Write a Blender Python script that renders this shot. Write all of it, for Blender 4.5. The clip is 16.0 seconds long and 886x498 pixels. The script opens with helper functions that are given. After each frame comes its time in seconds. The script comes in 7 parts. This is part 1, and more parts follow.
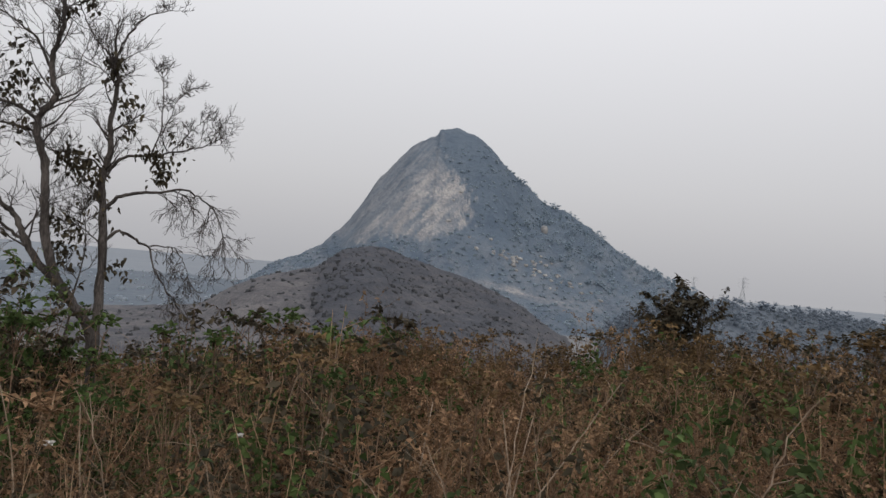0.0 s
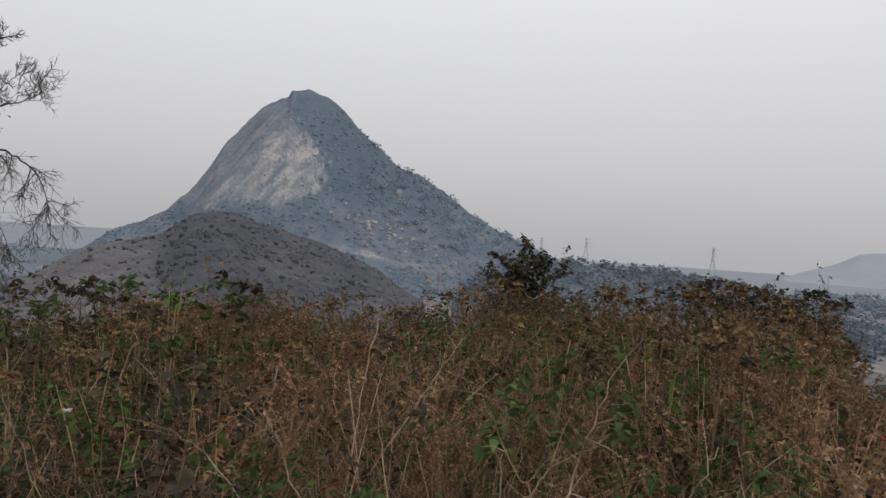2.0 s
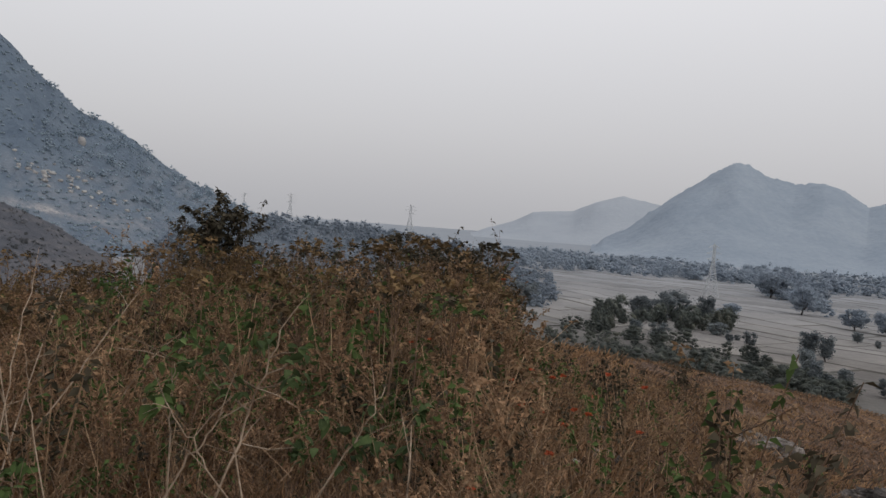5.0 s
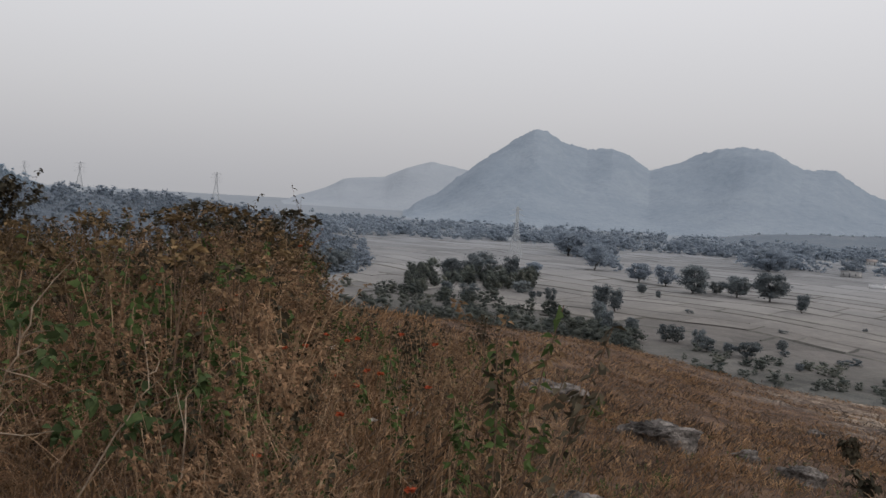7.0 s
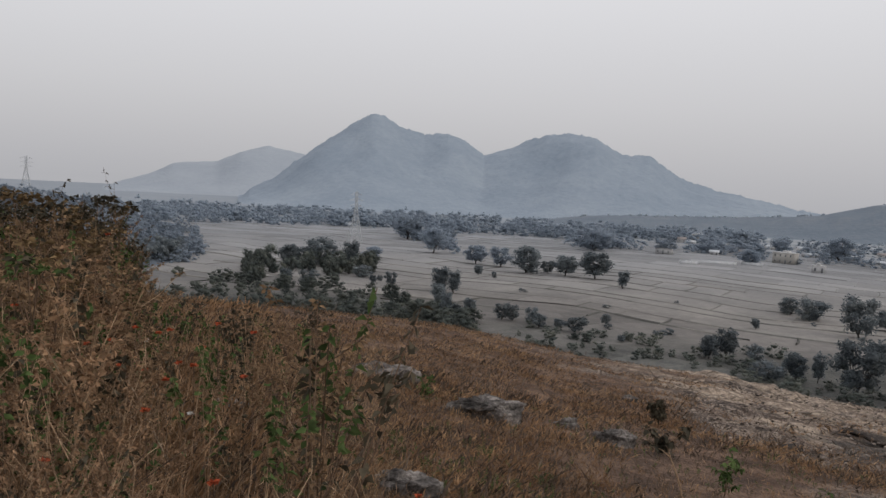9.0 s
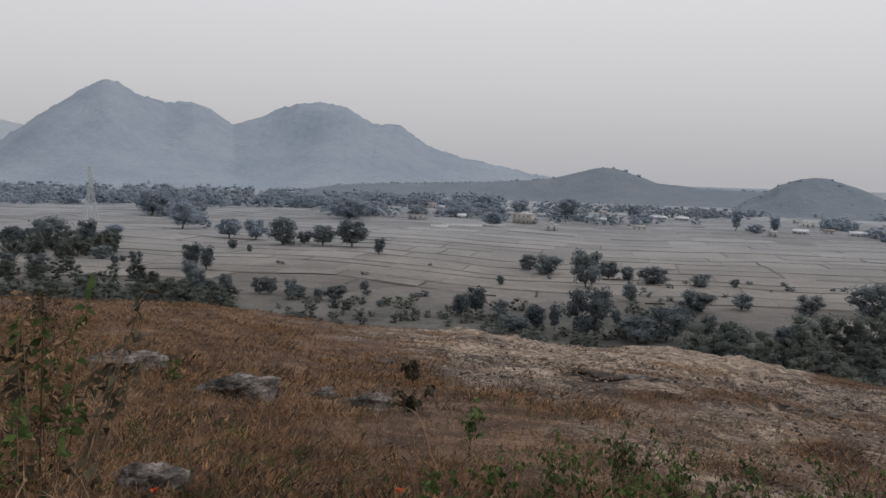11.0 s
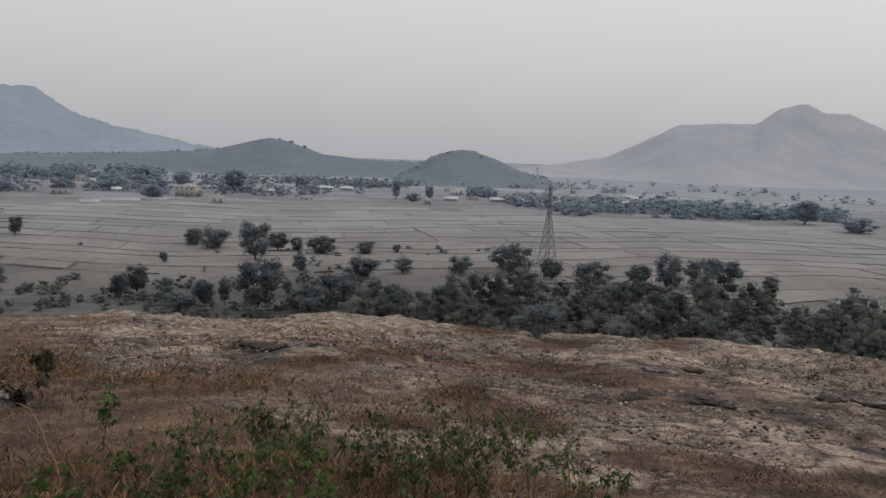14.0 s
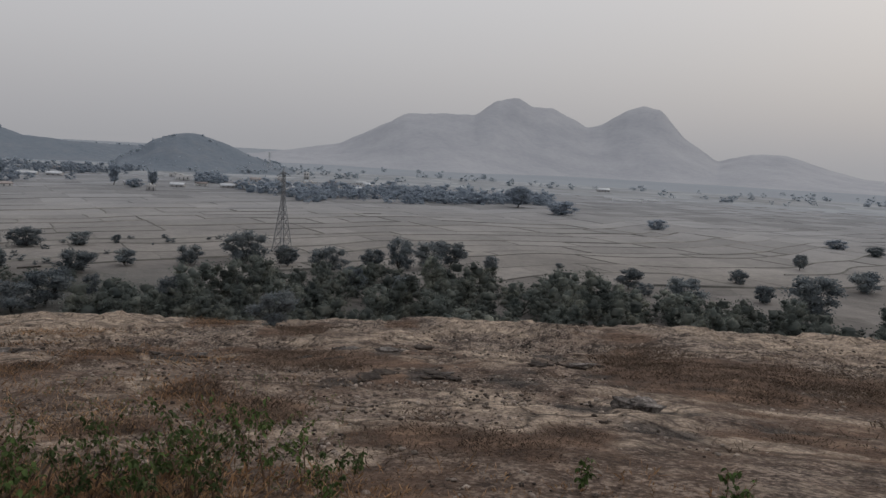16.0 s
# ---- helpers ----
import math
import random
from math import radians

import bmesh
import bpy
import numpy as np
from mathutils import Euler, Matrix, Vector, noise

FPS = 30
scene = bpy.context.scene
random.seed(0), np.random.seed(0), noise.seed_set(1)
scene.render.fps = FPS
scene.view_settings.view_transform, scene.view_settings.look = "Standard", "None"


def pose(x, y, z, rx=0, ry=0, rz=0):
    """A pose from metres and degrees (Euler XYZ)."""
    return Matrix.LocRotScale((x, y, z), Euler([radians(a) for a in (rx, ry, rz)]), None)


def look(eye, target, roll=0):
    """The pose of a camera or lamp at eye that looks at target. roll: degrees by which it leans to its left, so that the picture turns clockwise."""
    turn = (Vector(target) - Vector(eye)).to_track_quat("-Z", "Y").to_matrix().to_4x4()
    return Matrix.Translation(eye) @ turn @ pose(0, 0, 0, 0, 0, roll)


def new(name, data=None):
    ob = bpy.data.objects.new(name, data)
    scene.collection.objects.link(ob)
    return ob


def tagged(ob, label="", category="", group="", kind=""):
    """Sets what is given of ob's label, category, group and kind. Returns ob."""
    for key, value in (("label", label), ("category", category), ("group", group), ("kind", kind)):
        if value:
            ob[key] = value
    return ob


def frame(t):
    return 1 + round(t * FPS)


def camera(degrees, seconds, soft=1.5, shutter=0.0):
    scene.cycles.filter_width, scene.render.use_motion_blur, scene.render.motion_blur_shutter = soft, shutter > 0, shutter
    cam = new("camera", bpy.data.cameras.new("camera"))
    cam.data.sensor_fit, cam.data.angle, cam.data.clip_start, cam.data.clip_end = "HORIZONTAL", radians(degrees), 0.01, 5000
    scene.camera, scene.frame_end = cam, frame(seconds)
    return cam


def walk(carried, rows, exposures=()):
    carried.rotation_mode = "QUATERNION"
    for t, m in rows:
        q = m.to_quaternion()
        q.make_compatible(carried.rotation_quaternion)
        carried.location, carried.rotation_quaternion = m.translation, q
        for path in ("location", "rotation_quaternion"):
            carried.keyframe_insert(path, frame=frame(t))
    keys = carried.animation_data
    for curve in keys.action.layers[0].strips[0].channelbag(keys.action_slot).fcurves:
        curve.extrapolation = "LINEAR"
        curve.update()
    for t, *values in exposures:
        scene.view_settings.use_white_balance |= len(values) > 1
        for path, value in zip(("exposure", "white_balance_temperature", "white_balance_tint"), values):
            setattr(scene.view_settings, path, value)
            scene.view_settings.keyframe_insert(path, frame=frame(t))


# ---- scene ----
cam = camera(60.40, 16.0)

PATH = [
    (0.0, pose(0.0739, -0.0264, 0.0628, 91.562, -4.901, 0.000)),
    (0.5, pose(0.0928, -0.0114, 0.0580, 91.058, -4.744, -2.440)),
    (1.0, pose(0.1115, -0.0070, 0.0520, 90.450, -4.509, -5.003)),
    (1.5, pose(0.1271, -0.0061, 0.0447, 89.929, -4.137, -7.647)),
    (2.0, pose(0.1424, -0.0160, 0.0446, 89.685, -3.929, -10.874)),
    (2.5, pose(0.1536, -0.0301, 0.0364, 89.635, -4.014, -14.583)),
    (3.0, pose(0.1684, -0.0374, 0.0369, 89.355, -4.318, -18.551)),
    (3.5, pose(0.1910, -0.0370, 0.0310, 88.836, -4.576, -22.309)),
    (4.0, pose(0.2110, -0.0330, 0.0267, 88.395, -4.643, -25.906)),
    (4.2, pose(0.2168, -0.0353, 0.0275, 88.321, -4.637, -27.315)),
    (6.3, pose(0.3140, -0.1495, 0.0409, 86.921, -3.487, -41.904)),
    (6.5, pose(0.3229, -0.1597, 0.0370, 86.715, -3.431, -43.302)),
    (7.0, pose(0.3392, -0.1853, 0.0358, 86.376, -3.287, -46.977)),
    (7.5, pose(0.3654, -0.2058, 0.0360, 86.411, -3.198, -50.438)),
    (8.0, pose(0.3873, -0.2316, 0.0311, 86.465, -3.055, -53.400)),
    (8.2, pose(0.3940, -0.2460, 0.0280, 86.485, -3.019, -54.575)),
    (10.3, pose(0.4538, -0.3761, 0.0605, 84.379, -2.151, -69.452)),
    (10.5, pose(0.4584, -0.3837, 0.0607, 84.311, -1.918, -71.811)),
    (11.0, pose(0.4782, -0.3947, 0.0554, 84.313, -1.654, -77.346)),
    (11.5, pose(0.4831, -0.4155, 0.0567, 84.250, -1.962, -82.205)),
    (12.0, pose(0.4759, -0.4604, 0.0463, 84.118, -2.268, -86.313)),
    (12.5, pose(0.4768, -0.5139, 0.0491, 84.005, -2.463, -90.209)),
    (13.0, pose(0.4795, -0.5679, 0.0526, 83.806, -2.429, -94.639)),
    (13.5, pose(0.4694, -0.6356, 0.0496, 83.452, -2.228, -98.644)),
    (14.0, pose(0.4502, -0.7072, 0.0440, 82.942, -2.025, -101.925)),
    (14.5, pose(0.4393, -0.7389, 0.0412, 82.376, -1.790, -106.110)),
    (15.0, pose(0.4347, -0.7432, 0.0477, 82.221, -1.870, -111.424)),
    (15.5, pose(0.4328, -0.7395, 0.0554, 82.544, -2.483, -116.584)),
    (16.0, pose(0.4193, -0.7448, 0.0571, 82.740, -2.951, -121.700)),
]
EXPOSURES = [(0.0, 0.0), (7.0, -0.03), (11.0, 0.0), (13.0, 0.0), (14.5, -0.08), (15.3, -0.12), (16.0, -0.32)]
walk(cam, PATH, EXPOSURES)

# ---- world and light ----
world = bpy.data.worlds.new("world")
scene.world = world
world.use_nodes = True
wn, wl = world.node_tree.nodes, world.node_tree.links
wn.clear()
sky = wn.new("ShaderNodeTexSky")
sky.sky_type, sky.sun_disc = "NISHITA", False
sky.sun_elevation, sky.sun_rotation = radians(34), radians(168)
sky.dust_density, sky.air_density = 6.0, 1.5
sky_bg = wn.new("ShaderNodeBackground")
sky_bg.inputs["Strength"].default_value = 0.010
wl.new(sky.outputs["Color"], sky_bg.inputs["Color"])
# the overcast: an even grey veil of cloud, a little darker and bluer at the horizon
coord = wn.new("ShaderNodeTexCoord")
split = wn.new("ShaderNodeSeparateXYZ")
ramp = wn.new("ShaderNodeValToRGB")
wl.new(coord.outputs["Generated"], split.inputs[0])
wl.new(split.outputs["Z"], ramp.inputs[0])
ramp.color_ramp.elements[0].position = 0.0
ramp.color_ramp.elements[0].color = (0.472, 0.472, 0.496, 1)
ramp.color_ramp.elements[1].position = 0.34
ramp.color_ramp.elements[1].color = (0.855, 0.848, 0.874, 1)
mid = ramp.color_ramp.elements.new(0.12)
mid.color = (0.626, 0.62, 0.644, 1)
cloud_bg = wn.new("ShaderNodeBackground")
cloud_bg.inputs["Strength"].default_value = 0.92
wl.new(ramp.outputs[0], cloud_bg.inputs["Color"])
both = wn.new("ShaderNodeAddShader")
wl.new(sky_bg.outputs[0], both.inputs[0])
wl.new(cloud_bg.outputs[0], both.inputs[1])
world_out = wn.new("ShaderNodeOutputWorld")
wl.new(both.outputs[0], world_out.inputs["Surface"])

sun = new("sun", bpy.data.lights.new("sun", "SUN"))
sun.data.energy, sun.data.angle, sun.data.color = 0.6, radians(25), (1.0, 0.95, 0.9)
sun.matrix_world = look((60, -200, 140), (0, 0, 0))


# ---- materials ----
def material(name, colours, scale, rough=0.9, bump=0.3, fine=8.0, stretch=(1, 1, 1), island=0.0, each=0.0, mask=None, pale=None, translucent=0.0, spec=0.2, cells=0.0):
    """A node material: a ramp of colours over noise at two scales, with relief. island / each: how far joined pieces / objects vary in brightness.
    mask: a second ramp of colours laid over it by the mesh's attribute of that name."""
    m = bpy.data.materials.new(name)
    m.use_nodes = True
    n, l = m.node_tree.nodes, m.node_tree.links
    b = n["Principled BSDF"]
    b.inputs["Roughness"].default_value = rough
    b.inputs["Specular IOR Level"].default_value = spec
    geo = n.new("ShaderNodeNewGeometry")
    mp = n.new("ShaderNodeMapping")
    mp.inputs["Scale"].default_value = stretch
    l.new(geo.outputs["Position"], mp.inputs[0])

    def noised(sc, detail=6.0, rougher=0.6):
        t = n.new("ShaderNodeTexNoise")
        t.inputs["Scale"].default_value, t.inputs["Detail"].default_value, t.inputs["Roughness"].default_value = sc, detail, rougher
        l.new(mp.outputs[0], t.inputs["Vector"])
        return t.outputs["Fac"]

    def ramped(fac, cols, lo=0.36, hi=0.64):
        r = n.new("ShaderNodeValToRGB")
        e = r.color_ramp.elements
        e[0].position, e[1].position = lo, hi
        e[0].color, e[1].color = (*cols[0], 1), (*cols[-1], 1)
        for k, c in enumerate(cols[1:-1]):
            e.new(lo + (hi - lo) * (k + 1) / (len(cols) - 1)).color = (*c, 1)
        l.new(fac, r.inputs[0])
        return r.outputs[0]

    def sum_of(a, x, c, y):
        s1 = n.new("ShaderNodeMath")
        s1.operation = "MULTIPLY"
        l.new(a, s1.inputs[0])
        s1.inputs[1].default_value = x
        s2 = n.new("ShaderNodeMath")
        s2.operation = "MULTIPLY_ADD"
        l.new(c, s2.inputs[0])
        s2.inputs[1].default_value = y
        l.new(s1.outputs[0], s2.inputs[2])
        return s2.outputs[0]

    def multiplied(a, b_):
        m_ = n.new("ShaderNodeMix")
        m_.data_type, m_.blend_type = "RGBA", "MULTIPLY"
        m_.inputs[0].default_value = 1
        l.new(a, m_.inputs[6])
        l.new(b_, m_.inputs[7])
        return m_.outputs[2]

    cracks = None
    broad, grain = noised(scale), noised(scale * fine, 4.0)
    fac = sum_of(broad, 0.62, grain, 0.38)
    col = ramped(fac, colours)
    if mask:
        at = n.new("ShaderNodeAttribute")
        at.attribute_name = mask[0]
        mx = n.new("ShaderNodeMix")
        mx.data_type = "RGBA"
        l.new(at.outputs["Fac"], mx.inputs[0])
        l.new(col, mx.inputs[6])
        rough_fac = sum_of(sum_of(noised(mask[2]), 0.55, noised(mask[2] * 7, 4.0), 0.45), 0.52, noised(mask[2] * 34, 3.0), 0.48)
        rock = ramped(rough_fac, mask[1], 0.445, 0.555)
        if len(mask) > 3:
            bend = n.new("ShaderNodeTexNoise")
            bend.inputs["Scale"].default_value = 0.9
            l.new(mp.outputs[0], bend.inputs["Vector"])
            shift = n.new("ShaderNodeMix")
            shift.data_type = "RGBA"
            shift.inputs[0].default_value = 0.5
            l.new(mp.outputs[0], shift.inputs[6])
            l.new(bend.outputs["Color"], shift.inputs[7])
            for size, shade, width in ((0.9, 0.22, 0.030), (3.6, 0.55, 0.055)):
                vo = n.new("ShaderNodeTexVoronoi")
                vo.feature = "DISTANCE_TO_EDGE"
                vo.inputs["Scale"].default_value = size
                l.new(shift.outputs[2], vo.inputs["Vector"])
                line = ramped(vo.outputs["Distance"], [(shade, shade * 0.95, shade * 0.92), (1, 1, 1)], 0.0, width)
                if cracks is None:
                    cracks = line
                else:
                    cracks = multiplied(cracks, line)
            rock = multiplied(rock, cracks)
        l.new(rock, mx.inputs[7])
        col = mx.outputs[2]
    for layer in pale or ():
        at = n.new("ShaderNodeAttribute")
        at.attribute_name = layer[0]
        mx = n.new("ShaderNodeMix")
        mx.data_type = "RGBA"
        l.new(at.outputs["Fac"], mx.inputs[0])
        l.new(col, mx.inputs[6])
        top = ramped(sum_of(noised(layer[2]), 0.5, noised(layer[2] * 9, 4.0), 0.5), layer[1], 0.41, 0.59)
        l.new(multiplied(top, cracks) if cracks is not None else top, mx.inputs[7])
        col = mx.outputs[2]
    if cells:
        vo = n.new("ShaderNodeTexVoronoi")
        vo.inputs["Scale"].default_value = cells
        l.new(geo.outputs["Position"], vo.inputs["Vector"])
        sp = n.new("ShaderNodeSeparateColor")
        l.new(vo.outputs["Color"], sp.inputs[0])
        cr = n.new("ShaderNodeMapRange")
        cr.inputs[3].default_value, cr.inputs[4].default_value = 0.78, 1.2
        l.new(sp.outputs[0], cr.inputs[0])
        cm = n.new("ShaderNodeMix")
        cm.data_type, cm.blend_type = "RGBA", "MULTIPLY"
        cm.inputs[0].default_value = 1
        l.new(col, cm.inputs[6])
        l.new(cr.outputs[0], cm.inputs[7])
        col = cm.outputs[2]
    for amount, src in ((island, "island"), (each, "each")):
        if amount:
            if src == "island":
                rnd = geo.outputs["Random Per Island"]
            else:
                rnd = n.new("ShaderNodeObjectInfo").outputs["Random"]
            mr = n.new("ShaderNodeMapRange")
            mr.inputs[3].default_value, mr.inputs[4].default_value = 1 - amount, 1 + amount
            l.new(rnd, mr.inputs[0])
            mu = n.new("ShaderNodeMix")
            mu.data_type, mu.blend_type = "RGBA", "MULTIPLY"
            mu.inputs[0].default_value = 1
            l.new(col, mu.inputs[6])
            l.new(mr.outputs[0], mu.inputs[7])
            col = mu.outputs[2]
    l.new(col, b.inputs["Base Color"])
    if bump:
        bp = n.new("ShaderNodeBump")
        bp.inputs["Strength"].default_value = bump
        bp.inputs["Distance"].default_value = 0.25 / scale
        l.new(fac, bp.inputs["Height"])
        l.new(bp.outputs[0], b.inputs["Normal"])
    if translucent:
        tr = n.new("ShaderNodeBsdfTranslucent")
        l.new(col, tr.inputs[0])
        ms = n.new("ShaderNodeMixShader")
        ms.inputs[0].default_value = translucent
        l.new(b.outputs[0], ms.inputs[1])
        l.new(tr.outputs[0], ms.inputs[2])
        l.new(ms.outputs[0], n["Material Output"].inputs["Surface"])
    return m


M_HILLTOP = material("dry_soil_and_granite", [(0.032, 0.020, 0.014), (0.103, 0.063, 0.043), (0.227, 0.147, 0.099)], 1.5, bump=0.9, fine=11,
                     mask=("rock", [(0.041, 0.032, 0.027), (0.096, 0.074, 0.061), (0.186, 0.147, 0.121), (0.352, 0.283, 0.228)], 0.5, True),
                     pale=[("slab", [(0.137, 0.106, 0.084), (0.299, 0.236, 0.182), (0.525, 0.420, 0.324)], 2.6), ("lichen", [(0.022, 0.019, 0.018), (0.055, 0.046, 0.041), (0.125, 0.105, 0.090)], 2.2)])
# the pale layer on fields and plots is distance haze put into the colour
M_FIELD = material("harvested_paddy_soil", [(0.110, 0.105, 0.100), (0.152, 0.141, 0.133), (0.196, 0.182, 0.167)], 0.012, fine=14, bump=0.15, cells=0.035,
                   mask=("rock", [(0.062, 0.064, 0.062), (0.09, 0.09, 0.084), (0.13, 0.124, 0.113)], 0.15), pale=[("far_haze", [(0.240, 0.258, 0.278), (0.276, 0.294, 0.312)], 0.006)])
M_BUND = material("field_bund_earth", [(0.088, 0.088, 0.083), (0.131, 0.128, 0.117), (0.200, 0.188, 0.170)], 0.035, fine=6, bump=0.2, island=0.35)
# farther banks: the same earth, with haze put into its colour
M_BUND2 = material("hazed_bund_earth", [(0.173, 0.176, 0.181), (0.223, 0.223, 0.227), (0.290, 0.286, 0.284)], 0.03, fine=6, bump=0.2, island=0.3)
M_PLOT = material("harvested_plot_stubble", [(0.141, 0.132, 0.124), (0.184, 0.172, 0.161), (0.234, 0.218, 0.199)], 0.03, fine=12, bump=0.2, island=0.2, each=0.12, pale=[("far_haze", [(0.221, 0.235, 0.255), (0.259, 0.273, 0.293)], 0.006)])
M_GRASS = material("dry_grass_blades", [(0.148, 0.086, 0.046), (0.274, 0.163, 0.089), (0.456, 0.298, 0.170)], 0.7, bump=0, island=0.5, translucent=0.3)
M_DEADTUFT = material("dead_brown_tufts", [(0.053, 0.038, 0.029), (0.101, 0.074, 0.056), (0.176, 0.134, 0.100)], 0.9, bump=0, island=0.5, translucent=0.2)
M_HEADLEAF = material("brown_weed_heads", [(0.077, 0.054, 0.029), (0.149, 0.099, 0.050), (0.258, 0.173, 0.086)], 1.3, bump=0, island=0.45, translucent=0.25)
M_STRAW = material("pale_straw_stalks", [(0.167, 0.102, 0.062), (0.283, 0.186, 0.114), (0.407, 0.297, 0.190)], 3, bump=0, island=0.45)
M_DRYLEAF = material("withered_brown_leaves", [(0.125, 0.079, 0.046), (0.234, 0.152, 0.088), (0.392, 0.260, 0.150)], 1.1, bump=0, island=0.42, translucent=0.3)
M_RUST = material("rusty_dried_leaves", [(0.148, 0.087, 0.050), (0.265, 0.161, 0.093), (0.426, 0.280, 0.170)], 1.3, bump=0, island=0.45, translucent=0.3)
M_DARKLEAF = material("dark_withered_leaves", [(0.034, 0.031, 0.022), (0.06, 0.051, 0.034), (0.098, 0.08, 0.053)], 1.5, bump=0, island=0.4, translucent=0.2)
M_GREENLEAF = material("dull_green_leaves", [(0.043, 0.067, 0.023), (0.070, 0.107, 0.034), (0.117, 0.161, 0.055)], 1.5, bump=0, island=0.55, translucent=0.35)
M_FRESHLEAF = material("fresh_green_leaves", [(0.032, 0.050, 0.018), (0.053, 0.078, 0.029), (0.087, 0.116, 0.046)], 3, bump=0, island=0.5, translucent=0.3)
M_TWIG = material("brown_twigs", [(0.074, 0.046, 0.031), (0.147, 0.096, 0.064), (0.230, 0.160, 0.107)], 4, bump=0, island=0.45)
M_BARK = material("grey_bark", [(0.030, 0.026, 0.024), (0.068, 0.060, 0.056), (0.140, 0.124, 0.114)], 9, stretch=(1, 1, 0.25), bump=0.7)
M_BOULDER = material("weathered_granite", [(0.022, 0.020, 0.019), (0.070, 0.062, 0.057), (0.165, 0.146, 0.134), (0.34, 0.305, 0.278)], 4.5, bump=0.9, fine=6)
M_PALESTONE = material("pale_granite_chips", [(0.119, 0.098, 0.083), (0.230, 0.191, 0.162), (0.357, 0.302, 0.255)], 6.0, bump=0.4, island=0.5)
M_PALE = material("pale_dead_stalks", [(0.15, 0.105, 0.072), (0.26, 0.195, 0.14), (0.38, 0.3, 0.225)], 6, bump=0, island=0.3)
M_BURNT = material("black_lichen_rock", [(0.02, 0.016, 0.014), (0.048, 0.038, 0.032), (0.10, 0.08, 0.067)], 2.0, bump=0.8)
M_FLOWER = material("orange_petals", [(0.34, 0.065, 0.03), (0.48, 0.11, 0.045)], 20, bump=0)
M_WHITE = material("white_petals", [(0.55, 0.53, 0.5), (0.7, 0.68, 0.65)], 20, bump=0)
# valley and distance: haze painted into most base colours, paler and bluer farther off
# foliage paled, blued and made more translucent to stand in for haze
M_VTREE = material("hazed_valley_foliage", [(0.101, 0.122, 0.138), (0.166, 0.190, 0.205), (0.244, 0.264, 0.264)], 0.12, bump=0, island=0.12, each=0.25, translucent=0.45)
M_VTREE2 = material("hazed_far_foliage", [(0.249, 0.292, 0.347), (0.287, 0.335, 0.391), (0.329, 0.373, 0.429)], 0.05, bump=0, island=0.06, each=0.12, translucent=0.5)
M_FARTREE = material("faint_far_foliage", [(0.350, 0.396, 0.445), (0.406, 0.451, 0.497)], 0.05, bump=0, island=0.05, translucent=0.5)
# scrub wood leaves: lightened so that haze sits in the colour
M_VWOOD = material("hazed_scrub_foliage", [(0.063, 0.077, 0.076), (0.134, 0.151, 0.138), (0.243, 0.251, 0.210)], 0.11, fine=3, bump=0, island=0.15, each=0.3, translucent=0.45)
M_VTRUNK = material("valley_bark", [(0.05, 0.048, 0.047), (0.09, 0.086, 0.084)], 2, bump=0.2)
# mountain and ridge: blue tint and lifted scrub colour are painted haze
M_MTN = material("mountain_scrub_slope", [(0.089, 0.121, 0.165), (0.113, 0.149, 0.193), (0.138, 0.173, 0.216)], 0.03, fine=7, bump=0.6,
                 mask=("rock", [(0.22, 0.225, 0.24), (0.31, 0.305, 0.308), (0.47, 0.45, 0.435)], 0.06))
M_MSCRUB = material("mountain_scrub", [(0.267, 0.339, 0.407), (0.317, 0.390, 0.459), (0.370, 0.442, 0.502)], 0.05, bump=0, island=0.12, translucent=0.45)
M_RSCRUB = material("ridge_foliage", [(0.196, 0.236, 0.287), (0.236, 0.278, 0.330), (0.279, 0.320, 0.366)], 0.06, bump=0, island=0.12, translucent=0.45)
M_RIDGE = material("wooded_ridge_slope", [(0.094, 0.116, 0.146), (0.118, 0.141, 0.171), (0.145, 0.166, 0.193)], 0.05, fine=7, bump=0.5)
M_MROCK = material("mountain_boulders", [(0.27, 0.27, 0.276), (0.35, 0.345, 0.342), (0.43, 0.42, 0.41)], 0.08, bump=0.4, island=0.25)
M_KNOLL = material("knoll_scrub_slope", [(0.052, 0.057, 0.070), (0.068, 0.073, 0.088), (0.090, 0.095, 0.109)], 0.06, fine=6, bump=0.7,
                   mask=("rock", [(0.086, 0.086, 0.095), (0.125, 0.120, 0.126), (0.185, 0.176, 0.178)], 0.09))
M_KSCRUB = material("knoll_scrub", [(0.092, 0.101, 0.114), (0.122, 0.129, 0.142), (0.160, 0.163, 0.174)], 0.08, bump=0, island=0.28, translucent=0.45)
# far hills: haze painted in, slopes paler and bluer the farther the range
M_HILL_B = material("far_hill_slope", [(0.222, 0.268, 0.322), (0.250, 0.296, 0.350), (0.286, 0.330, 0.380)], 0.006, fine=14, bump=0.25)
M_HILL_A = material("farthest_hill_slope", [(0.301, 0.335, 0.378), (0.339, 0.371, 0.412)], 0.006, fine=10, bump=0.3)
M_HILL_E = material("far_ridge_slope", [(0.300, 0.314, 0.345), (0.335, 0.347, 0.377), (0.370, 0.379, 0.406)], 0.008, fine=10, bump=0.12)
# tree colour lifted to soften its contrast as haze would
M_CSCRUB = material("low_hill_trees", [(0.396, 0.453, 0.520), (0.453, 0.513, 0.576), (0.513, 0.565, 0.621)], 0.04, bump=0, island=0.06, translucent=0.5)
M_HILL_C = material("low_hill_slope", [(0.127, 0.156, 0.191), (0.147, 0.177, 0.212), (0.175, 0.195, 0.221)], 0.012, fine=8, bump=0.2)
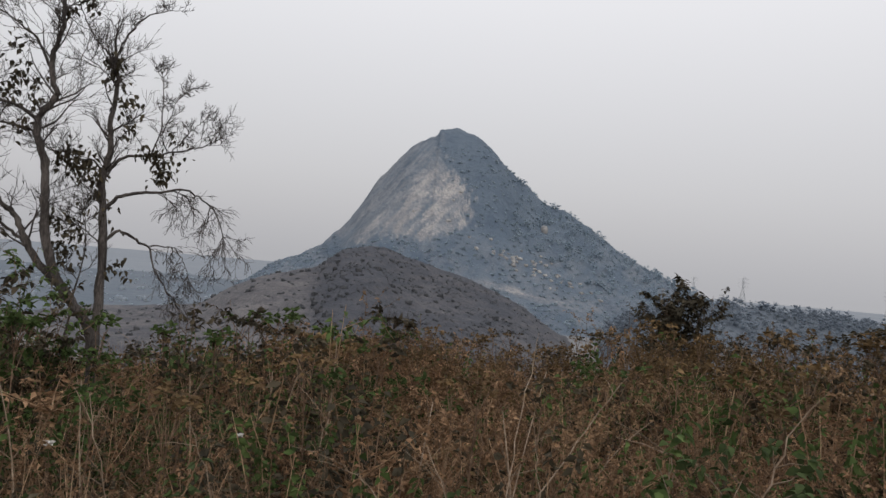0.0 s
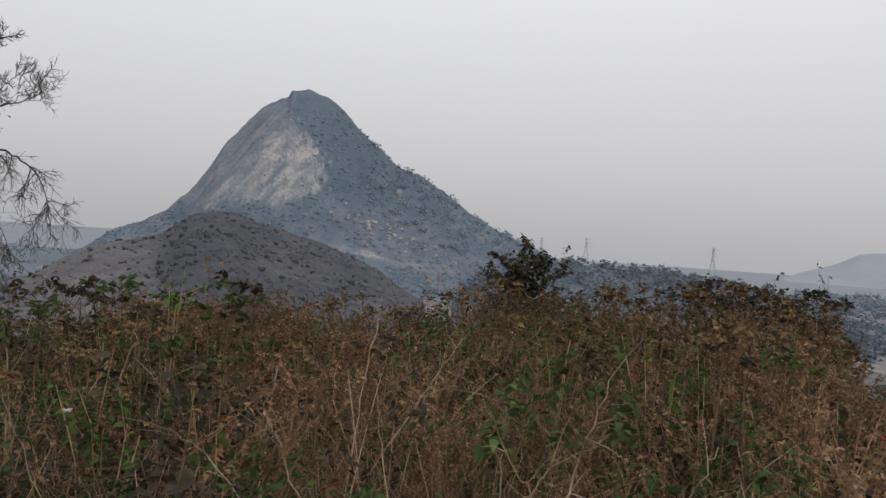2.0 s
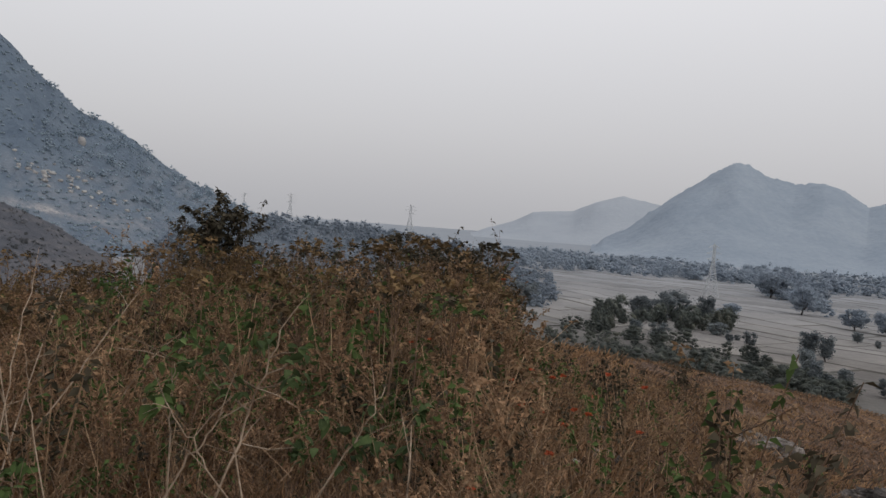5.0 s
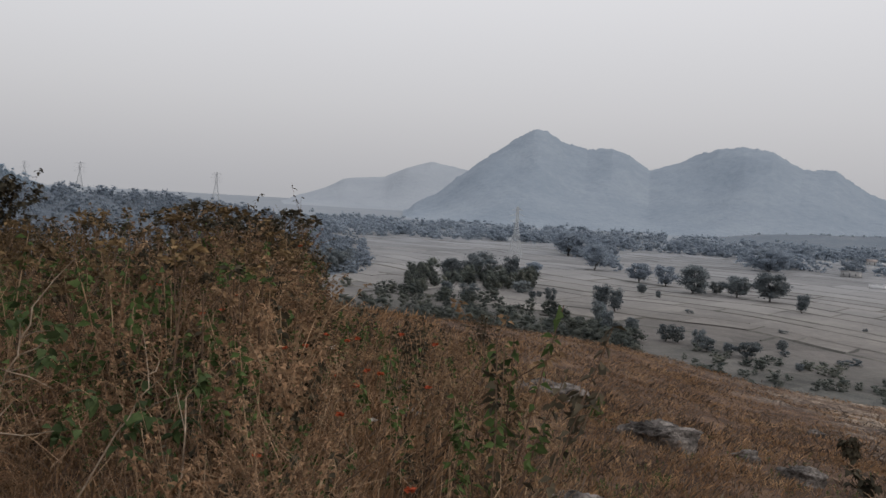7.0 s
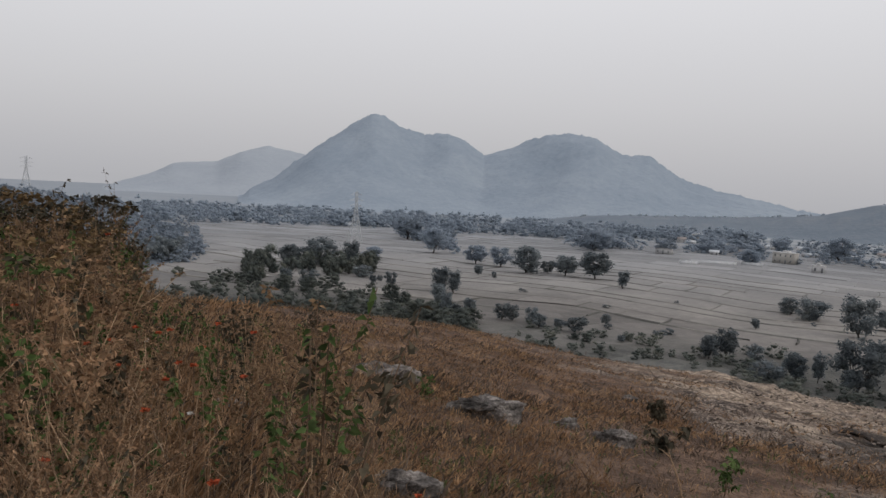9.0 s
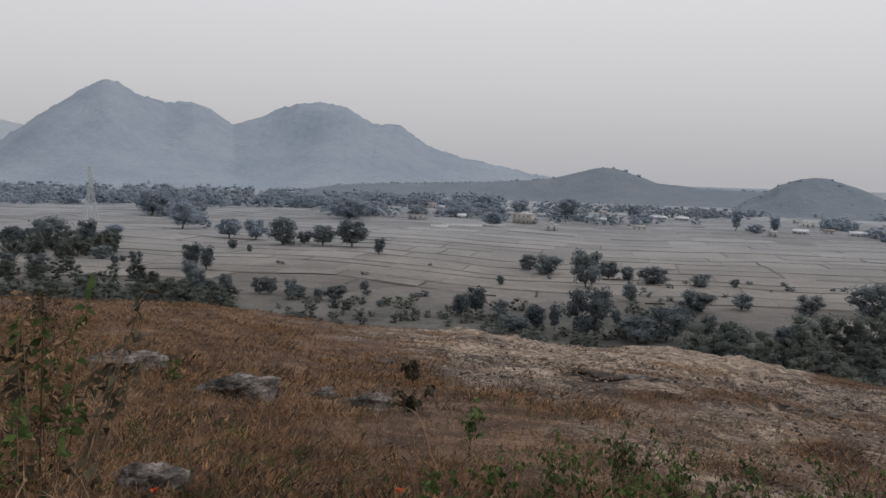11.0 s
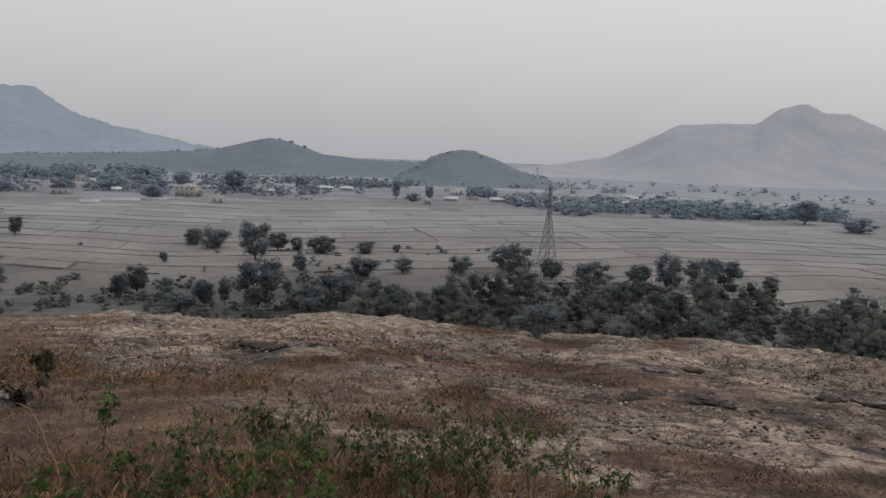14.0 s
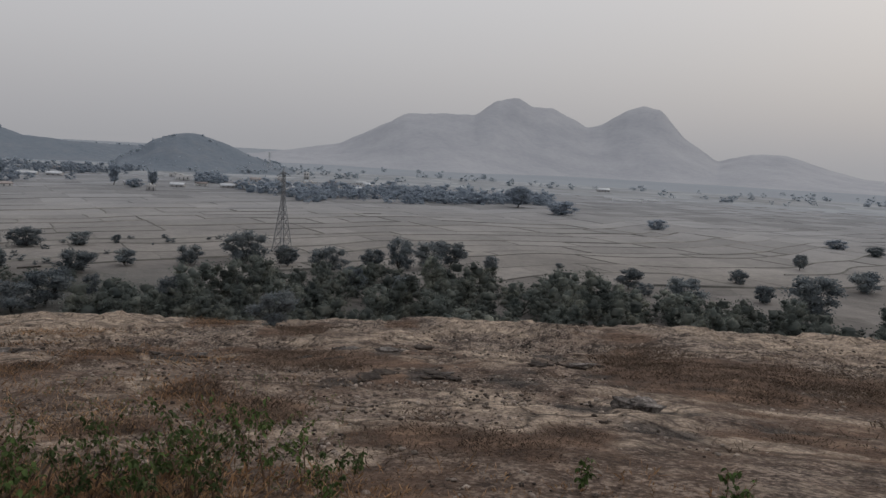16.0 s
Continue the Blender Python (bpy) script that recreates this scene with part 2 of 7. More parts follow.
# pale blue of the far plain is haze painted into its colour
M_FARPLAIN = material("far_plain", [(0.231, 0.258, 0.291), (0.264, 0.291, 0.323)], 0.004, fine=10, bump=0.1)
M_WALL = material("limewashed_wall", [(0.40, 0.40, 0.405), (0.54, 0.535, 0.53)], 0.3, bump=0.1, each=0.25)
M_WALLC = material("cream_wall", [(0.34, 0.325, 0.30), (0.44, 0.425, 0.395)], 0.3, bump=0.1, each=0.2)
M_WHITEWASH = material("white_limewash", [(0.56, 0.565, 0.58), (0.68, 0.685, 0.70)], 0.3, bump=0.1)
M_ROOF = material("tiled_roof", [(0.20, 0.18, 0.175), (0.28, 0.25, 0.24)], 0.5, bump=0.2, each=0.3)
M_SHEET = material("sheet_metal_roof", [(0.40, 0.42, 0.45), (0.54, 0.56, 0.59)], 0.3, bump=0.1, each=0.15, rough=0.5)
M_DARK = material("dark_opening", [(0.11, 0.115, 0.125), (0.15, 0.155, 0.165)], 1, bump=0)
# one steel in three tones: haze painted in, stronger on farther towers
M_STEEL = material("galvanised_steel", [(0.160, 0.168, 0.179), (0.240, 0.248, 0.261)], 0.5, bump=0, rough=0.6)
M_STEEL3 = material("faint_galvanised_steel", [(0.52, 0.535, 0.55), (0.60, 0.615, 0.63)], 0.5, bump=0, rough=0.6)
M_STEEL2 = material("distant_galvanised_steel", [(0.429, 0.449, 0.468), (0.546, 0.566, 0.585)], 0.5, bump=0, rough=0.6)


# ---- mesh helpers ----
class Soup:
    """Collects vertices and triangles."""

    def __init__(self):
        self.v, self.f, self.n = [], [], 0

    def add(self, v, f):
        v = np.asarray(v, float).reshape(-1, 3)
        self.v.append(v)
        self.f.append(np.asarray(f, int).reshape(-1, 3) + self.n)
        self.n += len(v)

    def arrays(self):
        if not self.v:
            return np.zeros((0, 3)), np.zeros((0, 3), int)
        return np.concatenate(self.v), np.concatenate(self.f)


def mesh_of(name, v, f, mat, smooth=False, attribute=None):
    v, f = np.asarray(v, np.float32), np.asarray(f, np.int32)
    me = bpy.data.meshes.new(name)
    me.vertices.add(len(v))
    me.vertices.foreach_set("co", v.ravel())
    me.loops.add(f.size)
    me.loops.foreach_set("vertex_index", f.ravel())
    me.polygons.add(len(f))
    me.polygons.foreach_set("loop_start", np.arange(0, f.size, f.shape[1], dtype=np.int32))
    if smooth:
        me.polygons.foreach_set("use_smooth", np.ones(len(f), bool))
    if attribute:
        at = me.attributes.new(attribute[0], "FLOAT", "POINT")
        at.data.foreach_set("value", np.asarray(attribute[1], np.float32))
    me.update(calc_edges=True)
    for m in mat if isinstance(mat, (list, tuple)) else [mat]:
        me.materials.append(m)
    return me


def part(name, soup, mat, parent=None, label="", smooth=False):
    v, f = soup.arrays() if isinstance(soup, Soup) else soup
    ob = new(name, mesh_of(name, v, f, mat, smooth))
    ob.parent = parent
    return tagged(ob, label)


def unit(a):
    a = np.asarray(a, float)
    return a / (np.linalg.norm(a, axis=-1, keepdims=True) + 1e-12)


def tube(points, radii, sides=3):
    """A tapered tube along points."""
    p = np.asarray(points, float)
    d = unit(np.gradient(p, axis=0))
    u = unit(np.cross(d, [0.31, 0.17, 0.93]))
    w = np.cross(d, u)
    a = np.arange(sides) * 2 * math.pi / sides
    ring = p[:, None] + np.asarray(radii)[:, None, None] * (np.cos(a)[None, :, None] * u[:, None] + np.sin(a)[None, :, None] * w[:, None])
    k, s = len(p), sides
    i, j = np.meshgrid(np.arange(k - 1), np.arange(s), indexing="ij")
    a0, a1 = (i * s + j).ravel(), (i * s + (j + 1) % s).ravel()
    return ring.reshape(-1, 3), np.concatenate([np.stack([a0, a1, a1 + s], 1), np.stack([a0, a1 + s, a0 + s], 1)])


def leaves(base, ahead, length, width, fold=0.25, seed=0):
    """Folded four-cornered leaves from base along ahead."""
    g = np.random.default_rng(seed)
    base, ahead = np.asarray(base, float).reshape(-1, 3), unit(np.asarray(ahead, float).reshape(-1, 3))
    k = len(base)
    side = unit(np.cross(ahead, unit(g.normal(size=(k, 3)) + (0, 0, 0.8))))
    up = np.cross(side, ahead)
    length, width = np.broadcast_to(length, k)[:, None], np.broadcast_to(width, k)[:, None]
    midp = base + ahead * length * 0.45
    v = np.stack([base, midp + side * width / 2 + up * width * fold, base + ahead * length - up * length * 0.12, midp - side * width / 2 + up * width * fold], 1)
    f = (np.arange(k) * 4)[:, None, None] + np.array([[0, 1, 2], [0, 2, 3]])
    return v.reshape(-1, 3), f.reshape(-1, 3)


def broad_leaves(base, ahead, length, width, droop=0.25, seed=0):
    """Leaves of two bent halves with a rounded outline and a pointed tip."""
    g = np.random.default_rng(seed)
    base, ahead = np.asarray(base, float).reshape(-1, 3), unit(np.asarray(ahead, float).reshape(-1, 3))
    k = len(base)
    side = unit(np.cross(ahead, (0, 0, 1) + g.normal(size=(k, 3)) * 0.35))
    up = np.cross(side, ahead)
    L, W = np.broadcast_to(length, k)[:, None], np.broadcast_to(width, k)[:, None]
    a = base + ahead * L * 0.3
    b = base + ahead * L * 0.66 - up * L * droop * 0.35
    v = np.stack([base, a + side * W * 0.48 + up * W * 0.12, a - side * W * 0.48 + up * W * 0.12, a, b + side * W * 0.36 + up * W * 0.1, b - side * W * 0.36 + up * W * 0.1, b, base + ahead * L - up * L * droop], 1)
    f = np.array([[0, 3, 1], [0, 2, 3], [1, 3, 6], [1, 6, 4], [3, 2, 5], [3, 5, 6], [4, 6, 7], [6, 5, 7]])
    return v.reshape(-1, 3), ((np.arange(k) * 8)[:, None, None] + f).reshape(-1, 3)


def stamp(soup, v, f, places, turns, scales, leans=None):
    """Copies of one small mesh, joined: places (n, 3), turns about z, scales (n,) or (n, 3)."""
    k = len(places)
    if not k or not len(v):
        return
    c, s = np.cos(turns), np.sin(turns)
    sc = np.broadcast_to(np.asarray(scales, float).reshape(k, -1), (k, 3))
    q = v[None] * sc[:, None]
    x = q[..., 0] * c[:, None] - q[..., 1] * s[:, None]
    y = q[..., 0] * s[:, None] + q[..., 1] * c[:, None]
    z = q[..., 2]
    if leans is not None:
        x, y = x + z * leans[:, :1], y + z * leans[:, 1:2]
    q = np.stack([x, y, z], -1) + np.asarray(places)[:, None]
    soup.add(q.reshape(-1, 3), (f[None] + (np.arange(k) * len(v))[:, None, None]).reshape(-1, 3))


def blob(seed, rings=5, sides=8, rough=0.25):
    """A lumpy closed form of unit radius."""
    g = np.random.default_rng(seed)
    off = g.uniform(-50, 50, 3)
    v = [(0, 0, -1)]
    for i in range(1, rings):
        for j in range(sides):
            t, a = math.pi * i / rings, 2 * math.pi * (j + 0.5 * (i % 2)) / sides
            v.append((math.sin(t) * math.cos(a), math.sin(t) * math.sin(a), -math.cos(t)))
    v.append((0, 0, 1))
    v = np.array(v)
    v *= np.array([1 + rough * 2 * noise.noise(Vector(p * 1.3 + off)) + rough * noise.noise(Vector(p * 3.1 + off)) for p in v])[:, None]
    f = []
    for j in range(sides):
        f.append((0, 1 + (j + 1) % sides, 1 + j))
        for i in range(rings - 2):
            a, b = 1 + i * sides + j, 1 + i * sides + (j + 1) % sides
            f += [(a, b, b + sides), (a, b + sides, a + sides)]
        f.append((1 + (rings - 2) * sides + j, 1 + (rings - 2) * sides + (j + 1) % sides, len(v) - 1))
    return v, np.array(f)


def wobble(x, y, scale, seed=0.0):
    """Smooth noise over the plan from a few waves, about -1 to 1."""
    x, y = np.asarray(x, float) / scale, np.asarray(y, float) / scale
    out = 0
    for k in range(7):
        a = 2.4 * k + seed * 1.7
        fr = 1.0 + 0.47 * k
        out = out + np.sin(fr * (x * math.cos(a) + y * math.sin(a)) + 5.1 * k + seed) / (1 + 0.35 * k)
    return out / 2.6


# ---- the lie of the land: heights by bearing (degrees clockwise from the first view) and distance ----
CX, CY, EYE_UP, PLAIN = 0.3, -0.35, 1.45, -40.0
RIM_AZ = [-180, -60, -40, -10, 25, 36, 42, 50, 60, 70, 83, 95, 112, 124, 137, 153, 180]
RIM_EL = [-8, -8, -8.6, -8.6, -8.0, -7.9, -8.6, -9.0, -9.7, -11.3, -11.95, -12.2, -12.95, -12.5, -11.7, -10.8, -8]
RIM_R = [16, 14, 14, 14, 14, 14, 17, 24, 30, 34, 36, 36, 36, 36, 36, 34, 16]


def polar(az, r):
    a = np.radians(az)
    return CX + np.sin(a) * r, CY + np.cos(a) * r


def bearing(x, y):
    return np.degrees(np.arctan2(np.asarray(x) - CX, np.asarray(y) - CY)), np.hypot(np.asarray(x) - CX, np.asarray(y) - CY)


def land(az, r, rough=True):
    """The ground's height."""
    az, r = np.broadcast_arrays(np.asarray(az, float), np.asarray(r, float))
    az = (az + 180) % 360 - 180
    rc = np.interp(az, RIM_AZ, RIM_R)
    grade = np.tan(np.radians(-np.interp(az, RIM_AZ, RIM_EL))) - EYE_UP / rc
    z = -EYE_UP - grade * r
    over = np.clip(r - rc, 0, None)
    z = z - 0.42 * (np.sqrt(over**2 + 9) - 3)
    if rough:
        x, y = polar(az, r)
        fade = np.clip(1 - (r - rc * 0.9) / (rc * 0.2), 0, 1) * np.clip((r - 1.5) / 5, 0, 1)
        z = z + fade * (0.05 * wobble(x, y, 1.1, 1) + 0.09 * wobble(x, y, 3.1, 2)) + np.clip((r - rc) / 15, 0, 1) * 1.2 * wobble(x, y, 11, 3)
    floor_z = PLAIN + 0.25 * wobble(*polar(az, r), 60, 4)
    k = 3.0
    return floor_z + k * np.logaddexp(0, (z - floor_z) / k)


def on_land(az, el):
    """The distance at which a line of sight meets the ground."""
    r = np.concatenate([np.arange(1.0, 60, 0.05), np.arange(60, 3000, 1.0)])
    z = land(np.full_like(r, az), r, False)
    below = np.nonzero(r * math.tan(math.radians(el)) <= z)[0]
    return float(r[below[0]]) if len(below) else 3000.0


# on the granite: bearing, height below the eye, half width and half height in degrees
TURF = [(141.7, -14.27, 7.1, 1.35), (150, -13.6, 6, 0.9), (119.7, -12.85, 1.4, 0.3), (135.2, -12.51, 3.6, 0.4), (106.4, -12.83, 2.6, 0.4), (112.2, -13.51, 3.1, 0.4), (99.0, -14.66, 2.8, 0.36), (113.1, -15.31, 5.2, 0.6), (89.7, -16.58, 2.1, 0.55),
        (100.4, -19.23, 4.3, 0.59), (105.4, -17.13, 2.0, 0.6), (126.5, -20.01, 7.7, 0.7), (94, -15.3, 2.5, 0.4), (110, -18.6, 4, 0.8), (134.6, -19.0, 3.0, 0.6)]
SLABS = [(95.1, -12.78, 7.8, 0.88), (82, -12.6, 6, 0.6), (102.6, -16.64, 2.2, 0.54), (114.6, -14.2, 3.7, 0.38), (112.5, -12.55, 5.7, 0.3), (99.7, -17.78, 1.7, 0.7), (126.0, -12.5, 3.8, 0.5), (127.4, -14.18, 2.0, 0.55), (127.6, -17.24, 3.3, 0.7), (136.1, -16.1, 1.4, 0.35),
         (143.8, -11.5, 4.6, 0.7), (138.5, -16.75, 4.5, 0.6), (120, -13.6, 2.6, 0.3), (121, -17.8, 2.6, 0.5), (117, -21.5, 3.5, 0.8), (131.5, -18.3, 3.0, 0.5), (150.5, -11.2, 4, 0.6), (84.5, -14.0, 1.6, 0.3)]
LICHEN = [(91.6, -14.09, 4.0, 0.17), (89.8, -14.96, 2.4, 0.7), (103.8, -14.79, 2.0, 0.45), (109.8, -14.49, 1.2, 0.19), (131.0, -13.96, 1.6, 0.3), (119.1, -14.58, 1.4, 0.31), (122.3, -15.95, 1.6, 0.6), (143.2, -12.48, 0.8, 0.11), (134.6, -17.15, 2.2, 0.23),
          (84.5, -15.4, 1.4, 0.4), (116, -16.7, 2.5, 0.4), (129, -16.0, 2.0, 0.25), (140, -17.9, 3.0, 0.3)]


def turf(az, el, patches=TURF):
    out = 0
    for a, e, da, de in patches:
        out = np.maximum(out, np.exp(-(((az - a) / da) ** 4) - ((el - e) / de) ** 2))
    return out


def granite_layers(az, r, z):
    """Clean pale slabs and black lichen on the granite, each 0 to 1; both run along the slope."""
    el = np.degrees(np.arctan2(z, r))
    x, y = polar(az, r)
    across = np.radians(az) * r
    line = np.interp(az, [60, 69, 78, 85, 93, 101, 115, 125, 160], [-8, -11.5, -14.6, -17.0, -20.0, -23.0, -27, -31, -34])
    on = np.clip((el - line) / 1.2, 0, 1) * (r < 60)
    streaks = 0.55 * wobble(across * 0.4, r, 1.1, 51) + 0.45 * wobble(across * 0.5, r * 1.4, 0.42, 52) + 0.3 * wobble(x, y, 0.16, 53)
    slab = np.clip((0.72 * turf(az, el, SLABS) + 0.85 * streaks + 0.25 * wobble(x, y, 0.09, 57) - 0.16) / 0.4, 0, 1) * np.clip(1 - 1.3 * turf(az, el), 0, 1)
    fissure = np.clip(1.2 - 2.2 * np.clip(wobble(across * 0.22, r, 0.5, 54) - 0.55, 0, 1), 0.2, 1)
    dark = np.clip((1.2 * turf(az, el, LICHEN) + 0.6 * wobble(across * 0.5, r, 0.8, 55) + 0.4 * wobble(x, y, 0.25, 56) - 0.5) / 0.35, 0, 1)
    return slab * fissure * on, 0.9 * dark * on


def rock_cover(az, r, z):
    """How far bare granite shows on the hilltop, 0 to 1."""
    el = np.degrees(np.arctan2(z, r))
    x, y = polar(az, r)
    line = np.interp(az, [60, 69, 78, 85, 93, 101, 115, 125, 160], [-8, -11.5, -14.6, -17.0, -20.0, -23.0, -27, -31, -34])
    m = (el - line) / 2.6 + 0.9 * wobble(x, y, 2.2, 5) + 0.6 * wobble(x, y, 0.7, 6)
    grass = 0.75 * wobble(x, y * 0.6, 2.6, 7) + 0.6 * wobble(x, y, 0.8, 8) - 0.10
    rim = np.clip((r / np.interp(az, RIM_AZ, RIM_R) - 0.34) / 0.3, 0, 1)
    patch = 2.2 * turf(az, el) * np.clip(1 + 0.7 * wobble(x, y, 0.8, 15), 0, 1.5)
    m = np.clip(np.minimum(m, 1.1 + 0.5 * rim - 2.0 * np.clip(grass + 0.12 - 0.35 * rim, 0, 1) - patch), 0, 1)
    worn = 0.58 + 0.42 * np.clip(0.9 * rim + 0.7 * wobble(x, y, 1.7, 12) + 0.45 * wobble(x, y, 0.5, 13), 0, 1)
    return m * worn


def build_ground():
    az = np.concatenate([np.arange(-180, -42, 3.0), np.arange(-42, 60, 0.6), np.arange(60, 162, 0.36), np.arange(162, 180, 3.0)])
    r = np.concatenate([[0.05, 0.4, 0.8, 1.2, 1.6], np.geomspace(2, 8, 90), np.geomspace(8.15, 42, 200), np.geomspace(42.6, 60, 24), np.geomspace(62, 180, 45), np.geomspace(184, 300, 36), np.geomspace(310, 5200, 45)])
    A, Rr = np.meshgrid(az, r, indexing="ij")
    Z = land(A, Rr)
    cover = rock_cover(A, Rr, Z) * (Rr < 75)
    side_a = np.clip((A - 33) / 6, 0, 1) * np.clip((109 - A) / 6, 0, 1)
    near = (Rr > 2) & (Rr < 60)
    X, Y = polar(A, Rr)
    ledge = 0.16 * np.floor(2.6 * wobble(X * 0.5, Y, 2.6, 9)) / 2.6 + 0.05 * np.floor(2 * wobble(X, Y * 0.6, 0.9, 14)) / 2 + 0.04 * wobble(X, Y, 0.4, 10) + 0.02 * wobble(X, Y, 0.19, 11)
    slab, lichen = granite_layers(A, Rr, Z)
    Z = Z + near * (cover * ledge + 0.022 * slab - 0.03 * lichen) * np.clip(Rr / 12, 0.2, 2.0)
    # beyond the hilltop the same layer marks scrubby ground, thinning out into the fields
    reach = 165 + 60 * side_a + 85 * side_a * np.clip((62 - A) / 10, 0, 1) + 22 * wobble(X, Y, 28, 33) + 14 * wobble(X, Y, 9, 34)
    cover = np.where(Rr > 58, np.clip((reach + 25 - Rr) / 50, 0, 1), cover)
    v = np.stack([X, Y, Z], -1).reshape(-1, 3)
    i, j = np.meshgrid(np.arange(len(az)), np.arange(len(r) - 1), indexing="ij")
    n = len(r)
    a, b = i * n + j, ((i + 1) % len(az)) * n + j
    f = np.stack([b, b + 1, a + 1, a], -1).reshape(-1, 4)
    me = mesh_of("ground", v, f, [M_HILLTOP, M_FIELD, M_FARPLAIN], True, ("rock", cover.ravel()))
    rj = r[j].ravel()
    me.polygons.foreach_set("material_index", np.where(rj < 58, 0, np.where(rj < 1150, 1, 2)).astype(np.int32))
    # haze painted on the plain: paler and bluer from 300 m outward
    far_haze = np.clip((Rr - 300) / 560, 0, 1) ** 0.8 * np.clip(1 + 0.3 * wobble(X, Y, 70, 35), 0, 1.2)
    layer = me.attributes.new("far_haze", "FLOAT", "POINT")
    layer.data.foreach_set("value", np.clip(far_haze, 0, 1).astype(np.float32).ravel())
    for nm, values in (("slab", slab), ("lichen", lichen)):
        layer = me.attributes.new(nm, "FLOAT", "POINT")
        layer.data.foreach_set("value", values.astype(np.float32).ravel())
    ob = new("ground", me)
    tagged(ob, "dry rocky hilltop falling to a flat harvested plain", "ground", kind="structure")


build_ground()


# ---- paddy plots and the low banks between them ----
def build_fields():
    g = np.random.default_rng(4)
    banks, plots = Soup(), Soup()

    def level(xs, ys):
        return PLAIN + 0.25 * wobble(xs, ys, 60, 4)

    def ridge(xs, ys, w, h):
        p = np.stack([xs, ys], 1)
        d = unit(np.gradient(p, axis=0))
        nrm = np.stack([-d[:, 1], d[:, 0]], 1)
        k = len(p)
        base = level(xs, ys) + 0.2
        q = np.stack([np.c_[p - nrm * w, base - 0.4], np.c_[p - nrm * w * 0.35, base + h], np.c_[p + nrm * w * 0.35, base + h * 0.9], np.c_[p + nrm * w, base - 0.4]], 1)
        i = np.arange(k - 1)[:, None] * 4
        banks.add(q.reshape(-1, 3), np.concatenate([np.concatenate([i + [c, c + 1, c + 5], i + [c, c + 5, c + 4]]) for c in range(3)]))

    x = 150.0
    rows = []
    while x < 900:
        rows.append(x)
        x += g.uniform(9, 24) * (1 + x / 1600)
    step = 6.0
    ys = np.arange(-900, 900, step)
    curves = [x0 + 22 * wobble(ys, ys * 0 + x0 * 0.22, 90, 1) + 7 * wobble(ys, ys * 0 + x0 * 0.6, 26, 2) for x0 in rows]
    for a, b in zip(curves, curves[1:]):
        np.maximum(b, a + 5.0, out=b)
    for k, xs in enumerate(curves[:-1]):
        lo, hi = -rows[k] * 1.7 - 90, rows[k] * 1.3 + 70
        nxt = curves[k + 1]
        i = max(int((lo + 900) / step), 0)
        while ys[i] < hi and i < len(ys) - 12:
            j = min(i + int(g.integers(3, 10)), len(ys) - 1)
            run = np.arange(i, j + 1)
            if g.random() < 0.9:
                ridge(xs[run], ys[run], g.uniform(0.5, 0.9), g.uniform(0.15, 0.42))
            slant = g.uniform(-5, 5)
            t = np.linspace(0, 1, 4)
            if g.random() < 0.8:
                ridge(xs[i] + (nxt[i] - xs[i]) * t, ys[i] + slant * t * (1 - t), g.uniform(0.4, 0.6), g.uniform(0.12, 0.3))
            lift = g.uniform(0.14, 0.34)
            q = np.stack([np.c_[xs[run] + 0.3, ys[run], level(xs[run], ys[run]) + lift], np.c_[nxt[run] - 0.3, ys[run], level(nxt[run], ys[run]) + lift]], 1)
            m = np.arange(len(run) - 1)[:, None] * 2
            plots.add(q.reshape(-1, 3), np.concatenate([m + [0, 1, 3], m + [0, 3, 2]]))
            i = j

    def in_view(v, f):
        az, r = bearing(v[:, 0], v[:, 1])
        return ((az > 35) & (r > np.interp(az, [36, 60, 100, 108, 160], [345, 262, 245, 235, 215]) + 14 * wobble(v[:, 0], v[:, 1], 30, 33)))[f].all(1), r[f].max(1), r

    v, f = banks.arrays()
    ok, rr, _ = in_view(v, f)
    # banks beyond 470 m take the haze-paled earth
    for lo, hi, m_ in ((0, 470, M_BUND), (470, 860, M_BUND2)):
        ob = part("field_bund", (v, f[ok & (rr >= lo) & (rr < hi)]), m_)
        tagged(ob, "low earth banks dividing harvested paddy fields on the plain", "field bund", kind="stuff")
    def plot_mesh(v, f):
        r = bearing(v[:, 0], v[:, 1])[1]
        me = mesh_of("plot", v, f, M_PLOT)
        # same painted haze as on the ground, growing with radius
        layer = me.attributes.new("far_haze", "FLOAT", "POINT")
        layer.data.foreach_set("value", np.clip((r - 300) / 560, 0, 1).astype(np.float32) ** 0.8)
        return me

    pieces = []
    for v, f in zip(plots.v, plots.f):
        f = f - f.min()
        ok, rr, r = in_view(v, f)
        if ok.all() and rr.max() < 860:
            pieces.append((float(r.mean()), v, f))
    pieces.sort(key=lambda q: q[0])
    rest = Soup()
    for _, v, f in pieces[290:]:
        rest.add(v, f)
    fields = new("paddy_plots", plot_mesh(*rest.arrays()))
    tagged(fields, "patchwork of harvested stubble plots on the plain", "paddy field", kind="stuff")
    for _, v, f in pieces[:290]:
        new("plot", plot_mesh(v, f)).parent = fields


build_fields()


# ---- hills ----
def spread(n_, v, f, mat, name, label, category, parent=None):
    ob = part(name, (v, f), mat, parent)
    return tagged(ob, label, category, kind="stuff")


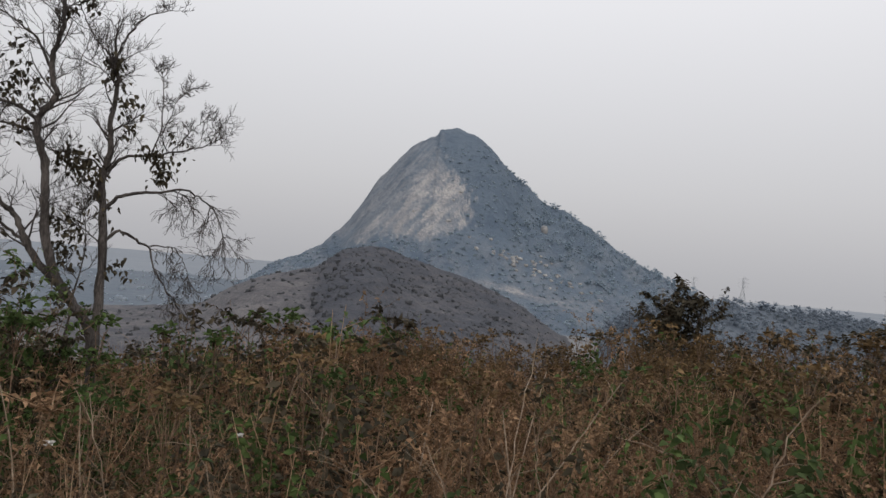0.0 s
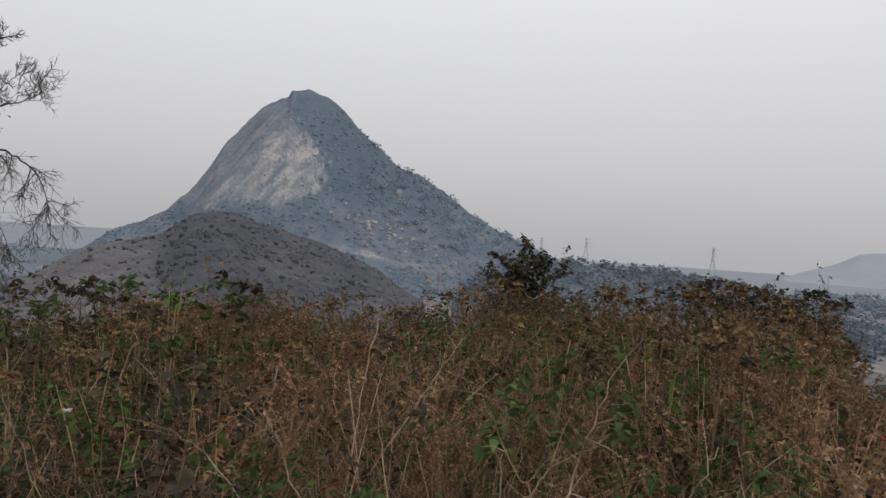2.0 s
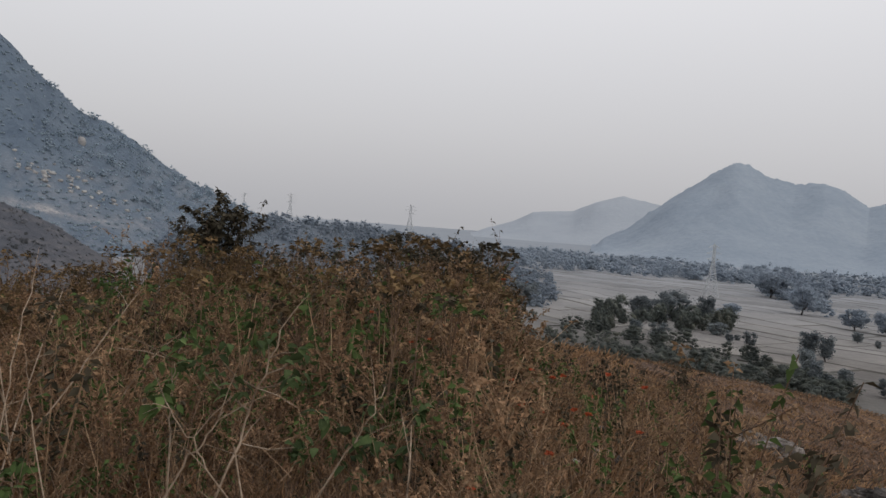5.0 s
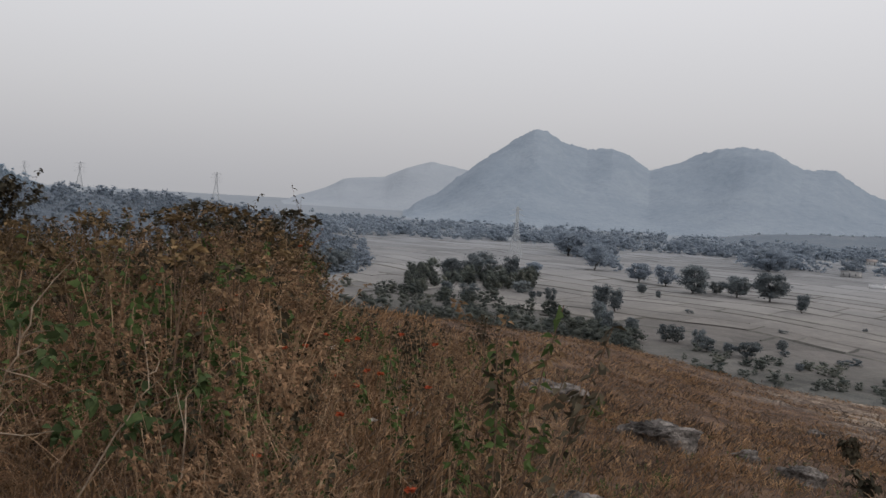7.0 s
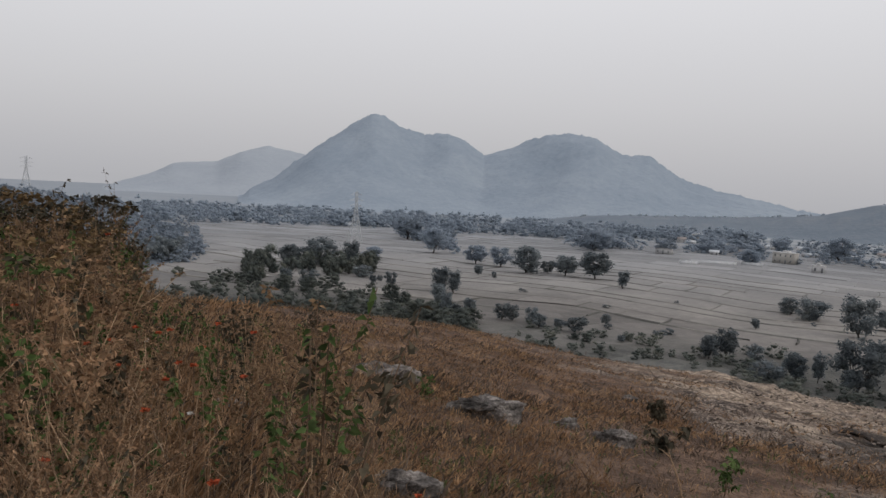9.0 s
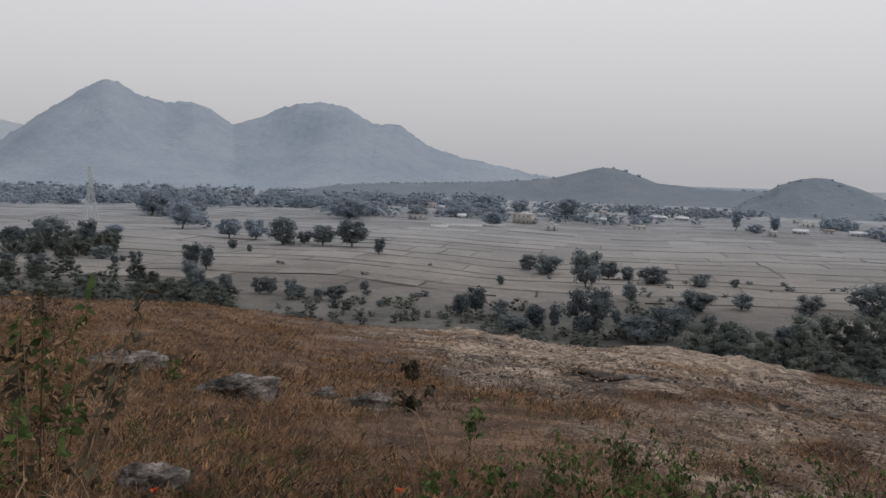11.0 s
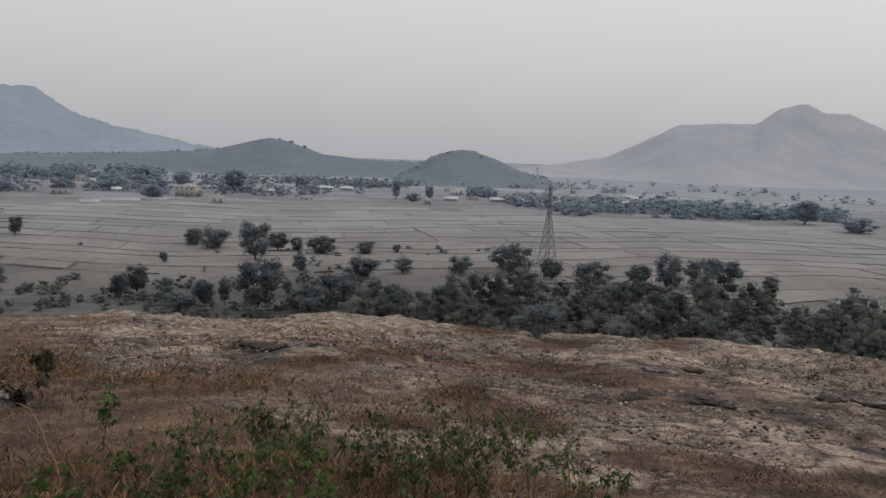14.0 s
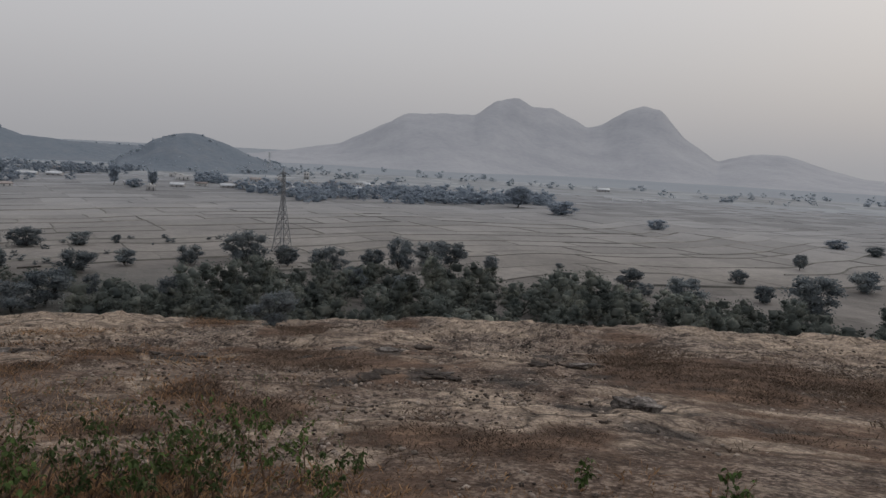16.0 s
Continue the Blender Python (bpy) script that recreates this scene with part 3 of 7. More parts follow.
class Hill:
    """A hill with its crest at a distance, its outline given as crest heights (degrees above the eye's level) by bearing, and a depth before and behind the crest."""

    def __init__(self, bearings, crest, distance, front, back, foot=PLAIN, rough=1.0, seed=0, spur=0.15, sharp=420, trees=0.0):
        self.b, self.c, self.d, self.front, self.back, self.foot, self.rough, self.seed, self.spur, self.sharp, self.trees = bearings, crest, distance, front, back, foot, rough, seed, spur, sharp, trees

    def height(self, az, r):
        fine = np.linspace(self.b[0], self.b[-1], self.sharp)
        prof = np.interp(fine, self.b, self.c)
        k = np.exp(-np.linspace(-3.2, 3.2, 9) ** 2)
        prof = np.convolve(np.pad(prof, 4, mode="edge"), k / k.sum(), "valid")
        top = self.d * np.tan(np.radians(np.interp(az, fine, prof))) - self.foot
        edge = np.clip(np.minimum(az - self.b[0], self.b[-1] - az) / 0.8, 0, 1)
        top = top * edge
        arc = np.radians(az) * self.d
        dd = self.d + self.spur * self.front * wobble(arc, arc * 0, self.front * 0.5, self.seed)
        t = np.where(r < dd, (dd - r) / self.front, (r - dd) / self.back)
        x, y = polar(az, r)
        shape = np.clip(1 - t, 0, 1)
        shape = shape * shape * (3 - 2 * shape) * 0.55 + shape * 0.45
        gully = 1 + 0.16 * wobble(arc, r * 0.4, self.front * 0.14, self.seed + 1) * np.clip(t * 3, 0, 1)
        grit = self.rough * (0.010 * wobble(x, y, self.front * 0.05, self.seed + 2) + 0.006 * wobble(x, y, self.front * 0.017, self.seed + 3))
        # tree tops roughen the crest
        tops = self.trees * (0.5 * wobble(az * 7, az * 0, 1.0, self.seed + 5) + 0.6 * np.abs(wobble(az * 22, az * 0, 1.0, self.seed + 6))) * np.exp(-((t / 0.03) ** 2))
        return self.foot - 0.6 + tops + top * shape * gully + grit * np.max(top) * np.clip(shape * 3, 0, 1)

    def mesh(self, name, mat, label, na, nr, cover=None):
        az, r = np.linspace(self.b[0], self.b[-1], na), np.linspace(self.d - self.front * (1.05 + self.spur * 1.3), self.d + self.back * 1.25, nr)
        A, Rr = np.meshgrid(az, r, indexing="ij")
        Z = self.height(A, Rr)
        v = np.stack([*polar(A, Rr), Z], -1).reshape(-1, 3)
        i, j = np.meshgrid(np.arange(na - 1), np.arange(nr - 1), indexing="ij")
        a = i * nr + j
        f = np.stack([a + nr, a + nr + 1, a + 1, a], -1).reshape(-1, 4)
        at = ("rock", cover(A, Rr, Z).ravel()) if cover else None
        ob = new(name, mesh_of(name, v, f, mat, True, at))
        return tagged(ob, label, "hill", kind="structure")

    def points(self, count, seed, near=1.0, far=0.25):
        g = np.random.default_rng(seed)
        az = g.uniform(self.b[0], self.b[-1], count)
        r = g.uniform(self.d - self.front * near, self.d + self.back * far, count)
        z = self.height(az, r)
        return az, r, z


def lumps(seed):
    """A low cluster of rounded bush tops bedded in the slope, about one wide."""
    g = np.random.default_rng(seed)
    s = Soup()
    for k in range(2):
        v, f = blob(seed * 7 + k, 4, 5, 0.4)
        s.add(v * (1, 1, g.uniform(0.8, 1.2)) * g.uniform(0.28, 0.46) + (g.uniform(-0.3, 0.3), g.uniform(-0.3, 0.3), g.uniform(0.02, 0.2)), f)
    return s.arrays()


CLUMPS = [lumps(k) for k in range(6)]


def scrub(hill, count, seed, size, mat, name, label, keep=None, near=1.0, far=0.2, low=1.0):
    az, r, z = hill.points(count, seed, near, far)
    g = np.random.default_rng(seed + 1)
    ok = z > hill.foot + 1.0
    if keep is not None:
        ok &= keep(az, r, z, g)
    x, y = polar(az, r)
    p = np.stack([x, y, z - 0.3], 1)[ok]
    s = Soup()
    kind = g.integers(0, len(CLUMPS), len(p))
    sc = g.uniform(0.5, 1.0, len(p)) ** 1.5 * size
    for k, (v, f) in enumerate(CLUMPS):
        m = kind == k
        stamp(s, v, f, p[m], g.uniform(0, 6.28, m.sum()), np.stack([sc, sc, low * sc * g.uniform(0.7, 1.1, len(p))], 1)[m])
    spread(len(p), *s.arrays(), mat, name, label, "scrub")


MOUNTAIN = Hill([-19, -15.8, -14.41, -12.86, -10.97, -9.2, -8.1, -7.2, -5.4, -3.4, -1.7, -1.25, -1.1, 0.75, 1.5, 2.2, 3.06, 3.92, 5.35, 7.2, 9.29, 11.23, 12.86, 14.16, 15.45, 16.85, 19.5, 23],
                [-3.2, -2.6, -1.97, -0.7, 0.25, 1.2, 2.35, 3.45, 6.4, 8.75, 9.85, 9.97, 10.42, 10.5, 10.36, 9.95, 9.12, 8.32, 6.98, 5.61, 4.72, 3.6, 2.49, 1.73, 1.07, 0.35, -0.6, -1.8], 860, 300, 260, seed=3, spur=0.06, rough=1.1, sharp=640)


def mountain_rock(az, r, z, extent=False):
    """How far bare rock shows on the mountain: a streaked cliff, slabs at the foot, thin soil elsewhere."""
    el = np.degrees(np.arctan2(z, r))
    x, y = polar(az, r)
    right = np.interp(el, [1.2, 2.5, 3.3, 4.1, 6.1, 6.8, 7.5, 8.8, 10.3], [-1.5, 0.5, 1.7, 1.95, 1.7, 0.95, 0.2, -0.8, -0.9]) + 0.6 * wobble(az * 9, el * 14, 2.0, 8) + 0.5 * wobble(az * 16, el * 22, 1.6, 11) + 0.4 * wobble(az * 40, el * 50, 1.6, 12)
    low = np.interp(az, [-10, -9, -5.6, -4.5, -2.7, 0.4, 1.9], [0.9, 1.1, 1.6, 2.0, 1.9, 2.4, 3.6]) + 0.3 * wobble(az * 7, az * 0, 3.0, 9) + 0.3 * wobble(az * 16, el * 9, 2.0, 10)
    bare = np.clip(np.minimum((right - az) / 0.7, (el - low) / 0.5) + 0.3 * wobble(az * 30, el * 22, 2.0, 13), 0, 1)
    if extent:
        return bare
    along = az - 0.78 * el
    streak = 0.5 + 0.5 * wobble(along * 9, el * 0.9, 1.3, 5)
    thin = 0.5 + 0.5 * wobble(along * 26, el * 1.7, 1.4, 7)
    left = np.interp(el, [1.5, 4, 7, 9], [-7.4, -5.2, -3.2, -2.0])
    pale = np.clip((az - left) / 1.4, 0, 1) * np.clip((8.2 - el) / 1.6, 0.1, 1) * np.clip(0.45 + 1.0 * wobble(along * 7, el * 2.4, 1.7, 6) + 0.5 * wobble(az * 24, el * 24, 1.6, 16), 0, 1)
    blocks = np.exp(-(((az - 0.1) / 1.6) ** 2) - ((el - 6.2) / 0.9) ** 2) * np.clip(0.3 + 1.4 * wobble(az * 18, el * 34, 1.5, 17), 0, 1)
    bushes = np.clip(1.6 * wobble(az * 12, el * 20, 1.7, 18) - 0.75, 0, 1)
    face = bare * np.clip(0.02 + 0.34 * streak + 0.26 * thin + 0.75 * pale + 0.7 * blocks - 0.6 * bushes - 0.10 * np.clip((el - 8.0) / 1.5, 0, 1), 0.03, 1.1)
    slab = np.exp(-(((az - 4.9) / 2.3) ** 2) - ((el + 1.1 + 0.18 * (az - 4.9)) / 0.30) ** 2) * 0.75 + np.exp(-(((az - 9.4) / 3.4) ** 2) - ((el + 1.55 + 0.10 * (az - 9.4)) / 0.5) ** 2) * 0.55
    low_slab = np.exp(-(((az + 12.5) / 2.6) ** 2) - ((el + 1.9 - 0.3 * (az + 12.5)) / 0.5) ** 2) * 0.6
    soil = 0.20 * np.clip(0.35 + wobble(az * 6, el * 9, 3.0, 19) + 0.6 * wobble(az * 20, el * 30, 2.0, 20), 0, 1) * np.clip((3.2 - el) / 2.0, 0, 1)
    return np.clip(np.maximum(np.maximum(face, soil), np.maximum(slab, low_slab) * np.clip(0.75 + 0.6 * wobble(x, y, 9, 3) + 0.5 * wobble(az * 14, el * 50, 2.0, 21), 0, 1.3)), 0, 1)


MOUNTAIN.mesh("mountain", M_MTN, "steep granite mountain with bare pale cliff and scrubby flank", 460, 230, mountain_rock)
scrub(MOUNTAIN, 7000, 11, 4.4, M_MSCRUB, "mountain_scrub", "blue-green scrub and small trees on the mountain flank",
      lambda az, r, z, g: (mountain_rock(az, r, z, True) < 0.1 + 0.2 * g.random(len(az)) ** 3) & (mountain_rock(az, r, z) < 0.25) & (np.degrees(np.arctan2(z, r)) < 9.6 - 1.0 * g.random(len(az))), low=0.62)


def mountain_boulders():
    az, r, z = MOUNTAIN.points(16000, 21)
    g = np.random.default_rng(22)
    el = np.degrees(np.arctan2(z, r))
    want = 0.6 * np.exp(-(((az - 6.6) / 3.0) ** 2) - ((el - 0.55 + 0.36 * (az - 6.6)) / 0.75) ** 2) * (wobble(az * 9, el * 12, 2.4, 23) > -0.25) + 0.06 * np.exp(-(((az - 0.5) / 2.2) ** 2) - ((el - 5.0) / 1.4) ** 2)
    ok = g.random(len(az)) < want
    x, y = polar(az, r)
    p = np.stack([x, y, z], 1)[ok]
    s = Soup()
    for k in range(4):
        v, f = blob(60 + k, 4, 6, 0.3)
        m = g.integers(0, 4, len(p)) == k
        q = g.uniform(0.6, 2.3, (m.sum(), 1)) * (1.4, 1.0, 0.8)
        stamp(s, v, f, p[m], g.uniform(0, 6.28, m.sum()), q)
    v, f = blob(77, 6, 8, 0.2)
    x, y = polar(7.3, 770)
    stamp(s, v, f, np.array([[x, y, MOUNTAIN.height(np.array([7.3]), np.array([770.0]))[0] + 2]]), np.array([0.3]), np.array([[3.6, 3.2, 5.5]]))
    spread(len(p), *s.arrays(), M_MROCK, "mountain_boulders", "pale granite boulders strewn over the mountain foot", "boulders")


mountain_boulders()

KNOLL = Hill([-30, -22, -17.5, -15.72, -13.35, -11.16, -9.6, -8.69, -7.61, -5.61, -4.45, -2.64, -0.24, 2.17, 3.98, 6.09, 7.6, 10], [-5.6, -4.8, -3.9, -2.64, -1.46, -0.9, -0.65, 0.15, 1.0, 1.4, 1.42, 0.86, 0.2, -0.5, -1.2, -2.1, -3.2, -4.8], 420, 190, 160, seed=8, spur=0.1, sharp=520)


def knoll_bare(az, r, z):
    x, y = polar(az, r)
    el = np.degrees(np.arctan2(z, r))
    shoulder = np.interp(az, [-30, -16, -10.2, -8.6, 3, 6, 9], [0.5, 0.85, 0.75, 0.12, 0.1, 0.35, 0.5])
    return np.clip(shoulder + 0.35 * wobble(x, y, 14, 2) + 0.35 * wobble(az * 10, el * 30, 3.0, 3), 0, 1)


KNOLL.mesh("knoll", M_KNOLL, "rounded scrub-covered hill before the mountain", 260, 150, knoll_bare)
scrub(KNOLL, 9000, 31, 1.7, M_KSCRUB, "knoll_scrub", "grey leafless scrub on the rounded hill", near=0.95,
      keep=lambda az, r, z, g: (g.random(len(az)) < np.interp(az, [-16, -11, -9, 4, 8], [0.12, 0.2, 1.0, 0.95, 0.5])) & (wobble(*polar(az, r), 9, 5) + 0.9 * g.random(len(az)) > 0.1))
scrub(KNOLL, 420, 33, 3.6, M_KSCRUB, "knoll_scrub", "small dark trees on the rounded hill", near=0.6,
      keep=lambda az, r, z, g: g.random(len(az)) < np.interp(az, [-16, -12, -9, 1, 5], [0.35, 0.3, 1.0, 0.6, 0.2]))

FOOT = Hill([11, 14, 16.84, 18.36, 21, 24.6, 28, 32, 36, 39, 41.5], [-4.6, -2.3, -1.15, -0.85, -0.8, -0.9, -1.05, -1.5, -2.4, -3.4, -4.4], 560, 210, 260, seed=12, spur=0.1)
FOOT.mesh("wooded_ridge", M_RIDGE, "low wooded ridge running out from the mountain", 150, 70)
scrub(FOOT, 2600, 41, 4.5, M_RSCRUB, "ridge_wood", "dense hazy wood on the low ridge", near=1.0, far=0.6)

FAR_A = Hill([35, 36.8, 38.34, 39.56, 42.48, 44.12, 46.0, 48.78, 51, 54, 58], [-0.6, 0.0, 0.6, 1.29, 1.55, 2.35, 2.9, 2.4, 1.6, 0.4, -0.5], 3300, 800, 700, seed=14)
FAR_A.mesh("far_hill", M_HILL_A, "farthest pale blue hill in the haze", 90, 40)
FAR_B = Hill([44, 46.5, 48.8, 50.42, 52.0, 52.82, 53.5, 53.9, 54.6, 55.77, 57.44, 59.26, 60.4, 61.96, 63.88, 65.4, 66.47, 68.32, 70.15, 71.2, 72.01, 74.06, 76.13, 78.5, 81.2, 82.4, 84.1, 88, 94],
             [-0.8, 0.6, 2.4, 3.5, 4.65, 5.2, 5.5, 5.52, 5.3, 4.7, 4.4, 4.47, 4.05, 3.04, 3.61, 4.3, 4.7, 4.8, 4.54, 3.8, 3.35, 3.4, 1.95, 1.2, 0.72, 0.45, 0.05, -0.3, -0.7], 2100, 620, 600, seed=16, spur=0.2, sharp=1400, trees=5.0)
FAR_B.mesh("far_hill", M_HILL_B, "twin-peaked hill range across the plain, haze-tinted blue-grey", 560, 150)
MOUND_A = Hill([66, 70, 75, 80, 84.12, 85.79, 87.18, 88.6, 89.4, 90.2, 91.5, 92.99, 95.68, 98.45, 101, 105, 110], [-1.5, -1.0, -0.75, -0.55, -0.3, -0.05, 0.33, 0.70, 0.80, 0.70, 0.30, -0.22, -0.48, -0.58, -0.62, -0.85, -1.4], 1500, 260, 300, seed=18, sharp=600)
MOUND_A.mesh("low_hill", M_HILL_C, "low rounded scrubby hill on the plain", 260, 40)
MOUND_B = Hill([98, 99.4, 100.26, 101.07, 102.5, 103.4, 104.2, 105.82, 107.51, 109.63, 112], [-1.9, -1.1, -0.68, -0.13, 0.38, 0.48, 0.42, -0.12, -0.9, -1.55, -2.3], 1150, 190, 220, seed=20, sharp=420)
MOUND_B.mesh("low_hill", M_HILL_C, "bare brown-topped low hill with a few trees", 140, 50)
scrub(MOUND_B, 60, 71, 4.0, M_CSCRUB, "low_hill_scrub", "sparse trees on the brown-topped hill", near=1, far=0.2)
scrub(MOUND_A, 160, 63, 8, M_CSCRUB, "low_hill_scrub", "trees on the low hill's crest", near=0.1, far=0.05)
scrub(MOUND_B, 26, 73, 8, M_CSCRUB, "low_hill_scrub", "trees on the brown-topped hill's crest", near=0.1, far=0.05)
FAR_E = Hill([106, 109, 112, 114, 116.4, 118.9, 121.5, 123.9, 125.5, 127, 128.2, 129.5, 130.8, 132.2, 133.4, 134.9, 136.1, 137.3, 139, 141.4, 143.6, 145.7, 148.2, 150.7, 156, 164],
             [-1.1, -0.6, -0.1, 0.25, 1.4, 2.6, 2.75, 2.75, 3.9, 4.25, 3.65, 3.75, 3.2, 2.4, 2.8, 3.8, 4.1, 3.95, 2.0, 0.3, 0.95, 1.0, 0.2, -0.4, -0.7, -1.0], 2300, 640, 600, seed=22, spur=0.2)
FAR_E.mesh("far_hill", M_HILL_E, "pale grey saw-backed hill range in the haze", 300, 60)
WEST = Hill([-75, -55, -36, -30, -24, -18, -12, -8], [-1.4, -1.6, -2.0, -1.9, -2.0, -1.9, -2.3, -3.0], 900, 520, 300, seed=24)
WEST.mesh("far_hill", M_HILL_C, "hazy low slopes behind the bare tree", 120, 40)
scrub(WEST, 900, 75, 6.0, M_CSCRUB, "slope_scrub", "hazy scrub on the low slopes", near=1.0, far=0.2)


# ---- valley trees ----
def tree_kind(seed, wide, trunk, count):
    """Trunk with limbs, and a full crown of rounded leafy lumps with gaps between them; one high. count: leaves in the crown."""
    g = np.random.default_rng(seed)
    wood, crown = Soup(), Soup()
    lean = g.normal(size=2) * 0.03
    wood.add(*tube([(0, 0, -0.06), (lean[0], lean[1], trunk * 0.6), (lean[0] * 2, lean[1] * 2, trunk + 0.2)], [0.032, 0.024, 0.012], 5))
    fine = count > 400
    n = int(g.integers(15, 21)) if fine else (9 if count > 100 else 6)
    leaf = 0.85 if fine else (1.15 if count > 100 else 2.4)
    for k in range(n):
        a = 2.4 * k + g.normal() * 0.5
        z = trunk + 0.08 + (0.90 - trunk - 0.08) * ((k + g.random()) / n)
        body = math.sin(math.pi * min(max((z - trunk * 0.55) / (1.12 - trunk * 0.55), 0.08), 1.0)) ** 0.55
        rr = wide * 0.37 * body * math.sqrt(g.uniform(0.1, 1.0))
        c = np.array([math.cos(a) * rr + lean[0], math.sin(a) * rr + lean[1], z])
        s = g.uniform(0.10, 0.19) * (0.65 + 0.45 * wide) * (1.0 if fine else 1.3)
        b0 = np.array([lean[0] * 1.5, lean[1] * 1.5, trunk * g.uniform(0.7, 1.1)])
        if fine or k < (3 if count > 100 else 1):
            wood.add(*tube([b0, (b0 + c) / 2 + g.normal(size=3) * 0.02, c], [0.011, 0.008, 0.004], 3))
        v, f = blob(seed * 13 + k, 4 if fine else 3, 6 if fine else 5, 0.45)
        crown.add(v * s * (0.6, 0.6, 0.46) + c, f)
        q = int(count * g.uniform(0.7, 1.3) / n)
        d = unit(g.normal(size=(q, 3)) * (1, 1, 0.8) + (0, 0, 0.2))
        p = c + d * s * g.uniform(0.5, 1.1, (q, 1)) * (1, 1, 0.8)
        crown.add(*leaves(p, d + g.normal(size=(q, 3)) * 0.9 + (0, 0, -0.1), g.uniform(0.035, 0.075, q) * leaf, g.uniform(0.03, 0.06, q) * leaf, 0.2, seed * 31 + k))
    return wood.arrays(), crown.arrays()


TREE_KINDS = [tree_kind(100 + k, w, t, 2200) for k, (w, t) in enumerate([(0.95, 0.12), (1.2, 0.1), (0.6, 0.16), (1.45, 0.06), (0.8, 0.06), (1.05, 0.18)])]
BELT_KINDS = [tree_kind(120 + k, w, 0.08, 240) for k, w in enumerate([0.9, 1.15, 0.7, 1.4, 0.75, 1.0])]
FAR_BELT_KINDS = [tree_kind(140 + k, w, 0.06, 42) for k, w in enumerate([0.9, 1.15, 0.7, 1.4, 0.75, 1.0])]


def tree_prototype(kind, leaf, trunk):
    (wv, wf), (cv, cf) = TREE_KINDS[kind]
    return mesh_of("trunk", wv, wf, trunk), mesh_of("crown", cv, cf, leaf)


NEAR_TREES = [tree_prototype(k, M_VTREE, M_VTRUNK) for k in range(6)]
# far copies: the same trees, foliage colour paled and blued for haze
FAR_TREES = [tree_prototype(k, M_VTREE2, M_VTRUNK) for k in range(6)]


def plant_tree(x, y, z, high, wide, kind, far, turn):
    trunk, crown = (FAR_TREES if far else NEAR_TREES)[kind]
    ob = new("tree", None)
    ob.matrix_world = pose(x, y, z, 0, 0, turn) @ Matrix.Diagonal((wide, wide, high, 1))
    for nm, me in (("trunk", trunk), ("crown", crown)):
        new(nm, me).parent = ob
    tagged(ob, ("hazy blue-grey tree on the far side of the paddy fields", "dark haze-tinted broad tree standing on the paddy plain", "slender dark tree standing on the paddy plain")[0 if far else (1 if wide > high * 0.8 else 2)],
           "tree", "valley trees")


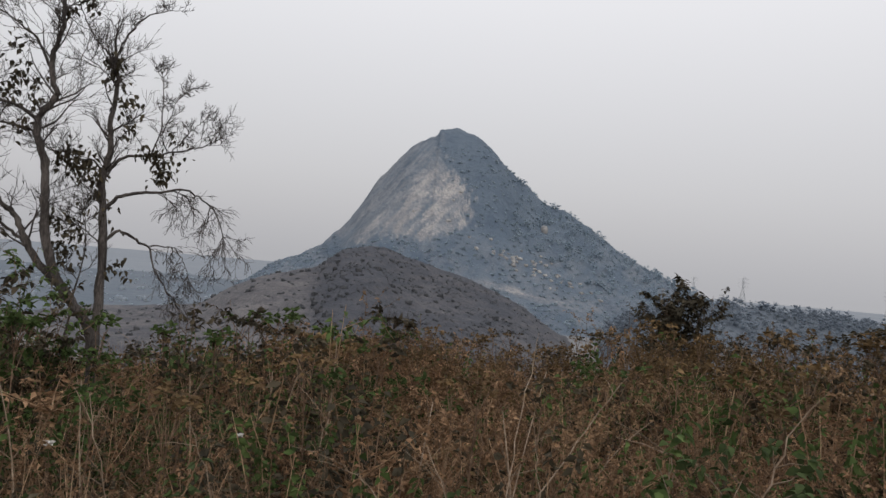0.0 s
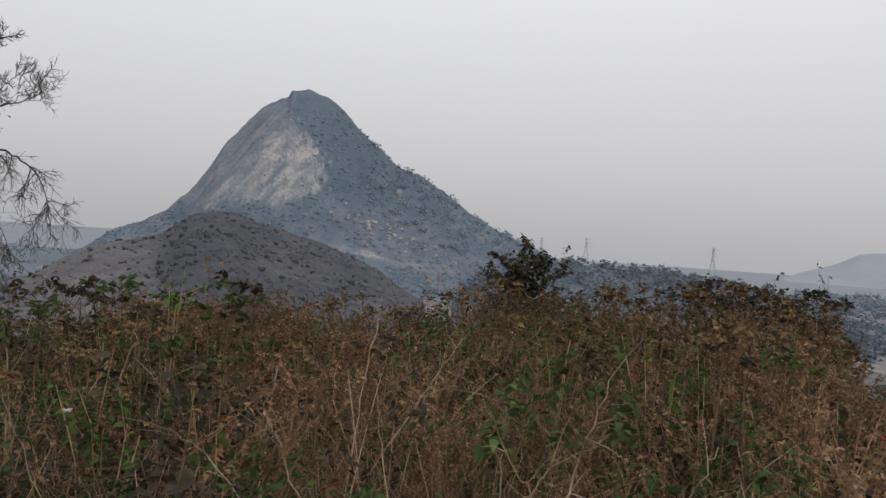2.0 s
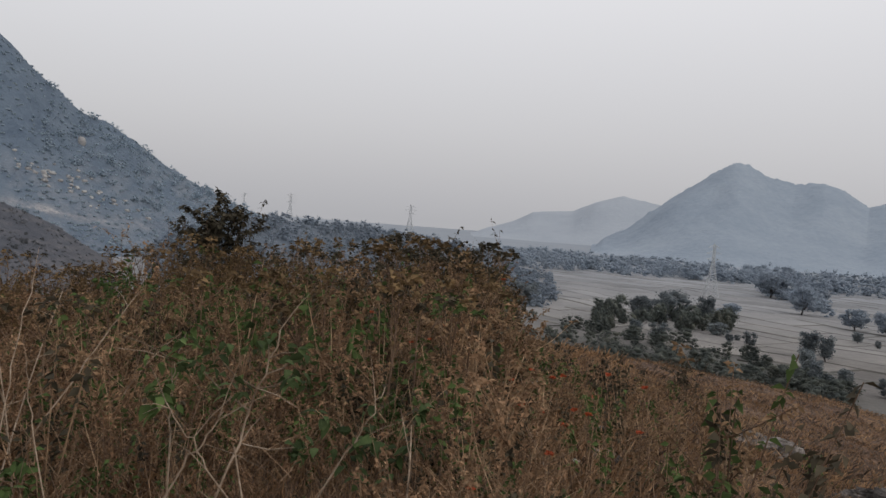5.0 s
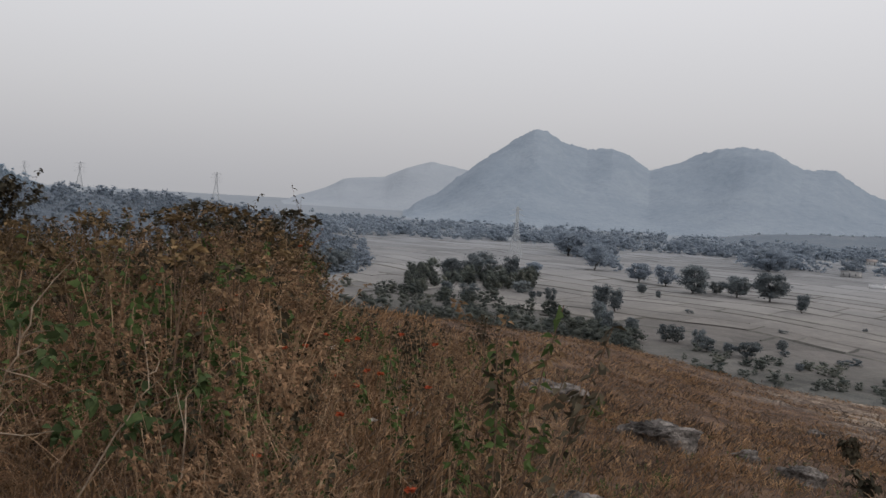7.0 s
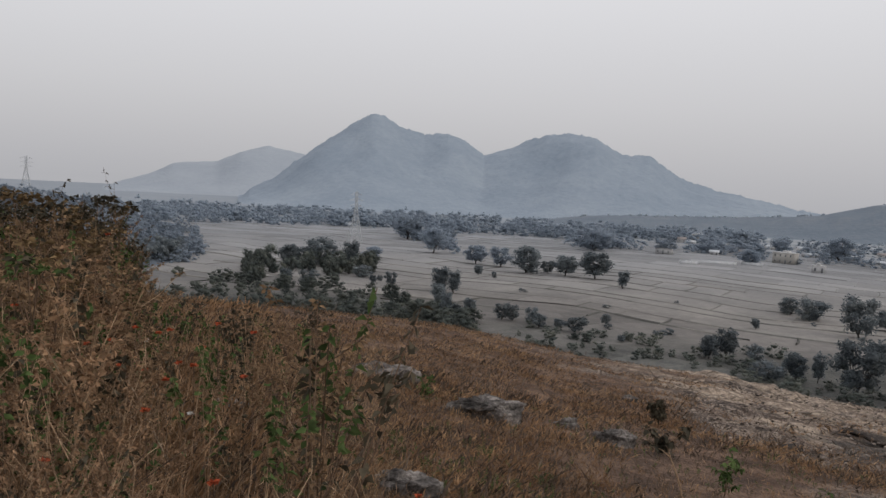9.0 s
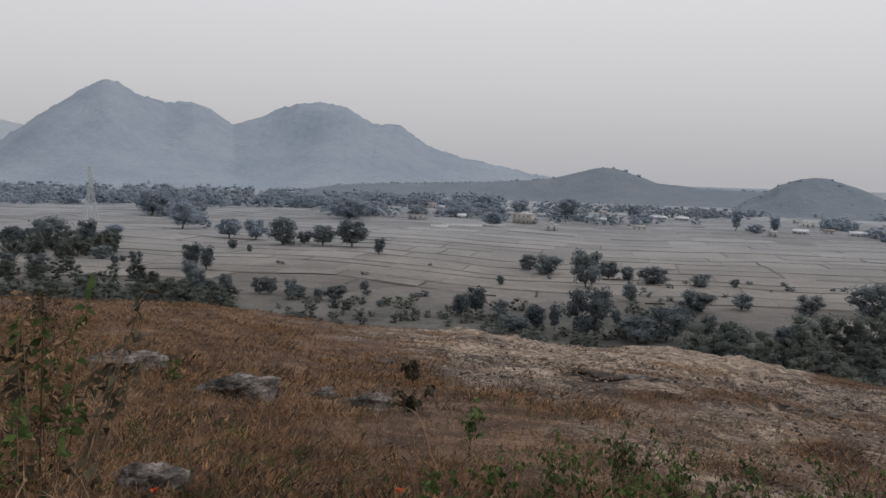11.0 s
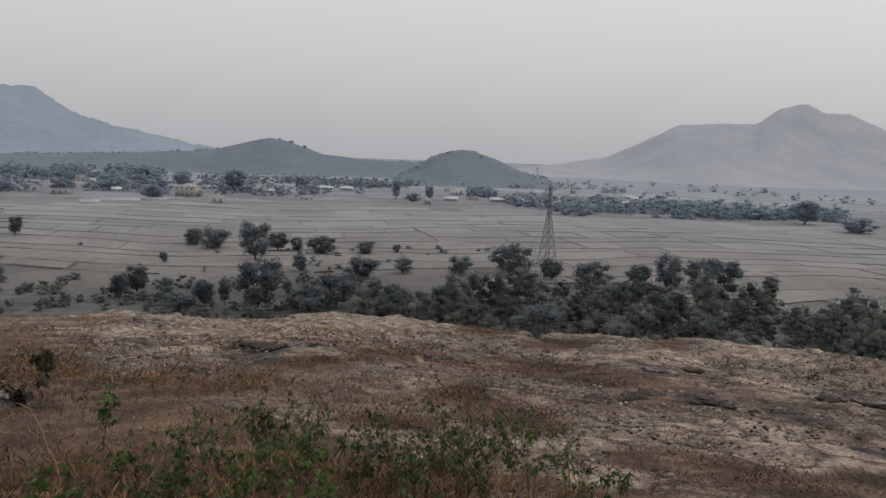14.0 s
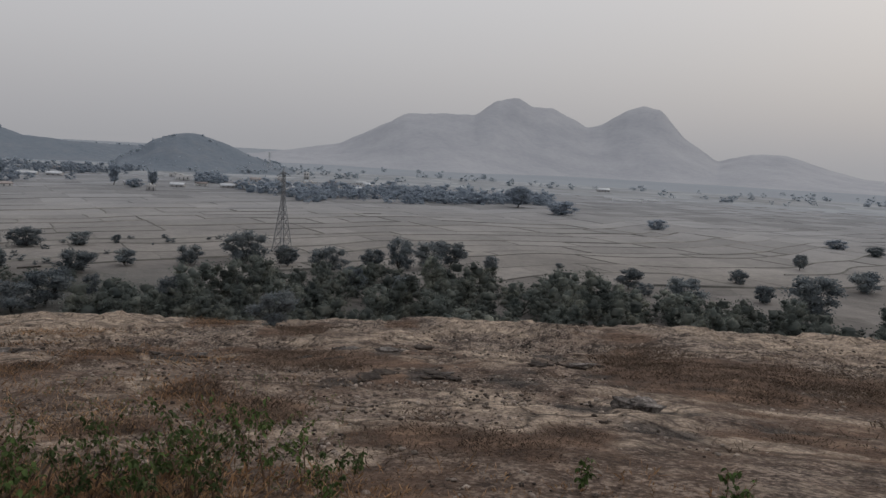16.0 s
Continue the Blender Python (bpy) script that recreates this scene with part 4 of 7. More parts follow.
# bearing, angle of the foot below the eye's level, angular height, angular width (degrees)
VALLEY_TREES = [
    [ (47.6, -6.92, 0.87, 0.86), (47.8, -6.06, 1.74, 1.72), (48.7, -5.7, 1.26, 1.72), (49.3, -7.11, 1.01, 1.43), (50.3, -5.74, 1.91, 2.87), (52.5, -5.77, 1.82, 1.15), (53.2, -6.57, 0.91, 1.43), (53.9, -5.27, 1.05, 1.29), (54.1, -6.98, 0.66, 0.57), (54.6, -6.78, 0.45, 0.46), (55.4, -7, 0.93, 0.92), (56.5, -3.55, 1.73, 2.29), (58.5, -4.48, 1.89, 2.01), (59, -8.41, 1.63, 1.15), (59.3, -7.33, 1.77, 1.29), (59.6, -9.11, 1.77, 0.86), (59.6, -3.65, 1.09, 1.15), (60.3, -7.48, 1.72, 1), (60.5, -8.99, 0.77, 0.86), (61.5, -8.86, 1.16, 1) ],
    [ (61.8, -5.15, 1.38, 1.72), (62, -5.97, 0.77, 0.57), (63.2, -6.11, 0.47, 0.4), (63.7, -5.27, 1.47, 1.43), (63.9, -9.17, 1.25, 1.15), (64.8, -9.17, 1.12, 0.86), (65.5, -5.62, 1.99, 2.01), (66.2, -9.32, 1.18, 1), (66.8, -9.6, 0.98, 1), (67.1, -5.52, 0.93, 1), (68.2, -9.46, 0.65, 0.72), (68.5, -5.64, 1.5, 1.72), (69.4, -9.74, 1.13, 1.58), (70.6, -3.62, 1.56, 2.87), (70.7, -5.75, 1.99, 2.29), (71.7, -9.01, 0.8, 0.8), (72.8, -6.28, 1.28, 0.86), (72.9, -10.13, 0.51, 0.57), (75.6, -3.5, 1, 1.72), (79, -10.7, 1.71, 1.43) ],
    [ (80.3, -10.51, 2.05, 1.29), (80.4, -2.93, 1.28, 1.72), (81.2, -3.85, 1.03, 1.43), (81.9, -8.31, 0.77, 0.57), (82.1, -10.58, 1.19, 1.15), (83.1, -11.66, 1.27, 2.29), (83.3, -2.98, 1.14, 1.72), (84, -7.08, 1.14, 1.43), (84.6, -11.59, 1.97, 1.43), (85.3, -7.31, 1.42, 2.29), (86.1, -11.37, 1.97, 0.72), (86.7, -3.14, 1.47, 1.72), (88.4, -11.78, 3.63, 3.15), (88.4, -8.14, 2.67, 2.15), (89.9, -7.49, 1.34, 1.43), (90.6, -10.8, 1.19, 0.8), (91.3, -7.46, 1, 1), (91.5, -8.92, 1.25, 1), (91.6, -2.94, 0.97, 1.15), (92.4, -11.9, 1.92, 2.58) ],
    [ (93, -7.63, 1.27, 2.29), (94.2, -11.6, 2.45, 2.87), (96.1, -9.4, 1.49, 2.58), (96.4, -7.61, 0.95, 1.29), (97.2, -10.92, 1.34, 1.09), (98.5, -3.43, 1.39, 0.57), (98.7, -7.48, 0.64, 0.52), (99.3, -8.98, 1.11, 1.43), (99.8, -3.57, 0.61, 1.09), (101.1, -3.41, 1.05, 0.63), (102.2, -11.92, 2.15, 1.72), (103.6, -8.95, 1.36, 1.72), (107.3, -8.79, 2.22, 3.3), (110, -13.07, 2.65, 2.87), (110.5, -9.01, 1.54, 1.72), (113.4, -9.37, 1.84, 2.72), (115.5, -11.01, 2.13, 1.72), (116.8, -9.11, 1.57, 1.72), (119, -11.46, 1.99, 2.58), (119, -9.03, 2.29, 2.01) ],
    [ (121.2, -8.93, 2.15, 2.29), (122.7, -8.56, 1.8, 1.72), (123.7, -7.93, 0.57, 0.69), (125.8, -8.67, 1.06, 1.15), (127.5, -3.85, 1.56, 2.01), (130.8, -4.22, 0.99, 2.29), (131, -8.17, 0.42, 0.57), (136.1, -9.3, 1.47, 1.72), (137.3, -9.61, 0.88, 1.15), (137.7, -4.8, 0.71, 1.43), (140.3, -10.12, 2.03, 2.29), (143.6, -8.13, 0.93, 1.29), (145.3, -9.26, 1.18, 1.72), (147.4, -6.78, 1.08, 0.92), (148.4, -9.9, 2.81, 3.15), (149.4, -5.13, 0.63, 1.43), (151.6, -7.79, 1.32, 2.29), (151.9, -5.37, 0.62, 1.43) ],
]


def valley_trees():
    g = np.random.default_rng(5)
    for rows in VALLEY_TREES:
        for az, el, h, w in rows:
            r = on_land(az, el)
            if r > 1100:
                r = 1100.0
            high, wide = r * math.radians(h), r * math.radians(w)
            kind = 2 if w < 0.75 * h else (3 if w > 1.45 * h else int(g.choice([0, 1, 4, 5])))
            base = {0: 0.85, 1: 1.05, 2: 0.6, 3: 1.25, 4: 0.75, 5: 0.95}[kind]
            x, y = polar(az, r)
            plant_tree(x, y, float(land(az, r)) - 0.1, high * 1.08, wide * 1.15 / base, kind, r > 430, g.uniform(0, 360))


valley_trees()


WOOD_KINDS = [tree_kind(160 + k, w, t, 720) for k, (w, t) in enumerate([(1.0, 0.10), (1.25, 0.06), (0.75, 0.12), (1.45, 0.05), (0.85, 0.08), (1.1, 0.1)])]


def grove(count, seed, az, r, high, label, wide=(0.8, 1.25)):
    """A wood of single trees, each with its trunk and crown."""
    g = np.random.default_rng(seed)
    trunks = [mesh_of("trunk", *w, M_VTRUNK) for w, c in WOOD_KINDS]
    crowns = [mesh_of("crown", *c, M_VWOOD) for w, c in WOOD_KINDS]
    for _ in range(count):
        a = g.uniform(*az)
        rr = g.uniform(float(np.interp(a, *r[0])), float(np.interp(a, *r[1])))
        x, y = polar(a, rr)
        h = high[0] + (high[1] - high[0]) * g.random() ** 1.4
        w, k = h * g.uniform(*wide), int(g.integers(0, 6))
        ob = new("tree", None)
        ob.matrix_world = pose(float(x), float(y), float(land(a, rr)) - 0.08 * h, 0, 0, g.uniform(0, 360)) @ Matrix.Diagonal((w, w, h, 1))
        new("trunk", trunks[k]).parent = ob
        new("crown", crowns[k]).parent = ob
        tagged(ob, label, "tree", "trees below the hill")


def wood_belt(name, label, count, seed, az, r, high, mat, edge=None, wide=(0.8, 1.4), hill=None, sink=0.1):
    """A wood too thick to count: many joined tree crowns with trunks."""
    g = np.random.default_rng(seed)
    a = g.uniform(*az, count)
    rr = g.uniform(0, 1, count)
    lo, hi = np.interp(a, *r[0]), np.interp(a, *r[1])
    rr = lo + (hi - lo) * rr
    x, y = polar(a, rr)
    if edge is not None:
        ok = wobble(x, y, edge[0], seed) > edge[1]
        a, rr, x, y = a[ok], rr[ok], x[ok], y[ok]
    ground_z = land(a, rr) if hill is None else np.maximum(land(a, rr), hill.height(a, rr))
    s = Soup()
    kind = g.integers(0, 6, len(a))
    hh = high[0] + (high[1] - high[0]) * g.uniform(0, 1, len(a)) ** 1.5
    p = np.stack([x, y, ground_z - sink * hh], 1)
    ww = hh * g.uniform(*wide, len(p))
    for k, ((wv, wf), (cv, cf)) in enumerate(BELT_KINDS if mat in (M_VTREE, M_VWOOD) else FAR_BELT_KINDS):
        m = kind == k
        stamp(s, cv, cf, p[m], g.uniform(0, 6.28, m.sum()), np.stack([ww, ww, hh], 1)[m])
        stamp(s, wv, wf, p[m], g.uniform(0, 6.28, m.sum()), np.stack([ww, ww, hh], 1)[m])
    spread(len(p), *s.arrays(), mat, name, label, "wood")


BELOW = (([97, 106, 112, 122, 132, 145, 165], [165, 140, 120, 120, 125, 130, 130]), ([97, 103, 108, 114, 122, 128, 135, 142, 150, 165], [178, 194, 214, 228, 234, 226, 220, 210, 214, 220]))
grove(165, 81, (97, 160), BELOW, (4.5, 12.0), "haze-tinted green tree in the scrub wood below the rock slope")
wood_belt("wood", "dense low scrub under the trees below the rock slope", 460, 90, (97, 165), BELOW, (2.5, 8.0), M_VWOOD, wide=(1.0, 1.7), sink=0.15)
wood_belt("wood", "dark scrub below the grassy edge of the hill", 300, 82, (38, 62), (([38, 62], [180, 210]), ([38, 50, 62], [345, 322, 250])), (2.0, 7.0), M_VWOOD, (30, -0.55), (1.0, 1.7), sink=0.15)
grove(36, 92, (44.6, 54.8), (([44.6, 50, 54.8], [320, 345, 350]), ([44.6, 50, 54.8], [385, 385, 375])), (6, 13), "dark haze-tinted tree in a clump between the paddy fields", (0.75, 1.1))
wood_belt("wood", "dark grove at the ridge's foot", 34, 93, (36.2, 40.0), (([36, 40], [370, 405]), ([36, 40], [430, 440])), (7, 14), M_VTREE, None, (0.8, 1.2), sink=0.1)
wood_belt("wood", "low scrub along the foot of the slope", 230, 83, (60, 104), (([60, 104], [165, 150]), ([60, 104], [240, 235])), (1.5, 4.5), M_VWOOD, (14, -0.3), (1.0, 2.0), sink=0.15)
wood_belt("wood", "low bushes along the field edges", 90, 91, (62, 112), (([62, 112], [240, 240]), ([62, 112], [330, 320])), (1.2, 3.0), M_VTREE, (24, 0.1), (1.2, 2.4), sink=0.2)
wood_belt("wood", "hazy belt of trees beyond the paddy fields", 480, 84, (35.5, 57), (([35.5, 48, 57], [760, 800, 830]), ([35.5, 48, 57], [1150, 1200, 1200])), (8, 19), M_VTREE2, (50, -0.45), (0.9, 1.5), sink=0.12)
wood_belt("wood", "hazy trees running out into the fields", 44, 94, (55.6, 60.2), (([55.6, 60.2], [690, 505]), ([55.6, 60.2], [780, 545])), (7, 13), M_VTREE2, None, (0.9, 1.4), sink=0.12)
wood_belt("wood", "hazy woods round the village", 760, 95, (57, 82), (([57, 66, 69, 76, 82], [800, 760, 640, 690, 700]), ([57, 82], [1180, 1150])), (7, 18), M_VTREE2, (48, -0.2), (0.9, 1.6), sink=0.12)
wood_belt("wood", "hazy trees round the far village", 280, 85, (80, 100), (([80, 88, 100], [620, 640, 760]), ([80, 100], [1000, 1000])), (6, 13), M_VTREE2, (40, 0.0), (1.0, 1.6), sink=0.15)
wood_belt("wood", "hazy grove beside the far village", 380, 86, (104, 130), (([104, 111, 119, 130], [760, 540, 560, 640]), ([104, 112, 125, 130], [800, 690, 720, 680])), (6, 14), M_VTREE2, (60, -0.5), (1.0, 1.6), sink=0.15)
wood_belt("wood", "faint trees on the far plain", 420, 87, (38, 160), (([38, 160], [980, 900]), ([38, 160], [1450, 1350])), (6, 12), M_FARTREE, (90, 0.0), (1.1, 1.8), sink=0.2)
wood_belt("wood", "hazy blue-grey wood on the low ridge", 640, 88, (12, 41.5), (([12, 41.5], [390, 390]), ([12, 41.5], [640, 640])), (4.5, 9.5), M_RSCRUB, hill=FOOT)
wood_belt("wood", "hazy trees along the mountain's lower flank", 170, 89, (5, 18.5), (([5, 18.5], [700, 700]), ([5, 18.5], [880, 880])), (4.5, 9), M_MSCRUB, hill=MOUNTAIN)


# ---- houses of the village ----
def box(s, x0, x1, y0, y1, z0, z1):
    v = [(x, y, z) for z in (z0, z1) for x, y in ((x0, y0), (x1, y0), (x1, y1), (x0, y1))]
    s.add(v, [(0, 2, 1), (0, 3, 2), (4, 5, 6), (4, 6, 7), (0, 1, 5), (0, 5, 4), (1, 2, 6), (1, 6, 5), (2, 3, 7), (2, 7, 6), (3, 0, 4), (3, 4, 7)])


def house(az, el, high, wide, style, turn=0.0):
    r = PLAIN / math.tan(math.radians(el))
    x, y = polar(az, r)
    ob = new("house", None)
    ob.matrix_world = pose(x, y, float(land(az, r)) - 0.05, 0, 0, -az + turn)
    deep = min(wide * 0.6, 9.0)
    w2, d2 = wide / 2, deep / 2
    flat = style in ("block", "cream")
    eave = high if flat else high * 0.62
    wall = Soup()
    box(wall, -w2, w2, -d2, d2, 0, eave)
    part("wall", wall, M_WALLC if style == "cream" else M_WALL, ob)
    roof = Soup()
    if flat:
        box(roof, -w2 - 0.25, w2 + 0.25, -d2 - 0.25, d2 + 0.25, eave, eave + 0.35)
        box(roof, -w2 * 0.3, w2 * 0.25, 0, d2, eave + 0.35, eave + 1.6)
    else:
        for q in (-1, 1):
            v = [(-w2 - 0.5, q * (d2 + 0.6), eave - 0.15), (w2 + 0.5, q * (d2 + 0.6), eave - 0.15), (w2 + 0.5, 0, high), (-w2 - 0.5, 0, high)]
            v += [(a, b, c + 0.18) for a, b, c in v]
            roof.add(v, [(0, 1, 2), (0, 2, 3), (4, 6, 5), (4, 7, 6), (0, 4, 5), (0, 5, 1), (1, 5, 6), (1, 6, 2), (3, 2, 6), (3, 6, 7), (0, 3, 7), (0, 7, 4)])
        for q in (-w2, w2):
            gable = Soup()
            gable.add([(q, -d2, eave), (q, d2, eave), (q, 0, high - 0.1), (q * 0.97, -d2, eave), (q * 0.97, d2, eave), (q * 0.97, 0, high - 0.1)], [(0, 1, 2), (3, 5, 4), (0, 2, 5), (0, 5, 3), (1, 4, 5), (1, 5, 2)])
            part("gable", gable, M_WALL, ob)
    part("roof", roof, M_SHEET if style == "sheet" else (M_ROOF if style == "tile" else M_WALL), ob)
    storeys = max(1, int(eave / 3.0))
    bays = max(2, int(wide / 3.5))
    for s_ in range(storeys):
        for b_ in range(bays):
            cx, hz = -w2 + wide * (b_ + 0.5) / bays, eave / storeys
            opening = Soup()
            door = s_ == 0 and b_ == bays // 2
            z0 = s_ * hz + (0.02 if door else hz * 0.35)
            box(opening, cx - 0.5, cx + 0.5, -d2 - 0.04, -d2 + 0.1, z0, s_ * hz + hz * 0.75)
            part("door" if door else "window", opening, M_DARK, ob)
    words = {"block": "flat-roofed whitewashed village house", "cream": "flat-roofed cream two-storey village house", "sheet": "long village house with a pale sheet-metal roof", "tile": "low village house with a tiled roof"}
    tagged(ob, words[style] + " among trees", "house", "village houses")


HOUSES = [(83.5, -3.6, 8.5, 15.9, "cream"), (85.3, -3.05, 4.0, 20, "sheet"), (85.6, -4.03, 4.8, 8.5, "block"), (93.1, -2.88, 3.6, 22, "sheet"), (77.7, -2.44, 7.9, 11.7, "cream"),
          (76.6, -2.6, 6, 9, "tile"), (80.9, -3.2, 4, 10, "tile"), (102.7, -3.42, 4.1, 11, "sheet"), (104.3, -3.3, 4, 9, "tile"), (106.1, -3.38, 4.2, 12, "sheet"), (107.3, -3.2, 4, 9, "tile"),
          (108.5, -3.48, 4, 14, "sheet"), (110.7, -3.67, 4.6, 12.5, "block"), (112.0, -3.34, 7.7, 10.3, "cream"), (111.7, -2.51, 7.5, 6, "block"), (94.9, -2.89, 3.8, 13, "sheet"),
          (100.9, -3.75, 4.2, 6, "block"), (115.7, -2.75, 4, 11, "sheet"), (118.0, -2.7, 4, 9, "tile"), (123.9, -3.63, 4, 5.5, "block"), (133.7, -2.3, 4.5, 15, "sheet"), (113.6, -2.9, 4.5, 9, "tile"),
          (79.6, -2.3, 5, 9, "sheet"), (87.6, -2.9, 4, 9, "tile")]
for k, (az, el, high, wide, style) in enumerate(HOUSES):
    house(az, el, high, wide, style, (k * 37) % 50 - 25)


def village(count, seed, az, el):
    g = np.random.default_rng(seed)
    for _ in range(count):
        house(g.uniform(*az), g.uniform(*el), g.uniform(3.4, 5.0), g.uniform(6, 13), str(g.choice(["sheet", "tile", "block", "sheet"])), g.uniform(-30, 30))


village(16, 61, (75, 95), (-3.7, -2.4))
village(14, 62, (99, 120), (-3.6, -2.7))


def long_wall(az, el, high, wide, turn, label):
    r = PLAIN / math.tan(math.radians(el))
    x, y = polar(az, r)
    s = Soup()
    box(s, -wide / 2, wide / 2, -0.25, 0.25, 0, high)
    box(s, -wide / 2, wide / 2, -0.35, 0.35, high, high + 0.2)
    for q in np.arange(-wide / 2, wide / 2 + 0.1, 4.0):
        box(s, q - 0.25, q + 0.25, -0.4, 0.4, 0, high + 0.4)
    ob = part("compound_wall", s, M_WHITEWASH)
    ob.matrix_world = pose(x, y, float(land(az, r)) - 0.05, 0, 0, -az + turn)
    tagged(ob, label, "wall", "village walls")


long_wall(78.9, -4.01, 2.3, 30, 6, "white compound wall at the village edge")
long_wall(81.4, -3.9, 2.0, 16, -30, "white compound wall at the village edge")
long_wall(77.2, -4.15, 2.6, 12, 12, "white compound wall at the village edge")
long_wall(135.5, -2.93, 3.0, 29, 8, "long white wall out on the far plain")
long_wall(137.3, -2.81, 2.7, 12, 8, "long white wall out on the far plain")


# ---- transmission towers ----
def pylon(az, r, foot, high, wide, mat, turn, label):
    x, y = polar(az, r)
    ob = new("transmission_tower", None)
    ob.matrix_world = pose(x, y, foot, 0, 0, -az + turn)
    t = high / 60 * 0.36
    levels = [0, 0.16, 0.30, 0.42, 0.52, 0.61, 0.69, 0.76, 0.83, 0.90, 0.96]

    def half(q):
        return wide / 2 * (1 - 0.83 * min(q / 0.66, 1.0)) if q < 0.66 else wide / 2 * 0.17

    corners = [(1, 1), (1, -1), (-1, -1), (-1, 1)]
    for cx_, cy_ in corners:
        leg = Soup()
        leg.add(*tube([(cx_ * half(q), cy_ * half(q), q * high) for q in levels], [t * (1 - 0.5 * q) for q in levels], 4))
        part("leg", leg, mat, ob)
    brace = Soup()
    for q0, q1 in zip(levels, levels[1:]):
        for k in range(4):
            (ax, ay), (bx, by) = corners[k], corners[(k + 1) % 4]
            h0, h1 = half(q0), half(q1)
            brace.add(*tube([(ax * h0, ay * h0, q0 * high), (bx * h1, by * h1, q1 * high)], [t * 0.5] * 2, 3))
            brace.add(*tube([(bx * h0, by * h0, q0 * high), (ax * h1, ay * h1, q1 * high)], [t * 0.5] * 2, 3))
            brace.add(*tube([(ax * h1, ay * h1, q1 * high), (bx * h1, by * h1, q1 * high)], [t * 0.45] * 2, 3))
    part("bracing", brace, mat, ob)
    for q, span in ((0.69, 0.95), (0.80, 1.1), (0.91, 0.9)):
        arm = Soup()
        for sgn in (-1, 1):
            tip = (sgn * wide * span * 0.62, 0, q * high + 0.2)
            for cy_ in (-1, 1):
                arm.add(*tube([(sgn * half(q), cy_ * half(q), q * high), tip], [t * 0.6, t * 0.4], 3))
                arm.add(*tube([(sgn * half(q), cy_ * half(q), (q + 0.05) * high), tip], [t * 0.6, t * 0.4], 3))
        part("cross_arm", arm, mat, ob)
    peak = Soup()
    for cx_, cy_ in corners:
        peak.add(*tube([(cx_ * half(0.96), cy_ * half(0.96), 0.96 * high), (0, 0, high)], [t * 0.6, t * 0.4], 3))
    part("peak", peak, mat, ob)
    tagged(ob, label, "pylon", "transmission towers")


pylon(110.1, 285, PLAIN, 31.0, 5.4, M_STEEL, 35, "steel lattice transmission tower among the near trees")
pylon(52.6, 590, PLAIN, 39.5, 8.5, M_STEEL2, 20, "hazy lattice transmission tower on the paddy fields")
pylon(30.4, 640, -14.0, 27.0, 7.0, M_STEEL2, 10, "hazy lattice transmission tower behind the wooded ridge")
pylon(21.5, 760, -14.0, 31.5, 8.0, M_STEEL3, 10, "faint lattice transmission tower in the haze")
pylon(18.2, 930, -10.0, 27.5, 8.0, M_STEEL3, 10, "faint lattice transmission tower in the haze")
pylon(109.0, 1080, PLAIN, 28.0, 8.0, M_STEEL2, 30, "faint lattice transmission tower by the low hill")


# ---- boulders and ledges on the hilltop ----
def boulder(az, el, wide, high, seed, mat, label, turn=0.0, sink=0.42, name="boulder"):
    r = on_land(az, el)
    x, y = polar(az, r)
    wide = wide * 0.68
    v, f = blob(seed, 34, 52, 0.34)
    jag = np.array([0.10 * noise.noise(Vector(p * 4.5)) + 0.10 * noise.noise(Vector(p * 11)) + 0.05 * noise.noise(Vector(p * 23)) for p in v])
    # clefts run across the stone
    cleft = np.array([abs(noise.noise(Vector((p[0] * 2.6, p[1] * 1.1, p[2] * 4.2)) + Vector((seed, 0, 0)))) for p in v])
    v *= (1 + jag - 0.16 * np.clip(1 - cleft / 0.10, 0, 1))[:, None]
    v = v * (1, 0.7, 1)
    v[:, 2] = np.sign(v[:, 2]) * np.abs(v[:, 2]) ** 0.8
    # flat cleavage steps
    v[:, 2] = np.where(v[:, 2] > 0.35, 0.35 + (v[:, 2] - 0.35) * 0.3, v[:, 2])
    ob = part(name, (v * (wide / 2, wide / 2, high), f), mat, None, "", True)
    ob.matrix_world = pose(x, y, float(land(az, r)) + high * (0.5 - sink), 4 * math.sin(seed), 5 * math.cos(seed), -az + turn)
    tagged(ob, label, "rock", "hilltop rocks")


def ledge(az, el, wide, seed, turn):
    """A broken dark outcrop: flat angular stones bedded side by side."""
    g = np.random.default_rng(seed)
    r = on_land(az, el)
    x, y = polar(az, r)
    z = float(land(az, r))
    ob = new("rock_ledge", None)
    ob.matrix_world = pose(x, y, z, 0, 0, -az + turn)
    for k in range(11):
        v, f = blob(seed * 20 + k, 5, 7, 0.5)
        v[:, 2] = np.clip(v[:, 2], -0.6, 0.3)
        u, w = float(g.choice([-0.3, 0.05, 0.34])) * wide + g.normal() * 0.13 * wide, g.normal() * wide * 0.16
        size = (0.07 + 0.26 * g.random() ** 2.2) * (0.5 + 0.3 * wide)
        part_ob = part("stone", (v * (size, size * g.uniform(0.45, 0.8), size * g.uniform(0.2, 0.42)), f), M_BURNT if g.random() < 0.8 else M_BOULDER, ob)
        px, py = x + u * math.cos(math.radians(-az + turn)) - w * math.sin(math.radians(-az + turn)), y + u * math.sin(math.radians(-az + turn)) + w * math.cos(math.radians(-az + turn))
        part_ob.matrix_basis = pose(u, w, float(land(*bearing(px, py))) - z + size * 0.04, g.uniform(-10, 10), g.uniform(-10, 10), g.uniform(-35, 35))
    tagged(ob, "dark broken rock ledge on the pale granite slope", "rock ledge", "rock ledges")


